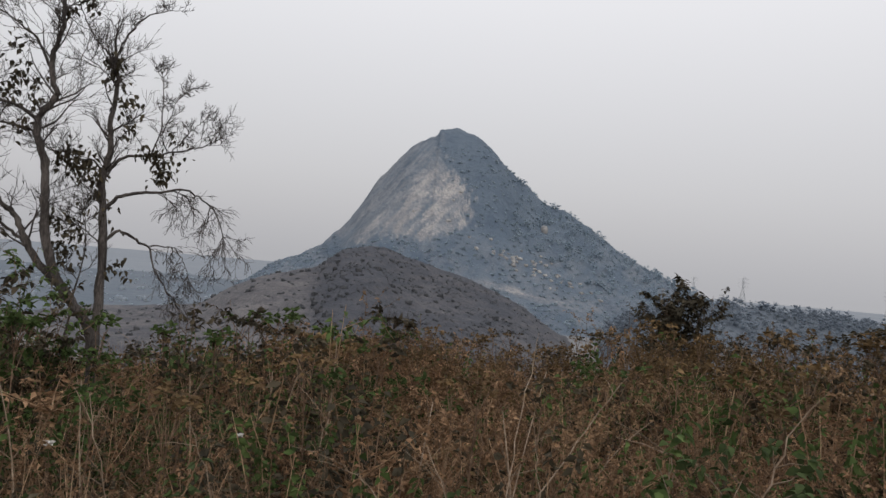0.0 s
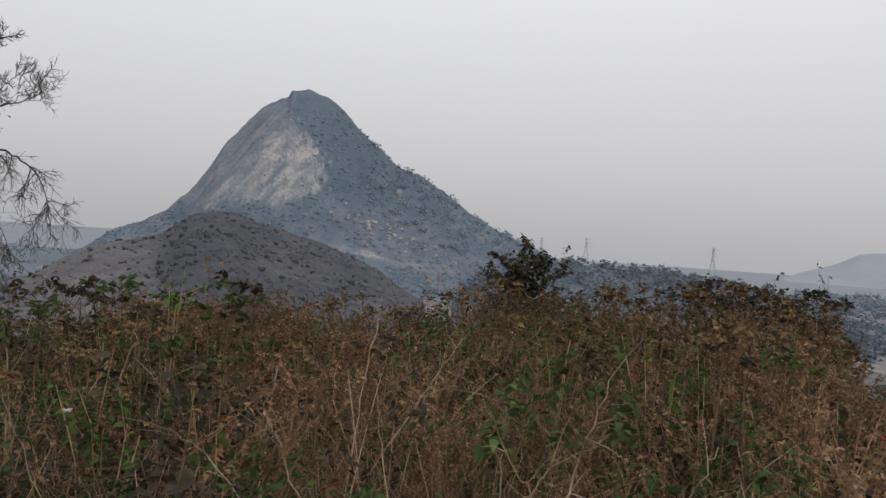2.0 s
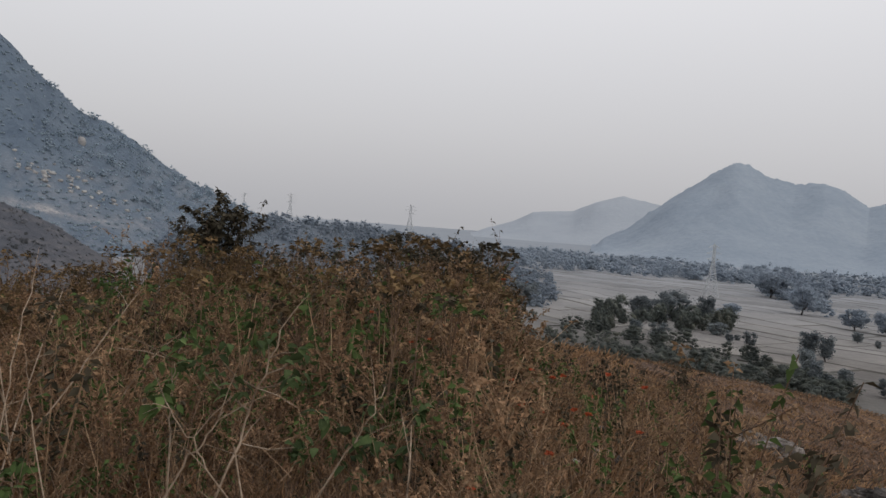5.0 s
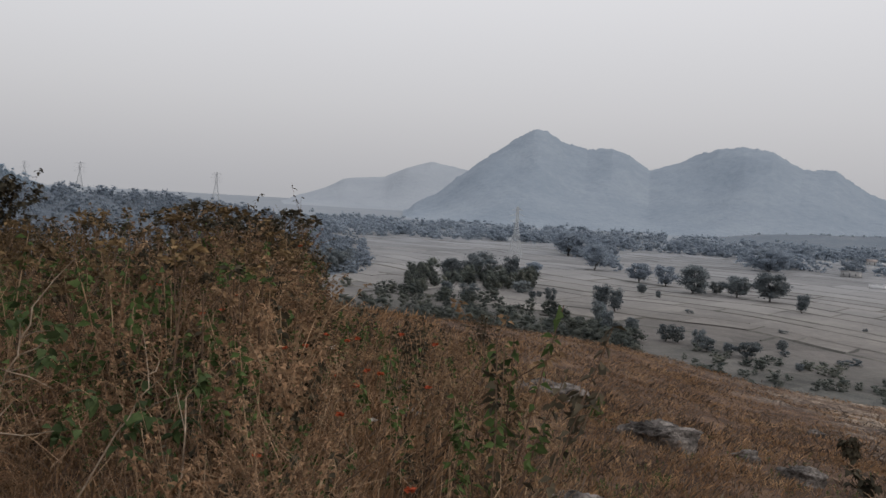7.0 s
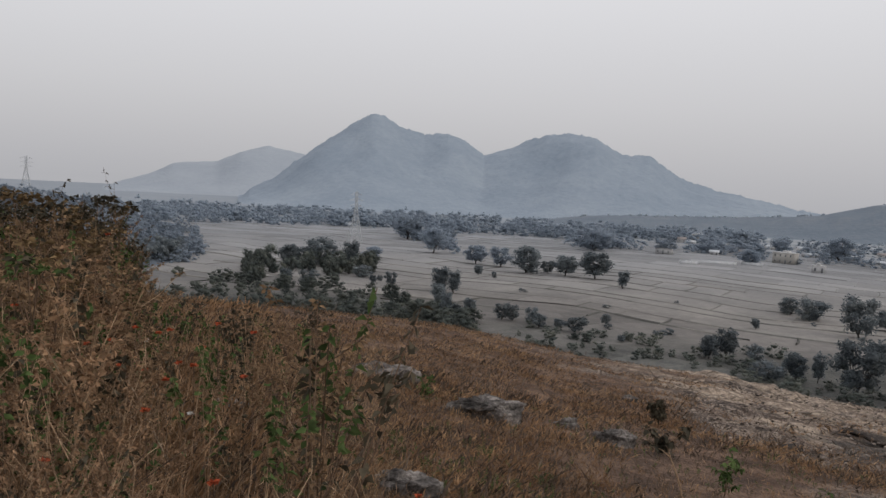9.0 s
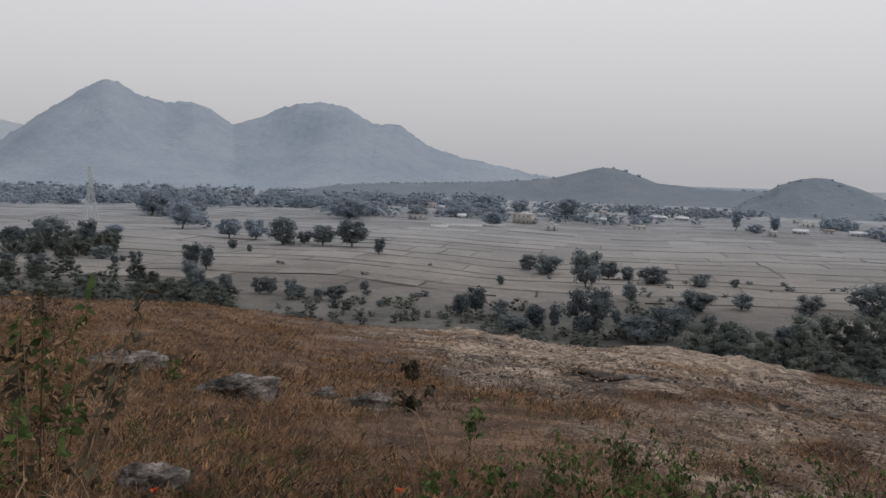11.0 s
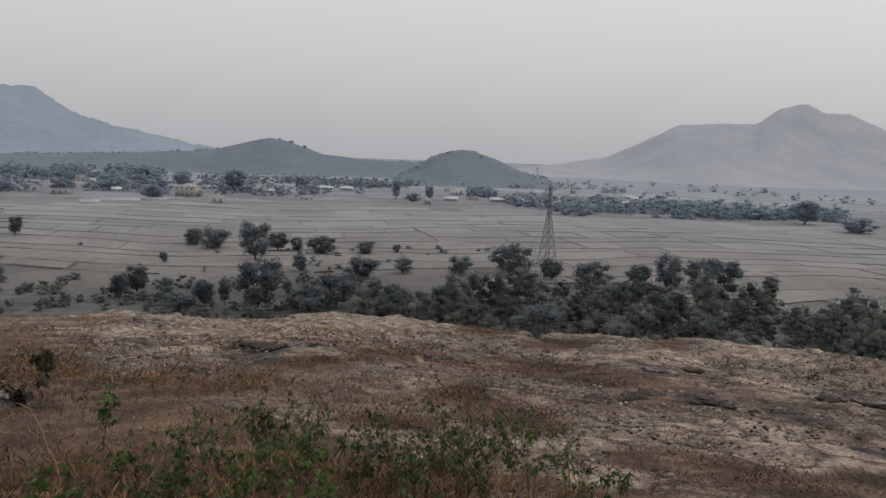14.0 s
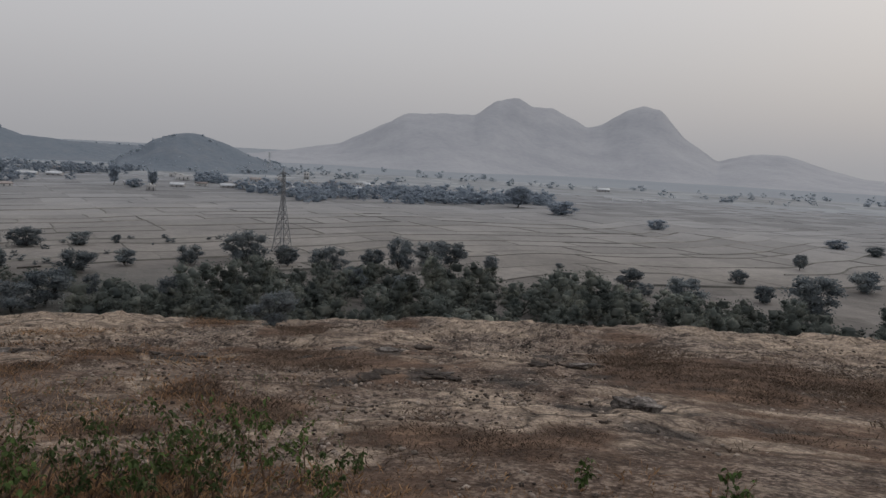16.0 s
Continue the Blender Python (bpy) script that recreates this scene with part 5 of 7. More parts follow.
boulder(63.1, -15.9, 1.15, 0.42, 1, M_BOULDER, "rounded grey boulder bedded in dry grass", 10)
boulder(55.1, -13.4, 1.25, 0.36, 2, M_BOULDER, "flat grey boulder bedded in dry grass", -8)
boulder(69.3, -15.9, 0.5, 0.22, 3, M_BOULDER, "small grey boulder in dry grass", 30)
boulder(72.9, -16.7, 0.75, 0.3, 4, M_BOULDER, "low grey boulder in dry grass", -20)
boulder(57.5, -22.0, 0.6, 0.24, 5, M_BOULDER, "low pale boulder half hidden in grass", 15)
boulder(73.7, -14.1, 0.45, 0.2, 6, M_BOULDER, "small pale boulder in dry grass", 5)
ledge(84.6, -15.6, 1.0, 7, 12)
ledge(89.2, -14.2, 2.3, 8, 4)
ledge(92.5, -14.3, 1.6, 9, -6)
boulder(86.3, -11.8, 1.5, 0.75, 10, M_BOULDER, "rounded boulder on the far edge of the slope", 0)
ledge(113.5, -15.2, 1.5, 11, 8)
ledge(118.5, -14.6, 2.2, 12, -5)
ledge(132.5, -14.9, 1.4, 13, 3)
boulder(138.5, -16.9, 0.8, 0.2, 14, M_BOULDER, "low pale granite hump on the slope", 0)
ledge(121.5, -16.0, 1.8, 15, -12)
ledge(103.5, -15.0, 1.4, 16, 2)
boulder(43.6, -14.0, 0.5, 0.2, 17, M_BOULDER, "small pale rock half hidden in weeds", 10)
boulder(44.5, -16.0, 0.5, 0.18, 18, M_BOULDER, "small pale rock half hidden in weeds", -10)


# ---- loose stones on the granite ----
def gravel(count, seed, az, size, mat, label):
    g = np.random.default_rng(seed)
    a = g.uniform(*az, count)
    rc = np.interp(a, RIM_AZ, RIM_R)
    r = 3.0 * (rc / 3.0) ** g.uniform(0, 1, count) ** 0.8
    z = land(a, r)
    x, y = polar(a, r)
    ok = (rock_cover(a, r, z) > 0.15) & (wobble(x, y, 1.5, 30) + g.normal(size=count) * 0.4 > -0.1)
    p = np.stack([x, y, z], 1)[ok]
    sc = size[0] + (size[1] - size[0]) * g.random((len(p), 1)) ** 3 * np.interp(r[ok], [3, 30], [0.7, 1.6])[:, None]
    s = Soup()
    kind = g.integers(0, 5, len(p))
    for k in range(5):
        v, f = blob(500 + k, 3, 5, 0.4)
        m = kind == k
        stamp(s, v, f, p[m], g.uniform(0, 6.28, m.sum()), sc[m] * (1.2, 0.9, 0.5))
    tagged(part("gravel", s, mat), label, "gravel", kind="stuff")


gravel(17000, 331, (74, 160), (0.006, 0.045), M_PALESTONE, "loose grey stones scattered over the granite")
gravel(9000, 332, (74, 160), (0.008, 0.04), M_BURNT, "dark crumbled stones scattered over the granite")


# ---- dry grass ----
def grass_tuft(seed, blades, spread_, width):
    """A tuft of arching blades, one high."""
    g = np.random.default_rng(seed)
    a, rr = g.uniform(0, 6.28, blades), spread_ * np.sqrt(g.uniform(0, 1, blades))
    out = np.stack([np.cos(a), np.sin(a), np.zeros(blades)], 1)
    b = out * rr[:, None] + (0, 0, -0.04)
    d = unit(out * 0.35 + (0, 0, 1) + g.normal(size=(blades, 3)) * (0.45, 0.45, 0.15)) * g.uniform(0.45, 1.05, (blades, 1))
    s = unit(np.cross(d, g.normal(size=(blades, 3)))) * width
    v = np.stack([b - s, b + s, b + d * 0.6 + s * 0.6, b + d + out * 0.15 - (0, 0, 0.08)], 1).reshape(-1, 3)
    return v, ((np.arange(blades) * 4)[:, None, None] + np.array([[0, 1, 2], [0, 2, 3]])).reshape(-1, 3)


TUFTS = [grass_tuft(200 + k, 10, 1.5, 0.011) for k in range(8)]


TINY = [grass_tuft(230 + k, 6, 1.2, 0.03) for k in range(8)]


def sow_grass(count, seed, az, el_power, high, density, name, label, mat, thick=1.0, tufts=TUFTS):
    g = np.random.default_rng(seed)
    a = g.uniform(*az, count)
    rc = np.interp(a, RIM_AZ, RIM_R)
    r = 2.4 * (rc * 1.1 / 2.4) ** (g.uniform(0, 1, count) ** el_power)
    z = land(a, r)
    ok = g.uniform(0, 1, count) < density(a, r, z)
    a, r, z = a[ok], r[ok], z[ok]
    x, y = polar(a, r)
    k = len(a)
    patchy = 1 + 0.35 * wobble(x, y, 1.3, 21)
    h = g.uniform(*high, k) * patchy
    w = h * thick * np.interp(r, [2, 6, 15, 40], [0.9, 1.0, 1.2, 1.5])
    s = Soup()
    kind = g.integers(0, len(tufts), k)
    for q, (v, f) in enumerate(tufts):
        m = kind == q
        stamp(s, v, f, np.stack([x, y, z], 1)[m], g.uniform(0, 6.28, m.sum()), np.stack([w, w, h], 1)[m], g.normal(size=(m.sum(), 2)) * 0.1)
    ob = part(name, s, mat)
    tagged(ob, label, "grass", kind="stuff")


def dense(a, r, z):
    x, y = polar(a, r)
    thin = np.clip(0.55 + 0.6 * wobble(x, y, 0.9, 31) + 0.5 * wobble(x, y, 2.4, 32), 0.05, 1)
    return (1 - rock_cover(a, r, z)) ** 1.5 * np.interp(a, [36, 42, 100, 110], [0.4, 1, 1, 0.8]) * np.where(a > 66, thin, 0.35 + 0.65 * thin)


def sparse(a, r, z):
    c = rock_cover(a, r, z)
    return np.clip(1.0 - 1.7 * c, 0.05, 1) * (1 - 0.95 * granite_layers(a, r, z)[0])


sow_grass(34000, 301, (36, 108), 0.62, (0.05, 0.13), dense, "dry_grass", "dry russet grass covering the hilltop slope", M_GRASS)
sow_grass(9500, 305, (36, 108), 0.62, (0.05, 0.2), dense, "dry_grass", "darker dead grass in the hilltop turf", M_DEADTUFT)
sow_grass(22000, 302, (74, 162), 0.7, (0.02, 0.06), sparse, "dry_grass", "sparse dead grass in cracks of the granite", M_DEADTUFT, 1.2, TINY)
sow_grass(7000, 303, (-42, 46), 0.8, (0.12, 0.3), lambda a, r, z: np.full(len(a), 0.9), "dry_grass", "dry straw grass under the tall weeds", M_GRASS, 0.6)
sow_grass(7500, 304, (74, 162), 0.9, (0.05, 0.16), lambda a, r, z: np.where(r < 6.5, 0.9, 0.0) * np.interp(a, [74, 110, 125, 162], [1, 1, 0.45, 0.3]), "dry_grass", "dry grass at the near edge of the granite", M_GRASS)
sow_grass(46000, 306, (86, 160), 0.35, (0.03, 0.10), lambda a, r, z: np.clip(turf(a, np.degrees(np.arctan2(z, r))) * 1.3 - 0.3 + 0.5 * wobble(*polar(a, r), 0.7, 41) + 0.4 * wobble(*polar(a, r), 0.25, 42), 0, 0.9), "dry_grass", "dark brown dead grass in patches on the granite", M_DEADTUFT, 1.3)


# ---- weeds ----
def weed(seed, leafy, bushy=1.0, size=1.0):
    """One tall withered weed, about one high: stalks, side twigs, drooping leaves and a leafy head."""
    g = np.random.default_rng(seed)
    stalk, leaf, head = Soup(), Soup(), Soup()

    def curve(p0, d, length, n, droop):
        pts, p, d = [np.array(p0, float)], np.array(p0, float), unit(d)
        for _ in range(n):
            d = unit(d + g.normal(size=3) * 0.10 + (0, 0, droop))
            p = p + d * length / n
            pts.append(p)
        return np.array(pts)

    main = curve((0, 0, 0), (g.normal() * 0.12, g.normal() * 0.12, 1), 0.97, 4, 0.03)
    stalk.add(*tube(main, np.linspace(0.0048, 0.002, 5), 3))
    twigs = [main]
    for k in range(int(6 * bushy)):
        i = g.integers(1, 4)
        a = g.uniform(0, 6.28)
        tw = curve(main[i], (math.cos(a), math.sin(a), g.uniform(0.5, 1.6)), g.uniform(0.16, 0.42), 2, 0.08)
        stalk.add(*tube(tw, np.linspace(0.0036, 0.0016, 3), 3))
        twigs.append(tw)
    for t in twigs:
        k = int(leafy * len(t))
        i = g.integers(1, len(t), k)
        p = t[i] + (t[i - 1] - t[i]) * g.uniform(0, 1, (k, 1))
        d = g.normal(size=(k, 3)) * (1, 1, 0.4) + (0, 0, -0.35)
        leaf.add(*leaves(p, d, g.uniform(0.024, 0.052, k) * size, g.uniform(0.012, 0.028, k) * size, 0.35, seed + k))
        k = 6
        a = g.uniform(0, 6.28, k)
        d = np.stack([np.cos(a), np.sin(a), g.uniform(-0.7, 0.3, k)], 1)
        head.add(*leaves(np.repeat(t[-1:], k, 0) + g.normal(size=(k, 3)) * 0.008, d, g.uniform(0.02, 0.045, k), g.uniform(0.01, 0.022, k), 0.35, seed + 7))
    return stalk.arrays(), leaf.arrays(), head.arrays()


WEEDS = [weed(400 + k, 4.6, 1.2) for k in range(9)]
BRUSH = [weed(450 + k, 6.5, 2.4, 0.85) for k in range(9)]


def leafy_weed(seed, size):
    """A weed with fewer, broader drooping leaves, about one high."""
    g = np.random.default_rng(seed)
    stalk, leaf = Soup(), Soup()
    for k in range(3):
        a, out = g.uniform(0, 6.28), g.uniform(0.05, 0.28)
        top = np.array([math.cos(a) * out, math.sin(a) * out, g.uniform(0.7, 1.0)])
        p = np.array([top * t + (0, 0, 0.06 * math.sin(3 * t)) for t in (0, 0.35, 0.7, 1.0)])
        stalk.add(*tube(p, [0.006, 0.005, 0.004, 0.0025], 3))
        n = 19
        t = np.clip(1.0 - np.abs(g.normal(size=n)) * 0.33, 0.25, 1.0)
        pos = np.stack([np.interp(t, [0, 0.35, 0.7, 1.0], p[:, q]) for q in range(3)], 1)
        d = g.normal(size=(n, 3)) * (1, 1, 0.3) + (0, 0, -0.45)
        ln = g.uniform(0.6, 1.1, n) * size
        leaf.add(*leaves(pos, d, ln, ln * 0.55, 0.25, seed + k))
    return stalk.arrays(), leaf.arrays()


LEAFY = [leafy_weed(430 + k, 0.07) for k in range(9)]
TOP_AZ = [-46, -29, -21, -17, -10, -3, 1, 6, 10, 15, 20, 26, 31, 35.5, 37, 38.5, 42, 48, 54]
TOP_EL = [-4.5, -5.2, -5.2, -4.6, -3.5, -4.0, -4.6, -4.2, -3.4, -2.6, -2.2, -2.1, -1.9, -1.9, -3.2, -6.2, -8.0, -8.4, -8.9]


def clearing(a, r):
    """Lowers growth before the green plant by the path, fitted to the camera's view of it."""
    return 1 - 0.55 * np.clip((a - 6) / 4, 0, 1) * np.clip((30 - a) / 4, 0, 1) * np.clip((4.4 - r) / 0.8, 0, 1) - 0.3 * np.clip((a + 7) / 3, 0, 1) * np.clip((8 - a) / 3, 0, 1) * np.clip((3.9 - r) / 0.8, 0, 1)


def thicket(count, seed, az, r, share, mats, label, name="weed_thicket", height=(0.55, 1.0), squat=1.0, kinds=None):
    """Weeds too many to count; share: part of dry, dark and green leaves."""
    g = np.random.default_rng(seed)
    a = g.uniform(*az, count)
    rr = r[0] * (r[1] / r[0]) ** g.uniform(0, 1, count) ** 0.8
    rr = np.minimum(rr, np.interp(a, RIM_AZ, RIM_R) * 1.06)
    z = land(a, rr)
    top = rr * np.tan(np.radians(np.interp(a, TOP_AZ, TOP_EL))) - z
    top = np.where(a > 52, 0.17, top)
    h = np.clip(top, 0.15, 1.75) * g.uniform(*height, count) * np.interp(rr, [2, 4, 8], [0.62, 0.78, 1.0])
    x, y = polar(a, rr)
    h = h * (0.84 + 0.26 * wobble(x, y, 0.9, seed) + 0.12 * wobble(x, y, 2.6, 9)) * 0.95
    lone = g.random(count) < 0.03
    h = np.where(lone, np.clip(top, 0.15, 1.75) * g.uniform(0.9, 1.12, count) * np.interp(rr, [2, 4, 8], [0.62, 0.78, 1.0]), h)
    h = h * clearing(a, rr) 
    p = np.stack([x, y, z - 0.02], 1)
    kind = g.integers(0, len(WEEDS), count)
    wide = np.clip(h * g.uniform(0.75, 1.15, count), 0.25, 1.15) * squat
    sc = np.stack([wide, wide, h], 1)
    turn, lean = g.uniform(0, 6.28, count), g.normal(size=(count, 2)) * 0.13
    # weeds of one tone stand in clumps
    lot = wobble(x, y, 0.8, seed + 3) + 0.5 * wobble(x, y, 0.3, seed + 4) + g.normal(size=count) * 0.35
    cut = np.quantile(lot, [share[0], share[0] + share[1]])
    tone = np.where(lot < cut[0], 0, np.where(lot < cut[1], 1, 2))
    ob = new(name, None)
    tagged(ob, label, "weeds", kind="stuff")
    stalks, foliage = Soup(), [Soup(), Soup(), Soup()]
    for k, (st, lf, hd) in enumerate(kinds or WEEDS):
        m = kind == k
        dry = m & (tone == 0)
        stamp(stalks, *st, p[dry], turn[dry], sc[dry], lean[dry])
        stamp(foliage[0], *lf, p[dry], turn[dry], sc[dry], lean[dry])
        stamp(foliage[0], *hd, p[dry], turn[dry], sc[dry], lean[dry])
        st2, lf2 = LEAFY[k]
        for t in (1, 2):
            q = m & (tone == t)
            stamp(stalks, *st2, p[q], turn[q], sc[q], lean[q])
            stamp(foliage[t], *lf2, p[q], turn[q], sc[q], lean[q])
    tagged(part("stalks", stalks, M_TWIG if seed % 2 else M_STRAW, ob), kind="stuff")
    for nm, s, mt in zip(("dry_leaves", "dark_leaves", "green_leaves"), foliage, mats):
        if s.n:
            tagged(part(nm, s, mt, ob), kind="stuff")


LEAFMATS = (M_DRYLEAF, M_DARKLEAF, M_GREENLEAF)
RUSTMATS = (M_RUST, M_DARKLEAF, M_GREENLEAF)
thicket(620, 501, (-46, -5), (2.6, 15), (0.10, 0.34, 0.56), LEAFMATS, "thicket of green and withered weeds below the tree", height=(0.4, 1.0))
thicket(640, 512, (-46, -5), (2.4, 8), (0.05, 0.40, 0.55), (M_RUST, M_DARKLEAF, M_FRESHLEAF), "dark leafy weeds crowding under the tree", height=(0.35, 0.95), squat=1.25)
thicket(620, 503, (-8, 38), (5.5, 15), (0.66, 0.16, 0.18), LEAFMATS, "tall withered brown weeds on the hilltop", height=(0.45, 1.0))
thicket(330, 515, (-6, 37), (8.0, 13.6), (0.86, 0.08, 0.06), (M_HEADLEAF, M_DARKLEAF, M_GREENLEAF), "close-grown ochre weeds along the hill's edge", height=(0.84, 1.06), kinds=BRUSH)
thicket(260, 516, (-36, -4), (6.0, 11.5), (0.22, 0.36, 0.42), RUSTMATS, "close-grown green and dark weeds by the tree", height=(0.8, 1.06), squat=1.15)
thicket(90, 517, (-16, 6), (5.0, 9.5), (0.95, 0.0, 0.05), RUSTMATS, "rusty dried weeds with seed heads", height=(0.8, 1.05), kinds=BRUSH)
thicket(420, 513, (-13, 37), (4.2, 14), (0.80, 0.05, 0.15), RUSTMATS, "fine rusty brush of dried weeds", height=(0.45, 0.98), kinds=BRUSH)
thicket(190, 514, (-30, 40), (2.3, 6), (0.72, 0.08, 0.20), RUSTMATS, "fine rusty brush close by", height=(0.35, 0.9), kinds=BRUSH)
thicket(330, 504, (-10, 40), (2.3, 6), (0.48, 0.12, 0.40), RUSTMATS, "tangled straw weeds close by", height=(0.35, 0.85))
thicket(260, 505, (29, 38), (6.5, 13), (0.45, 0.5, 0.05), LEAFMATS, "dark leafy weeds at the thicket's edge", height=(0.7, 1.03))
thicket(190, 507, (36, 52), (6, 17), (0.55, 0.2, 0.25), LEAFMATS, "low weeds among the dry grass", height=(0.35, 0.95))
thicket(90, 511, (50, 68), (3.0, 6), (0.5, 0.2, 0.3), LEAFMATS, "sparse low weeds in the turf", height=(0.5, 1.8))
thicket(1000, 509, (52, 118), (3.0, 13), (0.28, 0.24, 0.48), LEAFMATS, "small low weeds dotted over the turf", height=(0.5, 1.6))


def single_weeds(count, seed, az, r):
    g = np.random.default_rng(seed)
    protos = {}
    for k in range(count):
        a, rr = g.uniform(*az), g.uniform(*r)
        kind, tone = int(g.integers(0, len(WEEDS))), int(g.choice(3, p=(0.55, 0.15, 0.30)))
        if (kind, tone) not in protos:
            st, lf, hd = WEEDS[kind]
            fol = Soup()
            if tone:
                st, lf = LEAFY[kind]
            else:
                fol.add(*hd)
            fol.add(*lf)
            protos[kind, tone] = mesh_of("stalk", *st, M_STRAW), mesh_of("foliage", *fol.arrays(), LEAFMATS[tone])
        z = float(land(a, rr))
        top = rr * math.tan(math.radians(float(np.interp(a, TOP_AZ, TOP_EL)))) - z
        h = min(max(top, 0.15), 1.5) * g.uniform(0.55, 1.0) * float(np.interp(rr, [2, 4, 8], [0.6, 0.78, 1.0])) * float(clearing(a, rr))
        x, y = polar(a, rr)
        ob = new("weed", None)
        w = min(max(h, 0.3), 1.0)
        ob.matrix_world = pose(x, y, z - 0.02, g.uniform(-9, 9), g.uniform(-9, 9), g.uniform(0, 360)) @ Matrix.Diagonal((w, w, h, 1))
        stalk_me, fol_me = protos[kind, tone]
        for nm, me in (("foliage", fol_me), ("branching_stalk", stalk_me)):
            shoot = tagged(new(nm, me), kind="stuff")
            shoot.parent = ob
        tagged(ob, ("withered brown weed with curled dry leaves", "dark withered weed with drooping leaves", "dull green weed among withered ones")[tone], "weed", "single weeds")


single_weeds(150, 571, (-34, 38), (3.4, 8.5))
single_weeds(40, 572, (37, 49), (4.2, 10))


# ---- weeds with flat, fan-like heads along the skyline ----
def fan_weed(seed, heads, leaf):
    """A straight stalk forking near the top, each fork with a tuft of curled leaves; one high."""
    g = np.random.default_rng(seed)
    stem, fol = Soup(), Soup()
    bend = g.normal(size=2) * 0.05
    main = np.array([(bend[0] * t * t, bend[1] * t * t, t) for t in (0, 0.3, 0.6, 0.86)])
    stem.add(*tube(main, [0.007, 0.006, 0.005, 0.003], 4))
    ends = []
    for k in range(heads):
        a = 6.283 * k / heads + g.normal() * 0.5
        t = g.uniform(0.55, 0.86)
        p = np.array([bend[0] * t * t, bend[1] * t * t, t])
        out = g.uniform(0.05, 0.17)
        q = np.array([p, p + (math.cos(a) * out * 0.5, math.sin(a) * out * 0.5, (0.96 - t) * 0.45), p + (math.cos(a) * out, math.sin(a) * out, g.uniform(0.9, 1.0) - t)])
        stem.add(*tube(q, [0.0032, 0.0026, 0.0018], 3))
        ends.append(q[-1])
    for e in ends + [main[-1] + (0, 0, 0.07)]:
        n = 9
        d = g.normal(size=(n, 3)) * (1, 1, 0.35) + (0, 0, -0.05)
        ln = g.uniform(0.6, 1.1, n) * leaf
        fol.add(*leaves(np.repeat([e], n, 0) + g.normal(size=(n, 3)) * 0.012, d, ln, ln * 0.55, 0.3, seed + n))
    n = 14
    t = g.uniform(0.3, 0.85, n)
    ln = g.uniform(0.5, 1.0, n) * leaf
    fol.add(*leaves(np.stack([bend[0] * t * t, bend[1] * t * t, t], 1), g.normal(size=(n, 3)) * (1, 1, 0.3) + (0, 0, -0.5), ln, ln * 0.5, 0.3, seed + 3))
    return stem.arrays(), fol.arrays()


def fan_weeds(count, seed, az, r, lift, dark, leaf=0.048):
    g = np.random.default_rng(seed)
    kinds = [fan_weed(seed + 1 + k, 4 + k % 4, leaf) for k in range(6)]
    stems = [mesh_of("stalk", *st, M_TWIG) for st, fo in kinds]
    tops = [[mesh_of("foliage", *fo, m) for m in (M_HEADLEAF, M_DARKLEAF, M_GREENLEAF)] for st, fo in kinds]
    for k in range(count):
        a, rr = az[0] + (az[1] - az[0]) * (k + g.random()) / count, g.uniform(*r)
        z = float(land(a, rr))
        h = rr * math.tan(math.radians(float(np.interp(a, TOP_AZ, TOP_EL)) + g.uniform(*lift))) - z
        kind, tone = int(g.integers(0, 6)), int(g.choice(3, p=dark))
        x, y = polar(a, rr)
        ob = new("fan_headed_weed", None)
        ob.matrix_world = pose(x, y, z - 0.02, g.uniform(-5, 5), g.uniform(-5, 5), g.uniform(0, 360)) @ Matrix.Diagonal((h * 1.1, h * 1.1, h, 1))
        for nm, me in (("stalk", stems[kind]), ("foliage", tops[kind][tone])):
            shoot = tagged(new(nm, me), kind="stuff")
            shoot.parent = ob
        tagged(ob, ("withered brown weed with a fan-like head", "dark withered weed with a fan-like head", "dull green weed with a fan-like head")[tone], "weed", "fan-headed weeds")


fan_weeds(64, 581, (-4, 36.5), (9.5, 13.4), (-0.8, 0.9), (0.6, 0.35, 0.05), 0.05)
fan_weeds(15, 605, (26.5, 37), (9.5, 12.0), (-0.6, 1.3), (0.15, 0.8, 0.05), 0.06)
fan_weeds(46, 589, (-36, -4), (6.0, 11), (-2.6, 1.4), (0.25, 0.4, 0.35), 0.065)
fan_weeds(60, 595, (-30, 36), (4.5, 9), (-4.5, -1.2), (0.7, 0.1, 0.2))


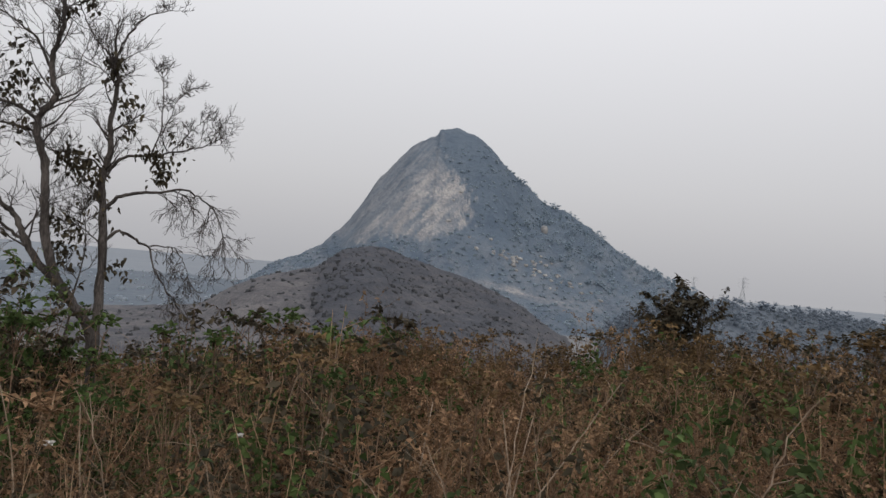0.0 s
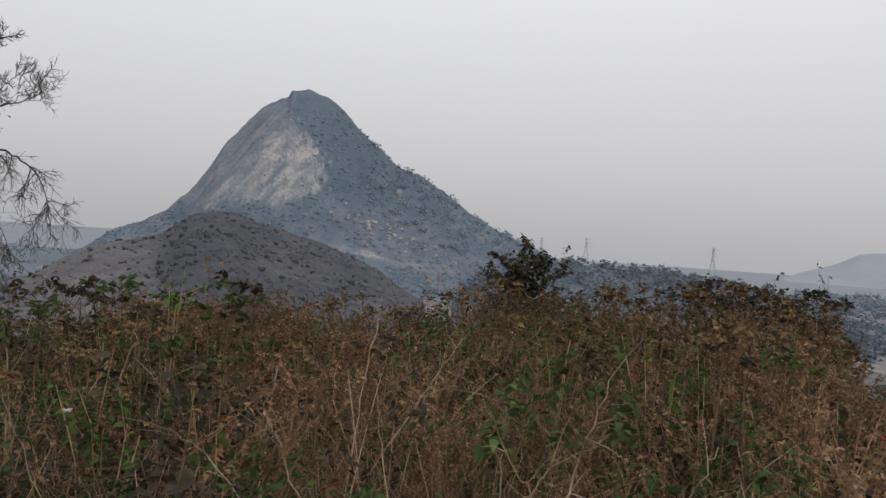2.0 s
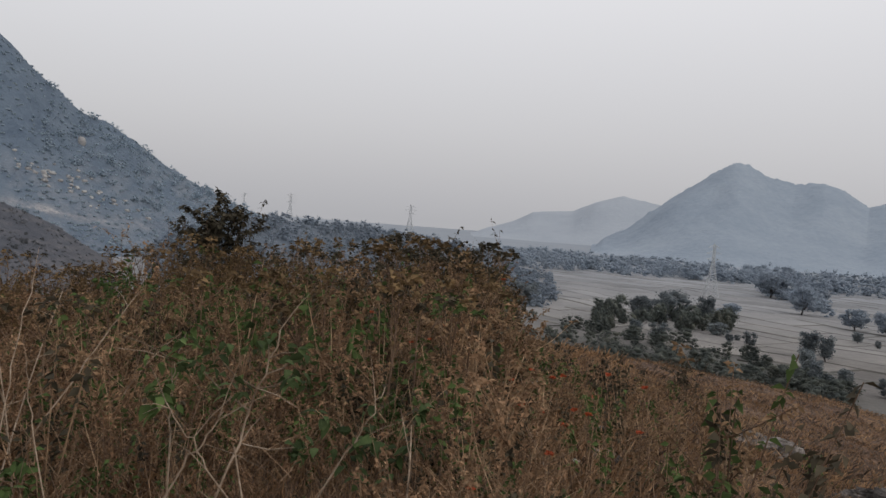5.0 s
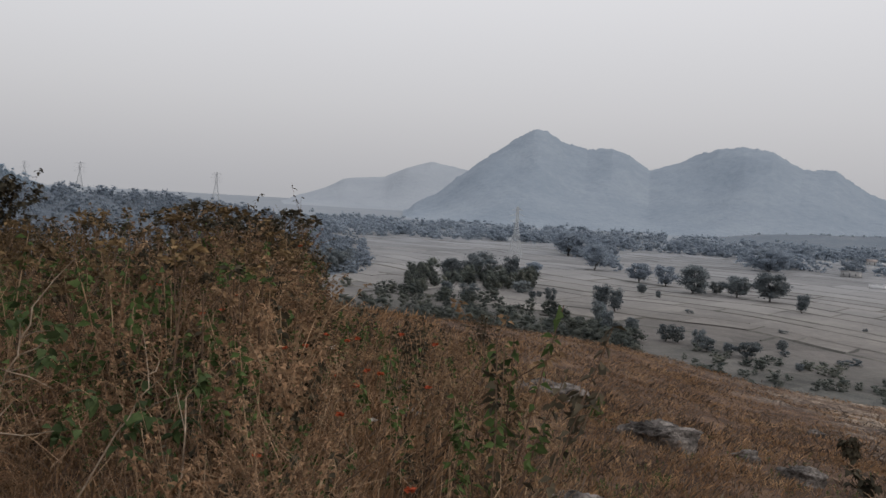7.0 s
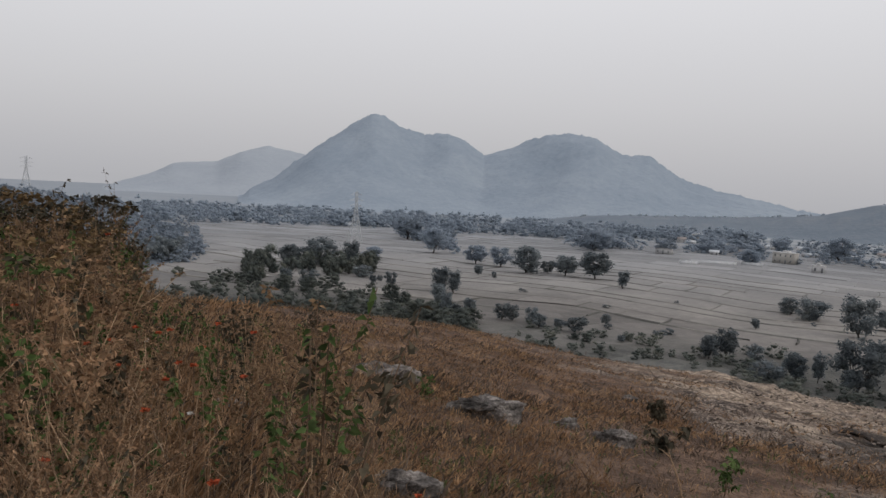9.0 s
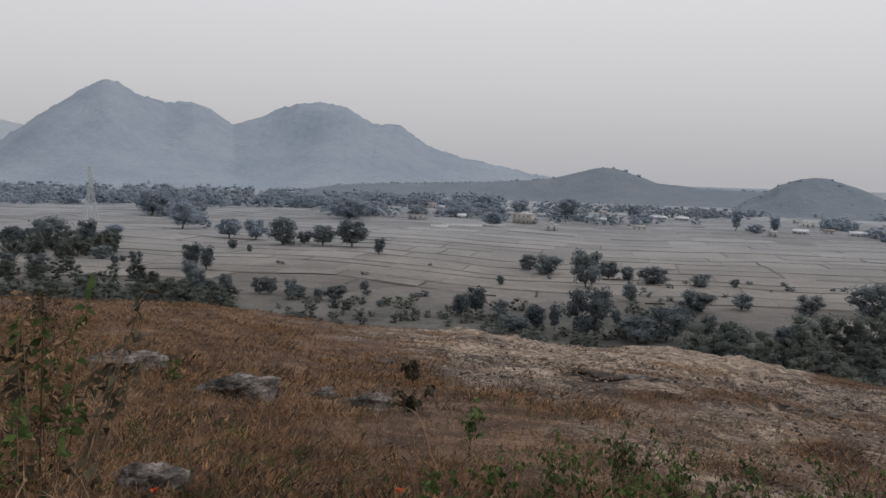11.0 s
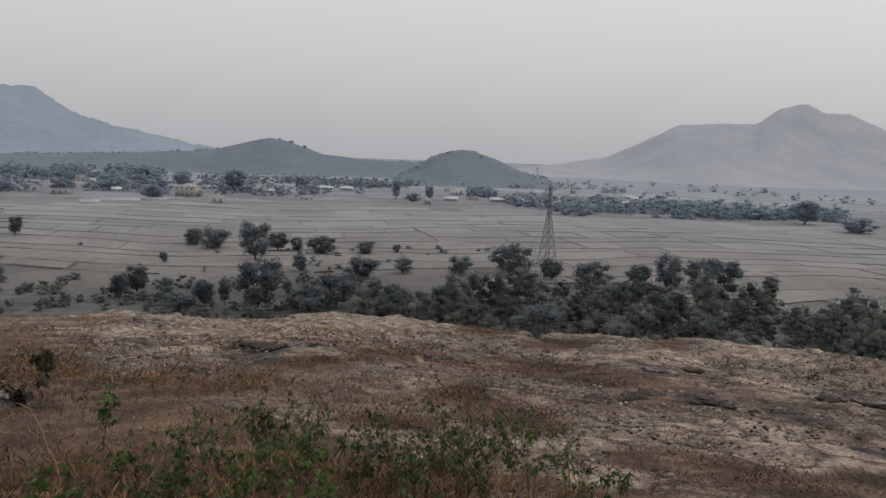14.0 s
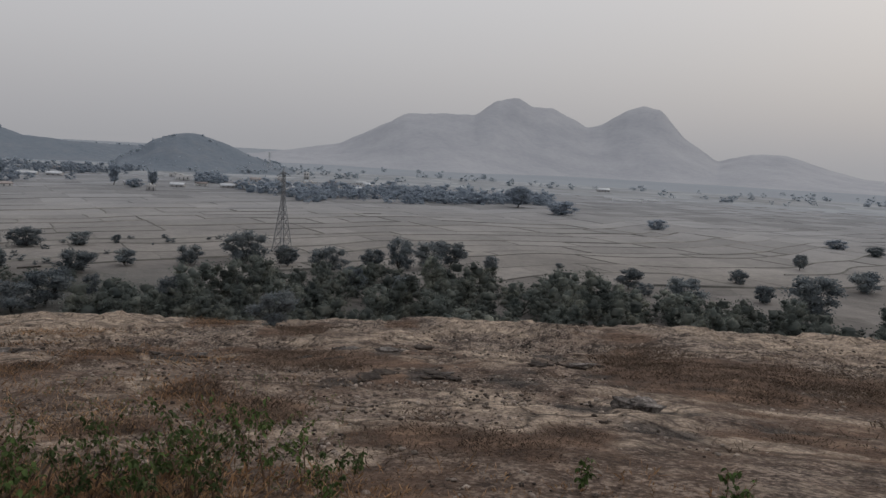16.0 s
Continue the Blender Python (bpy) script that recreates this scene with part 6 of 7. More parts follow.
# ---- tangle of fine dead stalks ----
def tangle(count, seed, az, r, length, mat, label):
    g = np.random.default_rng(seed)
    a = g.uniform(*az, count)
    rr = r[0] * (r[1] / r[0]) ** g.uniform(0, 1, count)
    z = land(a, rr)
    top = np.clip(rr * np.tan(np.radians(np.interp(a, TOP_AZ, TOP_EL))) - z, 0.15, 1.5) * np.interp(rr, [2, 4, 8], [0.6, 0.75, 0.95])
    top = np.where(a > 56, 0.12, top) * clearing(a, rr)
    x, y = polar(a, rr)
    base = np.stack([x, y, z + top * g.uniform(0, 0.55, count)], 1)
    d = unit(g.normal(size=(count, 3)) * (0.55, 0.55, 0.3) + (0, 0, 0.75))
    ln = np.minimum(g.uniform(*length, count), top * 0.8)[:, None]
    side = unit(np.cross(d, g.normal(size=(count, 3))))
    w = g.uniform(0.0012, 0.003, count)[:, None] * np.interp(rr, [2, 14], [0.8, 1.8])[:, None]
    p0, p1, p2 = base, base + d * ln * 0.5 + side * ln * 0.05, base + d * ln + side * ln * g.uniform(-0.2, 0.2, (count, 1))
    other = np.cross(d, side)
    v = np.stack([p0 - side * w, p0 + side * w, p0 + other * w, p1 - side * w * 0.8, p1 + side * w * 0.8, p1 + other * w * 0.8, p2], 1)
    f = np.array([[0, 1, 4], [0, 4, 3], [1, 2, 5], [1, 5, 4], [2, 0, 3], [2, 3, 5], [3, 4, 6], [4, 5, 6], [5, 3, 6]])
    ob = part("dead_stalks", (v.reshape(-1, 3), ((np.arange(count) * 7)[:, None, None] + f).reshape(-1, 3)), mat)
    tagged(ob, label, "stalks", kind="stuff")


tangle(4300, 541, (-44, 40), (2.3, 14), (0.15, 0.55), M_STRAW, "tangle of fine pale dead stalks among the weeds")
tangle(6000, 542, (-44, 40), (2.3, 14), (0.1, 0.45), M_TWIG, "tangle of fine brown twigs among the weeds")
tangle(3500, 544, (52, 112), (3.0, 12), (0.08, 0.2), M_STRAW, "fine pale dead stalks lying in the turf")
tangle(2500, 543, (36, 58), (3.0, 15), (0.08, 0.3), M_STRAW, "fine pale dead stalks in the grass")


# ---- the bare tree ----
def bare_tree():
    """Two crooked trunks from one foot, thin spreading limbs, long fine twigs and a few clusters of last leaves."""
    g = np.random.default_rng(71)
    D = 9.0
    x0, y0 = polar(-24.6, D)
    z0 = float(land(-24.6, D))
    ob = new("bare_tree", None)
    ob.matrix_world = pose(x0, y0, z0)
    wood, twigs = Soup(), Soup()
    side_on = np.array([math.cos(math.radians(-24.6)), -math.sin(math.radians(-24.6)), 0.0])

    def place(az, el, deeper=0.0):
        x, y = polar(az, D + deeper)
        return np.array([x - x0, y - y0, (D + deeper) * math.tan(math.radians(el)) - z0])

    def grow(p, d, length, radius, depth, pull):
        n = 5 if depth > 0 else 4
        pts, d = [p], unit(d)
        for k in range(n):
            d = unit(d + g.normal(size=3) * 0.17 + (0, 0, pull))
            pts.append(pts[-1] + d * length / n)
        rad = np.linspace(radius, max(radius * 0.4, 0.0016), n + 1)
        (wood if radius > 0.011 else twigs).add(*tube(pts, rad, 5 if radius > 0.011 else 3))
        if depth > 0:
            for k in range(int(g.integers(4, 7))):
                i = int(g.integers(1, n + 1))
                side = unit(np.cross(d, g.normal(size=3)))
                grow(pts[i], d * 0.9 + side * g.uniform(0.5, 1.0), length * g.uniform(0.45, 0.75), max(rad[i] * g.uniform(0.5, 0.7), 0.0026), depth - 1, pull)

    def limb(stations, r0, r1, sub, reach, pull=0.06, start=0.25, depth=2, deep=0.0):
        p = np.array([place(a, e, deep * k / max(len(stations) - 1, 1)) for k, (a, e) in enumerate(stations)])
        t = np.linspace(0, len(p) - 1, (len(p) - 1) * 5 + 1)
        q = np.stack([np.interp(t, np.arange(len(p)), p[:, k]) for k in range(3)], 1)
        for _ in range(2):
            q[1:-1] = (q[:-2] + 2 * q[1:-1] + q[2:]) / 4
        q[1:-1] += g.normal(size=(len(q) - 2, 3)) * 0.006
        rad = r0 + (r1 - r0) * np.linspace(0, 1, len(q)) ** 0.8
        wood.add(*tube(q, rad * (1 + 0.06 * g.normal(size=len(q))), 9))
        for k in range(int(sub * 1.3)):
            i = min(max(int(len(q) * (start + (1 - start) * (k + g.random()) / sub)), 1), len(q) - 1)
            d = unit(q[i] - q[i - 1])
            out = unit(side_on * g.normal() + np.cross(d, g.normal(size=3)) * 0.7 + (0, 0, 0.35 * np.sign(pull)))
            grow(q[i], d * 0.6 + out, reach * g.uniform(0.55, 1.1), min(max(rad[i] * 0.4, 0.005), 0.012), depth, pull)
        grow(q[-1], q[-1] - q[-3], reach * 0.9, r1, depth, pull)

    limb([(-24.57, -9.5), (-24.57, -6.0), (-24.54, -2.97), (-24.63, 0.42), (-24.85, 2.89), (-25.08, 4.45), (-24.66, 6.54), (-24.89, 7.85), (-24.63, 10.79), (-24.94, 11.84)], 0.060, 0.020, 13, 0.42, start=0.45)
    limb([(-24.7, -6.8), (-24.83, -5.45), (-25.98, -3.95), (-27.11, -2.47), (-28.16, 0.53), (-28.29, 3.15), (-28.46, 5.1), (-29.14, 6.85), (-29.02, 8.05), (-28.05, 9.2), (-28.56, 10.5), (-28.6, 11.99), (-28.16, 13.56), (-28.22, 15.22), (-27.9, 17.0)], 0.062, 0.016, 18, 0.46, start=0.4, deep=-0.3)
    limb([(-24.94, 11.84), (-24.73, 12.97), (-24.11, 14.18), (-23.45, 15.18), (-22.0, 15.85)], 0.017, 0.005, 6, 0.2)
    limb([(-25.0, 11.9), (-25.6, 12.7), (-26.4, 13.4), (-27.18, 14.83)], 0.014, 0.005, 6, 0.34)
    limb([(-24.7, 10.5), (-25.64, 11.49), (-26.92, 12.11)], 0.010, 0.004, 5, 0.36)
    limb([(-29.08, 7.61), (-30.09, 8.29), (-31.24, 8.51), (-33.0, 9.6)], 0.022, 0.010, 8, 0.45, deep=-0.3)
    limb([(-29.14, 6.85), (-29.98, 7.03), (-31.13, 7.26), (-33.0, 6.6)], 0.016, 0.008, 7, 0.45)
    limb([(-28.6, 10.92), (-29.54, 12.63), (-30.74, 13.3), (-32.2, 14.2)], 0.016, 0.006, 8, 0.42)
    limb([(-26.9, -2.7), (-28.27, -1.46), (-29.19, 0.21), (-29.68, 1.46), (-30.68, 2.21), (-33.0, 3.6)], 0.045, 0.022, 9, 0.5, deep=0.3)
    limb([(-29.05, -0.21), (-29.97, 0.57), (-30.57, 0.94), (-32.5, 1.6)], 0.020, 0.010, 4, 0.4)
    limb([(-24.71, 2.46), (-24.06, 3.33), (-22.83, 3.77), (-21.33, 3.99), (-19.82, 4.35), (-18.65, 3.83), (-17.66, 2.98), (-17.06, 1.37)], 0.024, 0.004, 14, 0.36, pull=-0.07, start=0.35)
    limb([(-24.53, 0.43), (-23.77, 1.23), (-22.54, 0.62), (-21.7, 0.12), (-21.42, -1.13), (-20.66, -2.24), (-20.27, -2.91)], 0.020, 0.005, 6, 0.28, pull=-0.10, start=0.5)
    limb([(-21.72, 0.28), (-20.57, 0.34), (-19.62, -0.28), (-19.15, -1.5)], 0.009, 0.003, 7, 0.22, pull=-0.10)
    limb([(-24.83, 4.93), (-23.89, 6.08), (-22.2, 6.31), (-20.48, 6.77), (-18.97, 7.32), (-17.9, 8.0)], 0.020, 0.004, 13, 0.32, pull=0.03, start=0.3, deep=0.3)
    limb([(-22.2, 6.38), (-21.69, 7.87), (-21.72, 10.15), (-21.97, 11.8)], 0.010, 0.004, 7, 0.17, deep=0.2)
    limb([(-21.6, 7.9), (-20.9, 10.05), (-20.27, 11.0)], 0.007, 0.003, 7, 0.15)
    limb([(-20.92, 6.71), (-19.94, 8.12), (-19.18, 9.0)], 0.007, 0.003, 6, 0.16)
    limb([(-24.58, 4.51), (-25.72, 5.71), (-26.81, 5.34), (-28.0, 5.81)], 0.014, 0.005, 8, 0.34, pull=0.0)
    limb([(-24.59, -0.03), (-25.93, 1.2), (-26.95, 1.32)], 0.009, 0.004, 6, 0.36)
    limb([(-26.4, -6.0), (-26.0, -3.0), (-25.6, 0.0), (-25.9, 2.2)], 0.012, 0.004, 8, 0.32)
    part("trunk", wood, M_BARK, ob, "crooked grey trunks and limbs", True)
    tagged(part("twig_spray", twigs, M_BARK, ob, "bare fine twigs"), kind="stuff")
    # last leaves: bearing, height angle, spread in metres, number
    for az, el, wide, count in ((-28.9, 15.4, 0.10, 16), (-28.0, 14.8, 0.10, 18), (-26.9, 15.5, 0.12, 22), (-25.0, 12.0, 0.10, 34), (-24.8, 11.0, 0.10, 24), (-24.0, 9.9, 0.12, 18), (-30.2, 10.2, 0.14, 30), (-31.0, 9.2, 0.14, 26), (-29.3, 9.9, 0.10, 10),
                                (-27.0, 5.6, 0.17, 60), (-26.1, 5.1, 0.16, 50), (-25.6, 4.5, 0.10, 20), (-21.8, 6.2, 0.12, 30), (-21.4, 5.1, 0.11, 34), (-22.5, 6.5, 0.10, 14), (-23.9, 9.2, 0.14, 14), (-23.4, 7.9, 0.14, 14), (-27.5, 1.5, 0.16, 22), (-26.4, 0.8, 0.18, 30),
                                (-27.2, -0.3, 0.16, 22), (-25.2, 3.3, 0.10, 12), (-20.6, 7.7, 0.12, 10), (-26.5, -0.9, 0.16, 18), (-23.8, -1.6, 0.16, 18), (-30.0, 7.1, 0.16, 20), (-29.2, 8.9, 0.14, 14), (-25.0, 2.2, 0.2, 16), (-21.0, 5.8, 0.16, 16), (-30.5, 12.2, 0.18, 18)):
        c = place(az, el)
        count = int(count * 1.6)
        s = Soup()
        s.add(*broad_leaves(c + g.normal(size=(count, 3)) * wide * 0.48, g.normal(size=(count, 3)) * (1, 1, 0.5) + (0, 0, -0.8), g.uniform(0.05, 0.09, count), g.uniform(0.03, 0.05, count), 0.3, count))
        tagged(part("foliage", s, M_DARKLEAF, ob, "last dark curled leaves"), "last dark curled leaves", kind="stuff")
    tagged(ob, "nearly leafless crooked grey tree rising from weeds", "tree")


bare_tree()


# ---- single plants ----
def plant(name, az, r, high, wide, stems, leaf_len, per, mat, seed, label, group="", twig=M_TWIG, lean=0.25, droop=-0.3, radius=0.006, turn=None, bare=0.0, el=None):
    """A leafy plant of several stems with separate twigs and leaves."""
    g = np.random.default_rng(seed)
    if el is not None:
        r = on_land(az, el)
    x, y = polar(az, r)
    ob = new(name, None)
    ob.matrix_world = pose(x, y, float(land(az, r)) - 0.02)
    for s_ in range(stems):
        wood, fol = Soup(), Soup()
        a = 2 * math.pi * s_ / stems + g.normal() * 0.4 if turn is None else math.radians(turn)
        d = np.array([math.cos(a) * lean, math.sin(a) * lean, 1.0])
        length = high * g.uniform(0.7, 1.05) if s_ else high * 1.02
        n = 8
        p = [np.array([g.normal() * 0.02, g.normal() * 0.02, 0.0])]
        for k in range(n):
            d = unit(d + g.normal(size=3) * 0.10)
            p.append(p[-1] + d * length / n)
        p = np.array(p)
        p[:, :2] *= wide / max(high, 0.1) if turn is None else 1.0
        wood.add(*tube(p, np.linspace(radius, radius * 0.35, n + 1), 5))
        axes = [p[int(n * bare):]]
        for k in range(5):
            i = int(g.integers(max(2, int(n * bare)), n))
            b = g.uniform(0, 6.28)
            q = [p[i]]
            dd = unit((math.cos(b), math.sin(b), 0.8))
            for _ in range(3):
                dd = unit(dd + g.normal(size=3) * 0.15)
                q.append(q[-1] + dd * high * 0.09)
            wood.add(*tube(q, np.linspace(radius * 0.5, radius * 0.2, 4), 3))
            axes.append(np.array(q))
        for t in axes:
            k = int(per * 1.7 * g.uniform(0.7, 1.3))
            i = np.clip(len(t) - 1 - np.abs(g.normal(size=k) * len(t) * 0.4).astype(int), 1, len(t) - 1)
            pos = t[i] + (t[i - 1] - t[i]) * g.uniform(0, 1, (k, 1))
            dd = g.normal(size=(k, 3)) * (1, 1, 0.35) + (0, 0, droop)
            ln = g.uniform(0.5, 1.0, k) * leaf_len * 0.78
            fol.add(*broad_leaves(pos, dd, ln, ln * g.uniform(0.45, 0.62, k), 0.3, seed + k + s_))
        part("foliage", fol, mat, part("stem", wood, twig, ob))
    return tagged(ob, label, "plant", group)


# the dark shrub and saplings standing over the weeds
plant("shrub", 15.9, 13.4, 2.2, 1.15, 13, 0.16, 34, M_DARKLEAF, 601, "dark green bushy shrub standing above brown weeds", droop=0.1)
plant("sapling", 13.0, 13.2, 2.0, 0.5, 2, 0.14, 11, M_DARKLEAF, 602, "thin dark sapling above brown weeds", "saplings over the weeds")
plant("sapling", 18.0, 13.3, 2.0, 0.4, 2, 0.13, 10, M_DARKLEAF, 603, "thin dark sapling above brown weeds", "saplings over the weeds")
plant("sapling", 9.8, 13.0, 1.75, 0.4, 2, 0.09, 6, M_DRYLEAF, 604, "thin withered sapling above brown weeds", "saplings over the weeds")
plant("sapling", -9.6, 6.0, 1.5, 0.45, 3, 0.11, 7, M_GREENLEAF, 605, "dark-topped weed with a pale straight stalk", "saplings over the weeds", M_STRAW, bare=0.4)
plant("sapling", -19.0, 8.0, 1.38, 0.3, 2, 0.12, 6, M_DARKLEAF, 606, "dark drooping weed head on a thin stalk", "saplings over the weeds", bare=0.5)
plant("sapling", -16.6, 8.5, 1.5, 0.35, 2, 0.12, 7, M_DARKLEAF, 607, "dark drooping weed head on a thin stalk", "saplings over the weeds", bare=0.5)
plant("sapling", -13.5, 8.0, 1.35, 0.35, 2, 0.10, 6, M_DARKLEAF, 608, "dark drooping weed head on a thin stalk", "saplings over the weeds", bare=0.5)
plant("sapling", -7.0, 8.2, 1.6, 0.4, 2, 0.08, 6, M_DRYLEAF, 609, "withered branched weed above the thicket", "saplings over the weeds", bare=0.4)
plant("sapling", -2.7, 9.5, 1.4, 0.5, 3, 0.09, 7, M_GREENLEAF, 610, "dull green weed above the thicket", "saplings over the weeds", bare=0.3)
for k, (az, hh) in enumerate([(28.5, 1.5), (30.8, 1.75), (32.3, 1.7), (33.8, 1.7), (35.9, 1.85), (36.6, 1.35), (22.8, 1.55), (25.5, 1.45)]):
    plant("sapling", az, 10.6 + 0.3 * (k % 3), hh, 0.4, 2, 0.085, 7, M_DARKLEAF, 620 + k, "dark-leaved weed sapling at the thicket's edge", "edge saplings", bare=0.3)


for k, (az, r, hh) in enumerate([(-30.5, 6.8, 1.75), (-28.6, 7.2, 1.5), (-26.8, 7.6, 1.3), (-33.0, 6.4, 1.9)]):
    plant("shrub", az, r, hh, 1.2, 8, 0.10, 14, M_DARKLEAF if k % 2 else M_GREENLEAF, 650 + k, "dark leafy bush under the bare tree", "bushes under the tree")


def bare_bush():
    g = np.random.default_rng(91)
    x, y = polar(-3.7, 13.6)
    s = Soup()
    ob = new("bare_bush", None)
    ob.matrix_world = pose(x, y, float(land(-3.7, 13.6)))

    def grow(p, d, length, radius, depth):
        pts = [p]
        d = unit(d)
        for _ in range(4):
            d = unit(d + g.normal(size=3) * 0.1 + (0, 0, 0.06))
            pts.append(pts[-1] + d * length / 4)
        s.add(*tube(pts, np.linspace(radius, radius * 0.6, 5), 4))
        if depth:
            for k in range(5):
                a = g.uniform(0, 6.28)
                grow(pts[int(g.integers(1, 5))], d + 0.7 * np.array([math.cos(a), math.sin(a), 0.2]), length * 0.62, radius * 0.55, depth - 1)

    grow(np.zeros(3), (0.05, 0, 1), 0.75, 0.022, 3)
    part("branch_fan", s, M_BARK, ob)
    tagged(ob, "leafless fan-shaped bush standing in weeds", "bush")


bare_bush()

# the green plant beside the path, and the straw stalks round it
SPOT = (0.17, -0.04, 0.04)


def sighted(az, el, d):
    a = math.radians(az)
    return np.array([SPOT[0] + math.sin(a) * d, SPOT[1] + math.cos(a) * d, SPOT[2] + d * math.tan(math.radians(el))])


def pale_plant(stations, clusters, seed, label, mat=M_FRESHLEAF, radius=0.006, leaf_len=0.064, twigs=4, name="weed_plant", category="plant", group="near green weeds"):
    """A pale woody stalk through stations (bearing, height angle, distance), side twigs, and leaf clusters at the ends of some."""
    g = np.random.default_rng(seed)
    p = [sighted(*q) for q in stations]
    d = p[0] - p[1]
    d = d / max(-d[2], 0.05)
    foot = p[0].copy()
    while foot[2] > float(land(*bearing(foot[0], foot[1]))):
        foot = foot + d * 0.02
    p = np.array([foot] + p)
    origin = p[0].copy()
    p = p - origin
    t = np.linspace(0, len(p) - 1, (len(p) - 1) * 4 + 1)
    q = np.stack([np.interp(t, np.arange(len(p)), p[:, k]) for k in range(3)], 1)
    q[1:-1] += g.normal(size=(len(q) - 2, 3)) * 0.006
    wood = Soup()
    wood.add(*tube(q, np.linspace(radius, radius * 0.45, len(q)), 6))
    for k in range(twigs):
        i = int(g.integers(len(q) // 3, len(q)))
        d = unit(unit(q[i] - q[i - 1]) * 0.7 + g.normal(size=3) * (0.8, 0.4, 0.4))
        ln = g.uniform(0.08, 0.24)
        wood.add(*tube([q[i], q[i] + d * ln * 0.5 + (0, 0, 0.01), q[i] + d * ln], [radius * 0.45, radius * 0.35, radius * 0.15], 4))
    ob = new(name, None)
    ob.matrix_world = pose(*origin)
    fol = []
    for c in clusters:
        e = sighted(*c) - origin
        i = int(np.argmin(np.linalg.norm(q - e + (0, 0, 0.08), axis=1)))
        wood.add(*tube([q[i], (q[i] + e) / 2 + (0, 0, -0.015), e], [radius * 0.5, radius * 0.4, radius * 0.25], 4))
        s = Soup()
        n = 15
        a = g.uniform(0, 6.28, n)
        dd = np.stack([np.cos(a), np.sin(a), g.uniform(-1.0, 0.25, n)], 1)
        ln = g.uniform(0.55, 1.0, n) * leaf_len
        s.add(*broad_leaves(np.repeat([e], n, 0) + g.normal(size=(n, 3)) * 0.025, dd, ln, ln * 0.6, 0.3, seed + n))
        fol.append(s)
    stem = part("stem", wood, M_PALE, ob, "pale woody stem")
    for s in fol:
        tagged(part("foliage", s, mat, stem), kind="stuff")
    return tagged(ob, label, category, group)


pale_plant([(20.1, -18.6, 2.7), (21.8, -13.35, 2.75), (23.1, -8.9, 2.8)], [(17.3, -11.5, 2.75), (24.6, -10.6, 2.8), (20.1, -13.5, 2.7), (22.3, -9.6, 2.85), (25.0, -17.2, 2.7), (24.2, -12.2, 2.7), (18.7, -11.0, 2.8)], 640, "green-leaved weed with a pale leaning stalk")
pale_plant([(15.8, -16.6, 2.9), (15.75, -14.0, 2.9), (15.7, -11.3, 2.9)], [(15.6, -11.0, 2.9), (15.4, -12.7, 2.9), (16.4, -9.3, 3.0), (15.0, -14.0, 2.85)], 641, "green-leaved weed with a pale upright stalk", M_GREENLEAF, 0.0045, 0.072)
for k, q in enumerate([[(9.1, -12.1, 4.0), (11, -9.0, 4.1), (12.9, -6.3, 4.2)], [(1.0, -19.1, 2.6), (-0.7, -15.6, 2.65), (-2.1, -12.5, 2.7)], [(18.8, -18.7, 2.5), (17.0, -16.4, 2.5), (15.6, -14.2, 2.5)], [(4.7, -15.0, 3.8), (5.2, -10.5, 4.0), (6.0, -5.7, 4.2)],
                       [(-9.2, -13.6, 4.2), (-9.2, -12.0, 4.2), (-9.3, -10.4, 4.2)], [(-11.4, -9.0, 5.0), (-11.1, -7.5, 5.0), (-10.9, -6.0, 5.0)], [(17.2, -18.5, 2.6), (18.5, -16.5, 2.6), (19.6, -14.8, 2.6)], [(-16.5, -17.5, 3.2), (-18.0, -14.0, 3.2), (-19.0, -11.0, 3.2)],
                       [(-4.5, -17.3, 2.9), (-6.0, -15.5, 2.9), (-8.0, -14.2, 2.9)], [(28.5, -17.5, 3.0), (30.0, -15.0, 3.0), (31.0, -12.6, 3.1)], [(7.2, -17.0, 3.0), (6.6, -14.0, 3.1), (6.2, -11.5, 3.2)], [(-24.0, -16.0, 3.4), (-25.0, -12.6, 3.4), (-25.4, -9.8, 3.5)]]):
    pale_plant(q, [], 820 + k, "bare pale dead stalk leaning among weeds", radius=(0.0045, 0.0032, 0.0038)[k % 3], twigs=3 + k % 3, name="dead_stalk", category="stalk", group="dead stalks")
plant("weed_plant", 16.5, 2.5, 0.5, 0.5, 5, 0.085, 9, M_FRESHLEAF, 642, "low fresh green weed among straw", "near green weeds")
plant("weed_plant", 13.5, 2.6, 0.42, 0.45, 5, 0.08, 8, M_GREENLEAF, 643, "low fresh green weed among straw", "near green weeds")
plant("weed_plant", 25.4, 3.3, 0.85, 0.4, 2, 0.10, 7, M_FRESHLEAF, 644, "green-leaved weed with a pale stalk", "near green weeds", M_STRAW, bare=0.45)
plant("weed_plant", 38.5, 6.4, 0.75, 0.35, 2, 0.09, 9, M_GREENLEAF, 645, "green weed with a white flower head", "near green weeds", bare=0.2)
plant("weed_plant", -27.5, 3.4, 0.62, 0.5, 5, 0.085, 9, M_FRESHLEAF, 646, "fresh green weed in the thicket", "near green weeds")
plant("weed_plant", -22.0, 3.2, 0.6, 0.5, 4, 0.085, 8, M_GREENLEAF, 647, "fresh green weed in the thicket", "near green weeds")
plant("weed_plant", 2.5, 3.6, 0.62, 0.35, 3, 0.09, 7, M_GREENLEAF, 648, "dull green weed among straw", "near green weeds", bare=0.2)
plant("weed_plant", 13.0, 5.0, 0.7, 0.4, 3, 0.09, 7, M_GREENLEAF, 649, "dull green weed among straw", "near green weeds", bare=0.3)
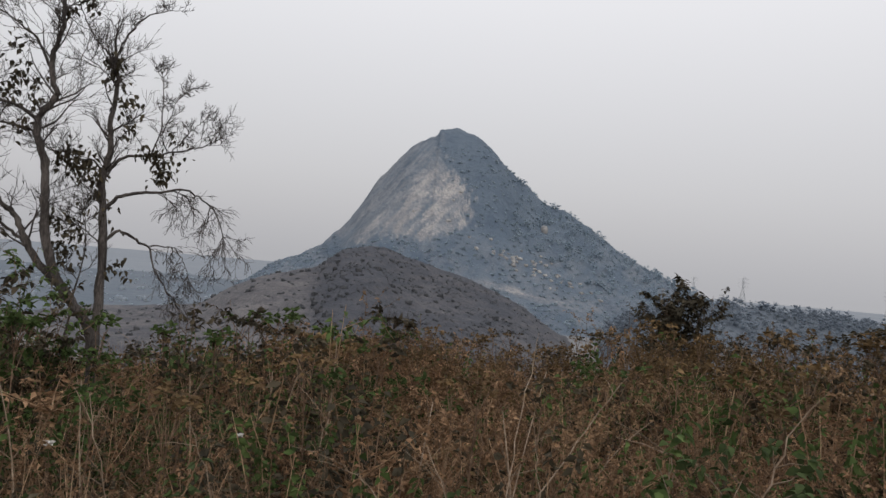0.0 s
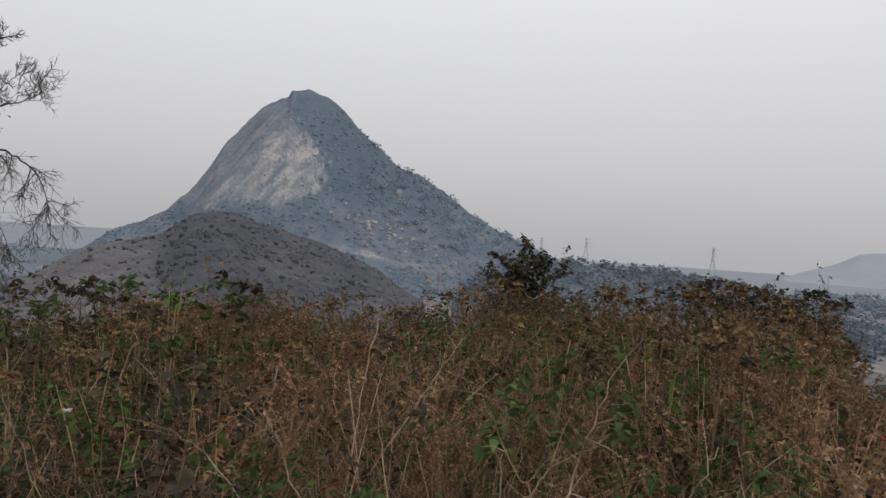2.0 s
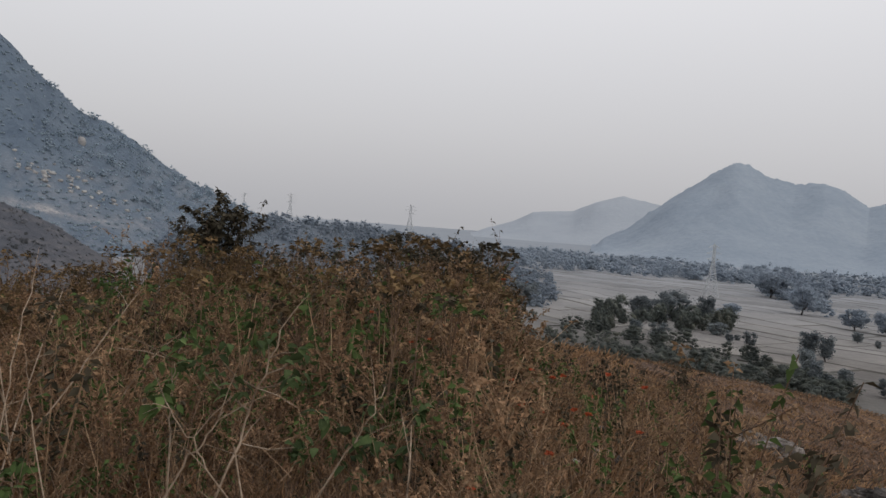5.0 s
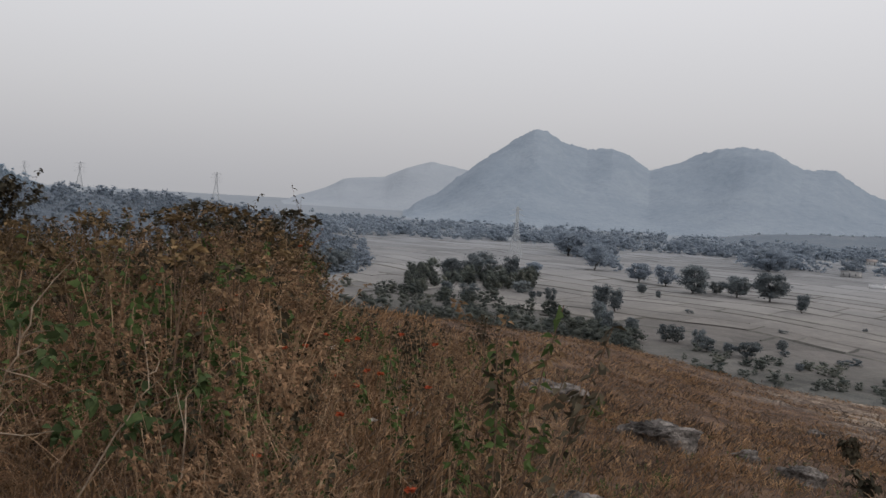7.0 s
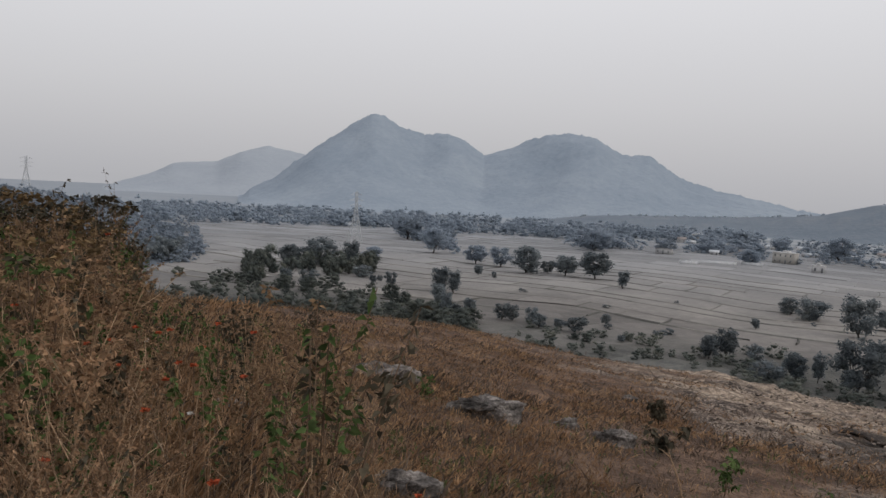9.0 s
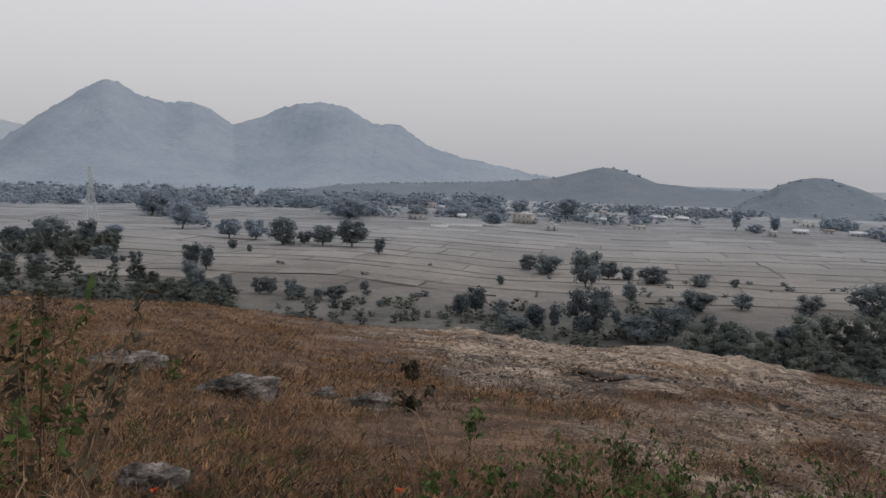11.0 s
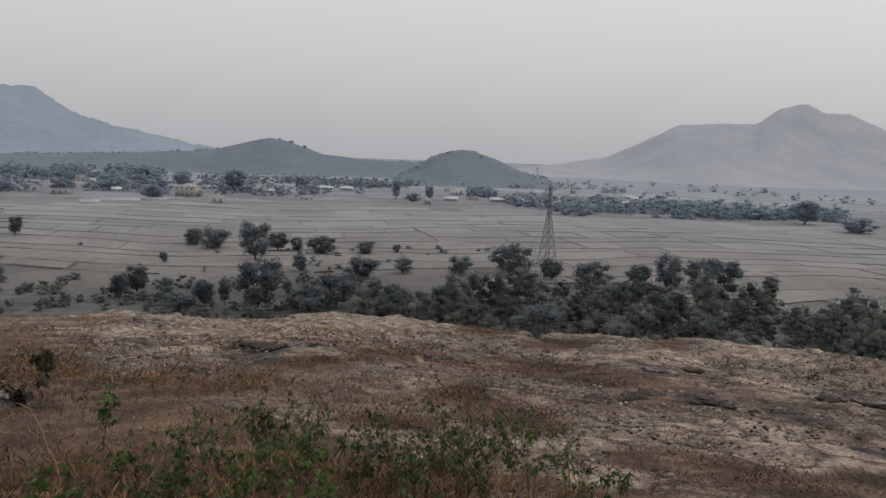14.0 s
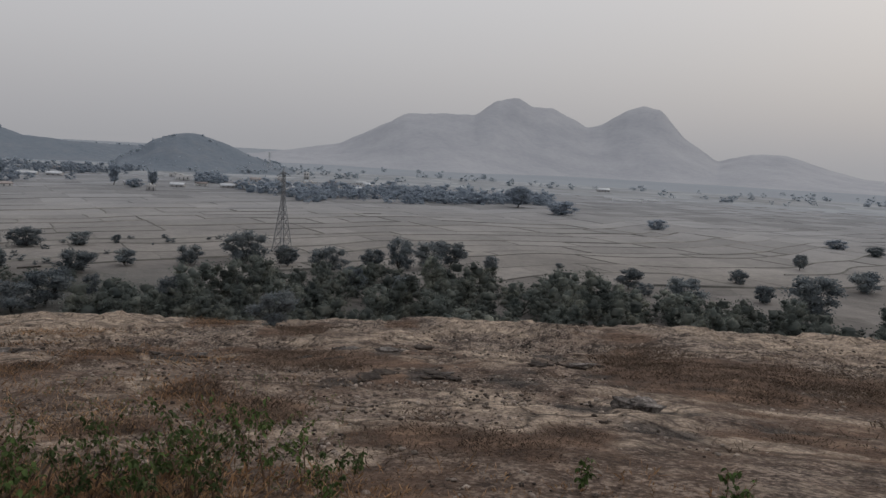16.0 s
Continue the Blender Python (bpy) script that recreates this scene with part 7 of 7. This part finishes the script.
# leafy shrubs along the near edge of the granite
for k, (az, el, hh, ww, st) in enumerate([(92.0, -22.0, 0.55, 0.55, 6), (95.5, -23.0, 0.5, 0.5, 6), (88.5, -22.5, 0.4, 0.5, 5), (99.5, -23.5, 0.45, 0.5, 5), (103.5, -24.0, 0.42, 0.45, 5), (107.2, -23.8, 0.62, 0.5, 6),
                                          (109.5, -24.5, 0.55, 0.5, 5), (112.5, -23.5, 0.5, 0.4, 3), (115.2, -23.2, 0.45, 0.3, 2), (118.5, -23.4, 0.25, 0.3, 2), (82.5, -23.0, 0.32, 0.4, 4), (78.5, -25.0, 0.3, 0.4, 4),
                                          (85.5, -25.5, 0.34, 0.45, 5), (91.0, -26.5, 0.4, 0.5, 5), (97.5, -27.0, 0.45, 0.5, 6), (104.5, -27.5, 0.42, 0.5, 5), (145.5, -22.5, 0.3, 0.35, 3), (110.8, -22.6, 0.5, 0.35, 4), (105.6, -22.8, 0.45, 0.4, 4), (117.0, -24.5, 0.35, 0.35, 3), (101.5, -22.2, 0.4, 0.4, 4), (86.5, -24.0, 0.4, 0.4, 4), (94.0, -24.5, 0.4, 0.5, 5), (135.5, -22.5, 0.22, 0.25, 2)]):
    plant("leafy_shrub", az, 0, hh * 1.3, ww * 1.35, st, 0.072, 6, M_GREENLEAF if k % 3 else M_FRESHLEAF, 660 + k, "low green shrub with drooping leaves in dry grass", "leafy shrubs by the granite", el=el, droop=-0.6)
# the small sapling with dark drooping leaves, and its neighbours
plant("sapling", 75.7, 0, 0.5, 0.3, 3, 0.14, 14, M_DARKLEAF, 690, "small sapling with dark drooping leaves in dry grass", "hilltop saplings", el=-15.2, droop=-0.9)
plant("sapling", 78.4, 0, 0.85, 0.35, 1, 0.12, 10, M_DARKLEAF, 691, "young sapling with a pale leaning stalk", "hilltop saplings", M_STRAW, el=-22.0, bare=0.5, turn=100, lean=0.25, radius=0.009)
plant("sapling", 80.5, 0, 0.6, 0.35, 2, 0.1, 8, M_GREENLEAF, 692, "young sapling in dry grass", "hilltop saplings", el=-19.5, bare=0.3)
plant("sapling", 58.5, 0, 0.38, 0.3, 3, 0.07, 8, M_GREENLEAF, 693, "small green sapling in dry grass", "hilltop saplings", el=-14.8)
plant("sapling", 50.3, 0, 1.0, 0.8, 6, 0.085, 10, M_DARKLEAF, 694, "dark leafy weed at the hill's edge", "hilltop saplings", el=-12.2)
plant("sapling", 44.5, 0, 0.8, 0.7, 5, 0.08, 9, M_DARKLEAF, 695, "dark leafy weed at the hill's edge", "hilltop saplings", el=-12.5)
plant("sapling", 41.0, 0, 0.8, 0.5, 4, 0.085, 9, M_DARKLEAF, 696, "dark leafy weed at the hill's edge", "hilltop saplings", el=-11.5)
plant("sapling", 70.8, 0, 0.55, 0.25, 2, 0.04, 3, M_DRYLEAF, 697, "two bare dark twigs standing in grass", "hilltop saplings", el=-24.5, bare=0.6)


# ---- lone pale stalks ----
def stalk(az, r, az2, z2, r2, seed, radius=0.006):
    g = np.random.default_rng(seed)
    x0, y0 = polar(az, r)
    x1, y1 = polar(az2, r2)
    z0 = float(land(az, r))
    p0, p1 = np.array([x0, y0, z0]), np.array([x1, y1, z2])
    t = np.linspace(0, 1, 8)[:, None]
    p = p0 + (p1 - p0) * t + np.sin(t * math.pi) * g.normal(size=3) * 0.04
    s = Soup()
    s.add(*tube(p, np.linspace(radius, radius * 0.5, 8), 5))
    for k in range(4):
        i = int(g.integers(2, 7))
        d = unit(p[-1] - p[0]) + g.normal(size=3) * 0.6
        q = np.array([p[i] + unit(d) * q_ for q_ in (0, 0.09, 0.2)])
        s.add(*tube(q, [radius * 0.5, radius * 0.4, radius * 0.2], 3))
    ob = part("dead_stalk", s, M_PALE)
    tagged(ob, "bare pale dead stalk leaning among weeds", "stalk", "dead stalks")


def by_sight(az, el, r):
    return r * math.tan(math.radians(el))


for k, (az, r, az2, el2, r2) in enumerate([(-10.6, 5.2, -9.3, -5.0, 5.6), (8.5, 6.0, 13.4, -8.6, 6.5), (0.5, 3.4, 5.9, -6.0, 6.4), (-17.5, 4.8, -19.0, -7.5, 5.0), (-14.5, 5.0, -13.6, -7.2, 5.2), (20.5, 2.6, 15.8, -15.0, 2.8),
                                          (24.0, 2.6, 28.0, -13.5, 3.0), (3.5, 4.0, 2.0, -8.5, 4.4), (-24.0, 4.4, -25.5, -8.0, 4.8), (-28.5, 4.6, -30.0, -8.0, 5.0), (41.0, 4.6, 37.5, -13.0, 5.0), (-4.0, 4.4, -2.5, -8.5, 5.0)]):
    stalk(az, r, az2, by_sight(az2, el2, r2), r2, 800 + k)


# ---- flowers ----
def flower(name, az, el, r, size, mat, seed, label, group):
    g = np.random.default_rng(seed)
    x, y = polar(az, r)
    z = r * math.tan(math.radians(el))
    ground_z = float(land(az, r))
    z = max(z, ground_z + 0.12)
    ob = new(name, None)
    ob.matrix_world = pose(x, y, ground_z)
    st = Soup()
    h = z - ground_z
    st.add(*tube([(0.05, 0.03, 0), (0.02, 0.01, h * 0.5), (0, 0, h)], [0.004, 0.003, 0.002], 3))
    part("stem", st, M_TWIG, ob)
    pt = Soup()
    k = 12
    a = np.arange(k) * 6.283 / k
    pt.add(*leaves(np.repeat([[0, 0, h]], k, 0), np.stack([np.cos(a), np.sin(a), g.uniform(0.1, 0.9, k)], 1), size * 0.7, size * 0.5, 0.2, seed))
    part("petals", pt, mat, ob)
    tagged(ob, label, "flower", group)


FLOWERS = [(38.0, -9.8), (36.5, -10.6), (39.5, -10.2), (40.3, -10.0), (37.2, -12.2), (38.8, -12.6), (41.0, -12.2), (42.0, -12.4), (40.2, -13.3), (34.5, -13.8), (42.5, -11.2), (31.5, -7.2), (35.0, -10.8), (33.0, -17.8), (43.5, -9.6),
           (46.0, -10.2), (39.0, -15.2), (44.0, -19.8), (45.5, -13.2), (36.0, -3.6), (29.3, -8.5), (26.4, -6.6), (30.6, -8.2)]
for k, (az, el) in enumerate(FLOWERS):
    flower("orange_flower", az, el, 5.3 - 0.08 * (abs(el) - 10) * 3, 0.04, M_FLOWER, 900 + k, "small orange flower head in withered weeds", "orange flowers")
for k, (az, el, r) in enumerate([(58.7, -21.0, 3.6), (59.5, -22.2, 3.5), (76.0, -21.8, 3.9), (77.5, -23.0, 3.6)]):
    flower("orange_flower", az, el, r, 0.036, M_FLOWER, 950 + k, "small orange flower head in withered weeds", "orange flowers")
for k, (az, el, r) in enumerate([(38.6, -10.8, 6.2), (41.8, -15.8, 5.6), (-15.5, -11.5, 5.0), (-8.2, -4.5, 6.2), (-27.0, -11.8, 4.6)]):
    flower("white_flower", az, el, r, 0.05, M_WHITE, 970 + k, "small white flower head on a weed", "white flowers")
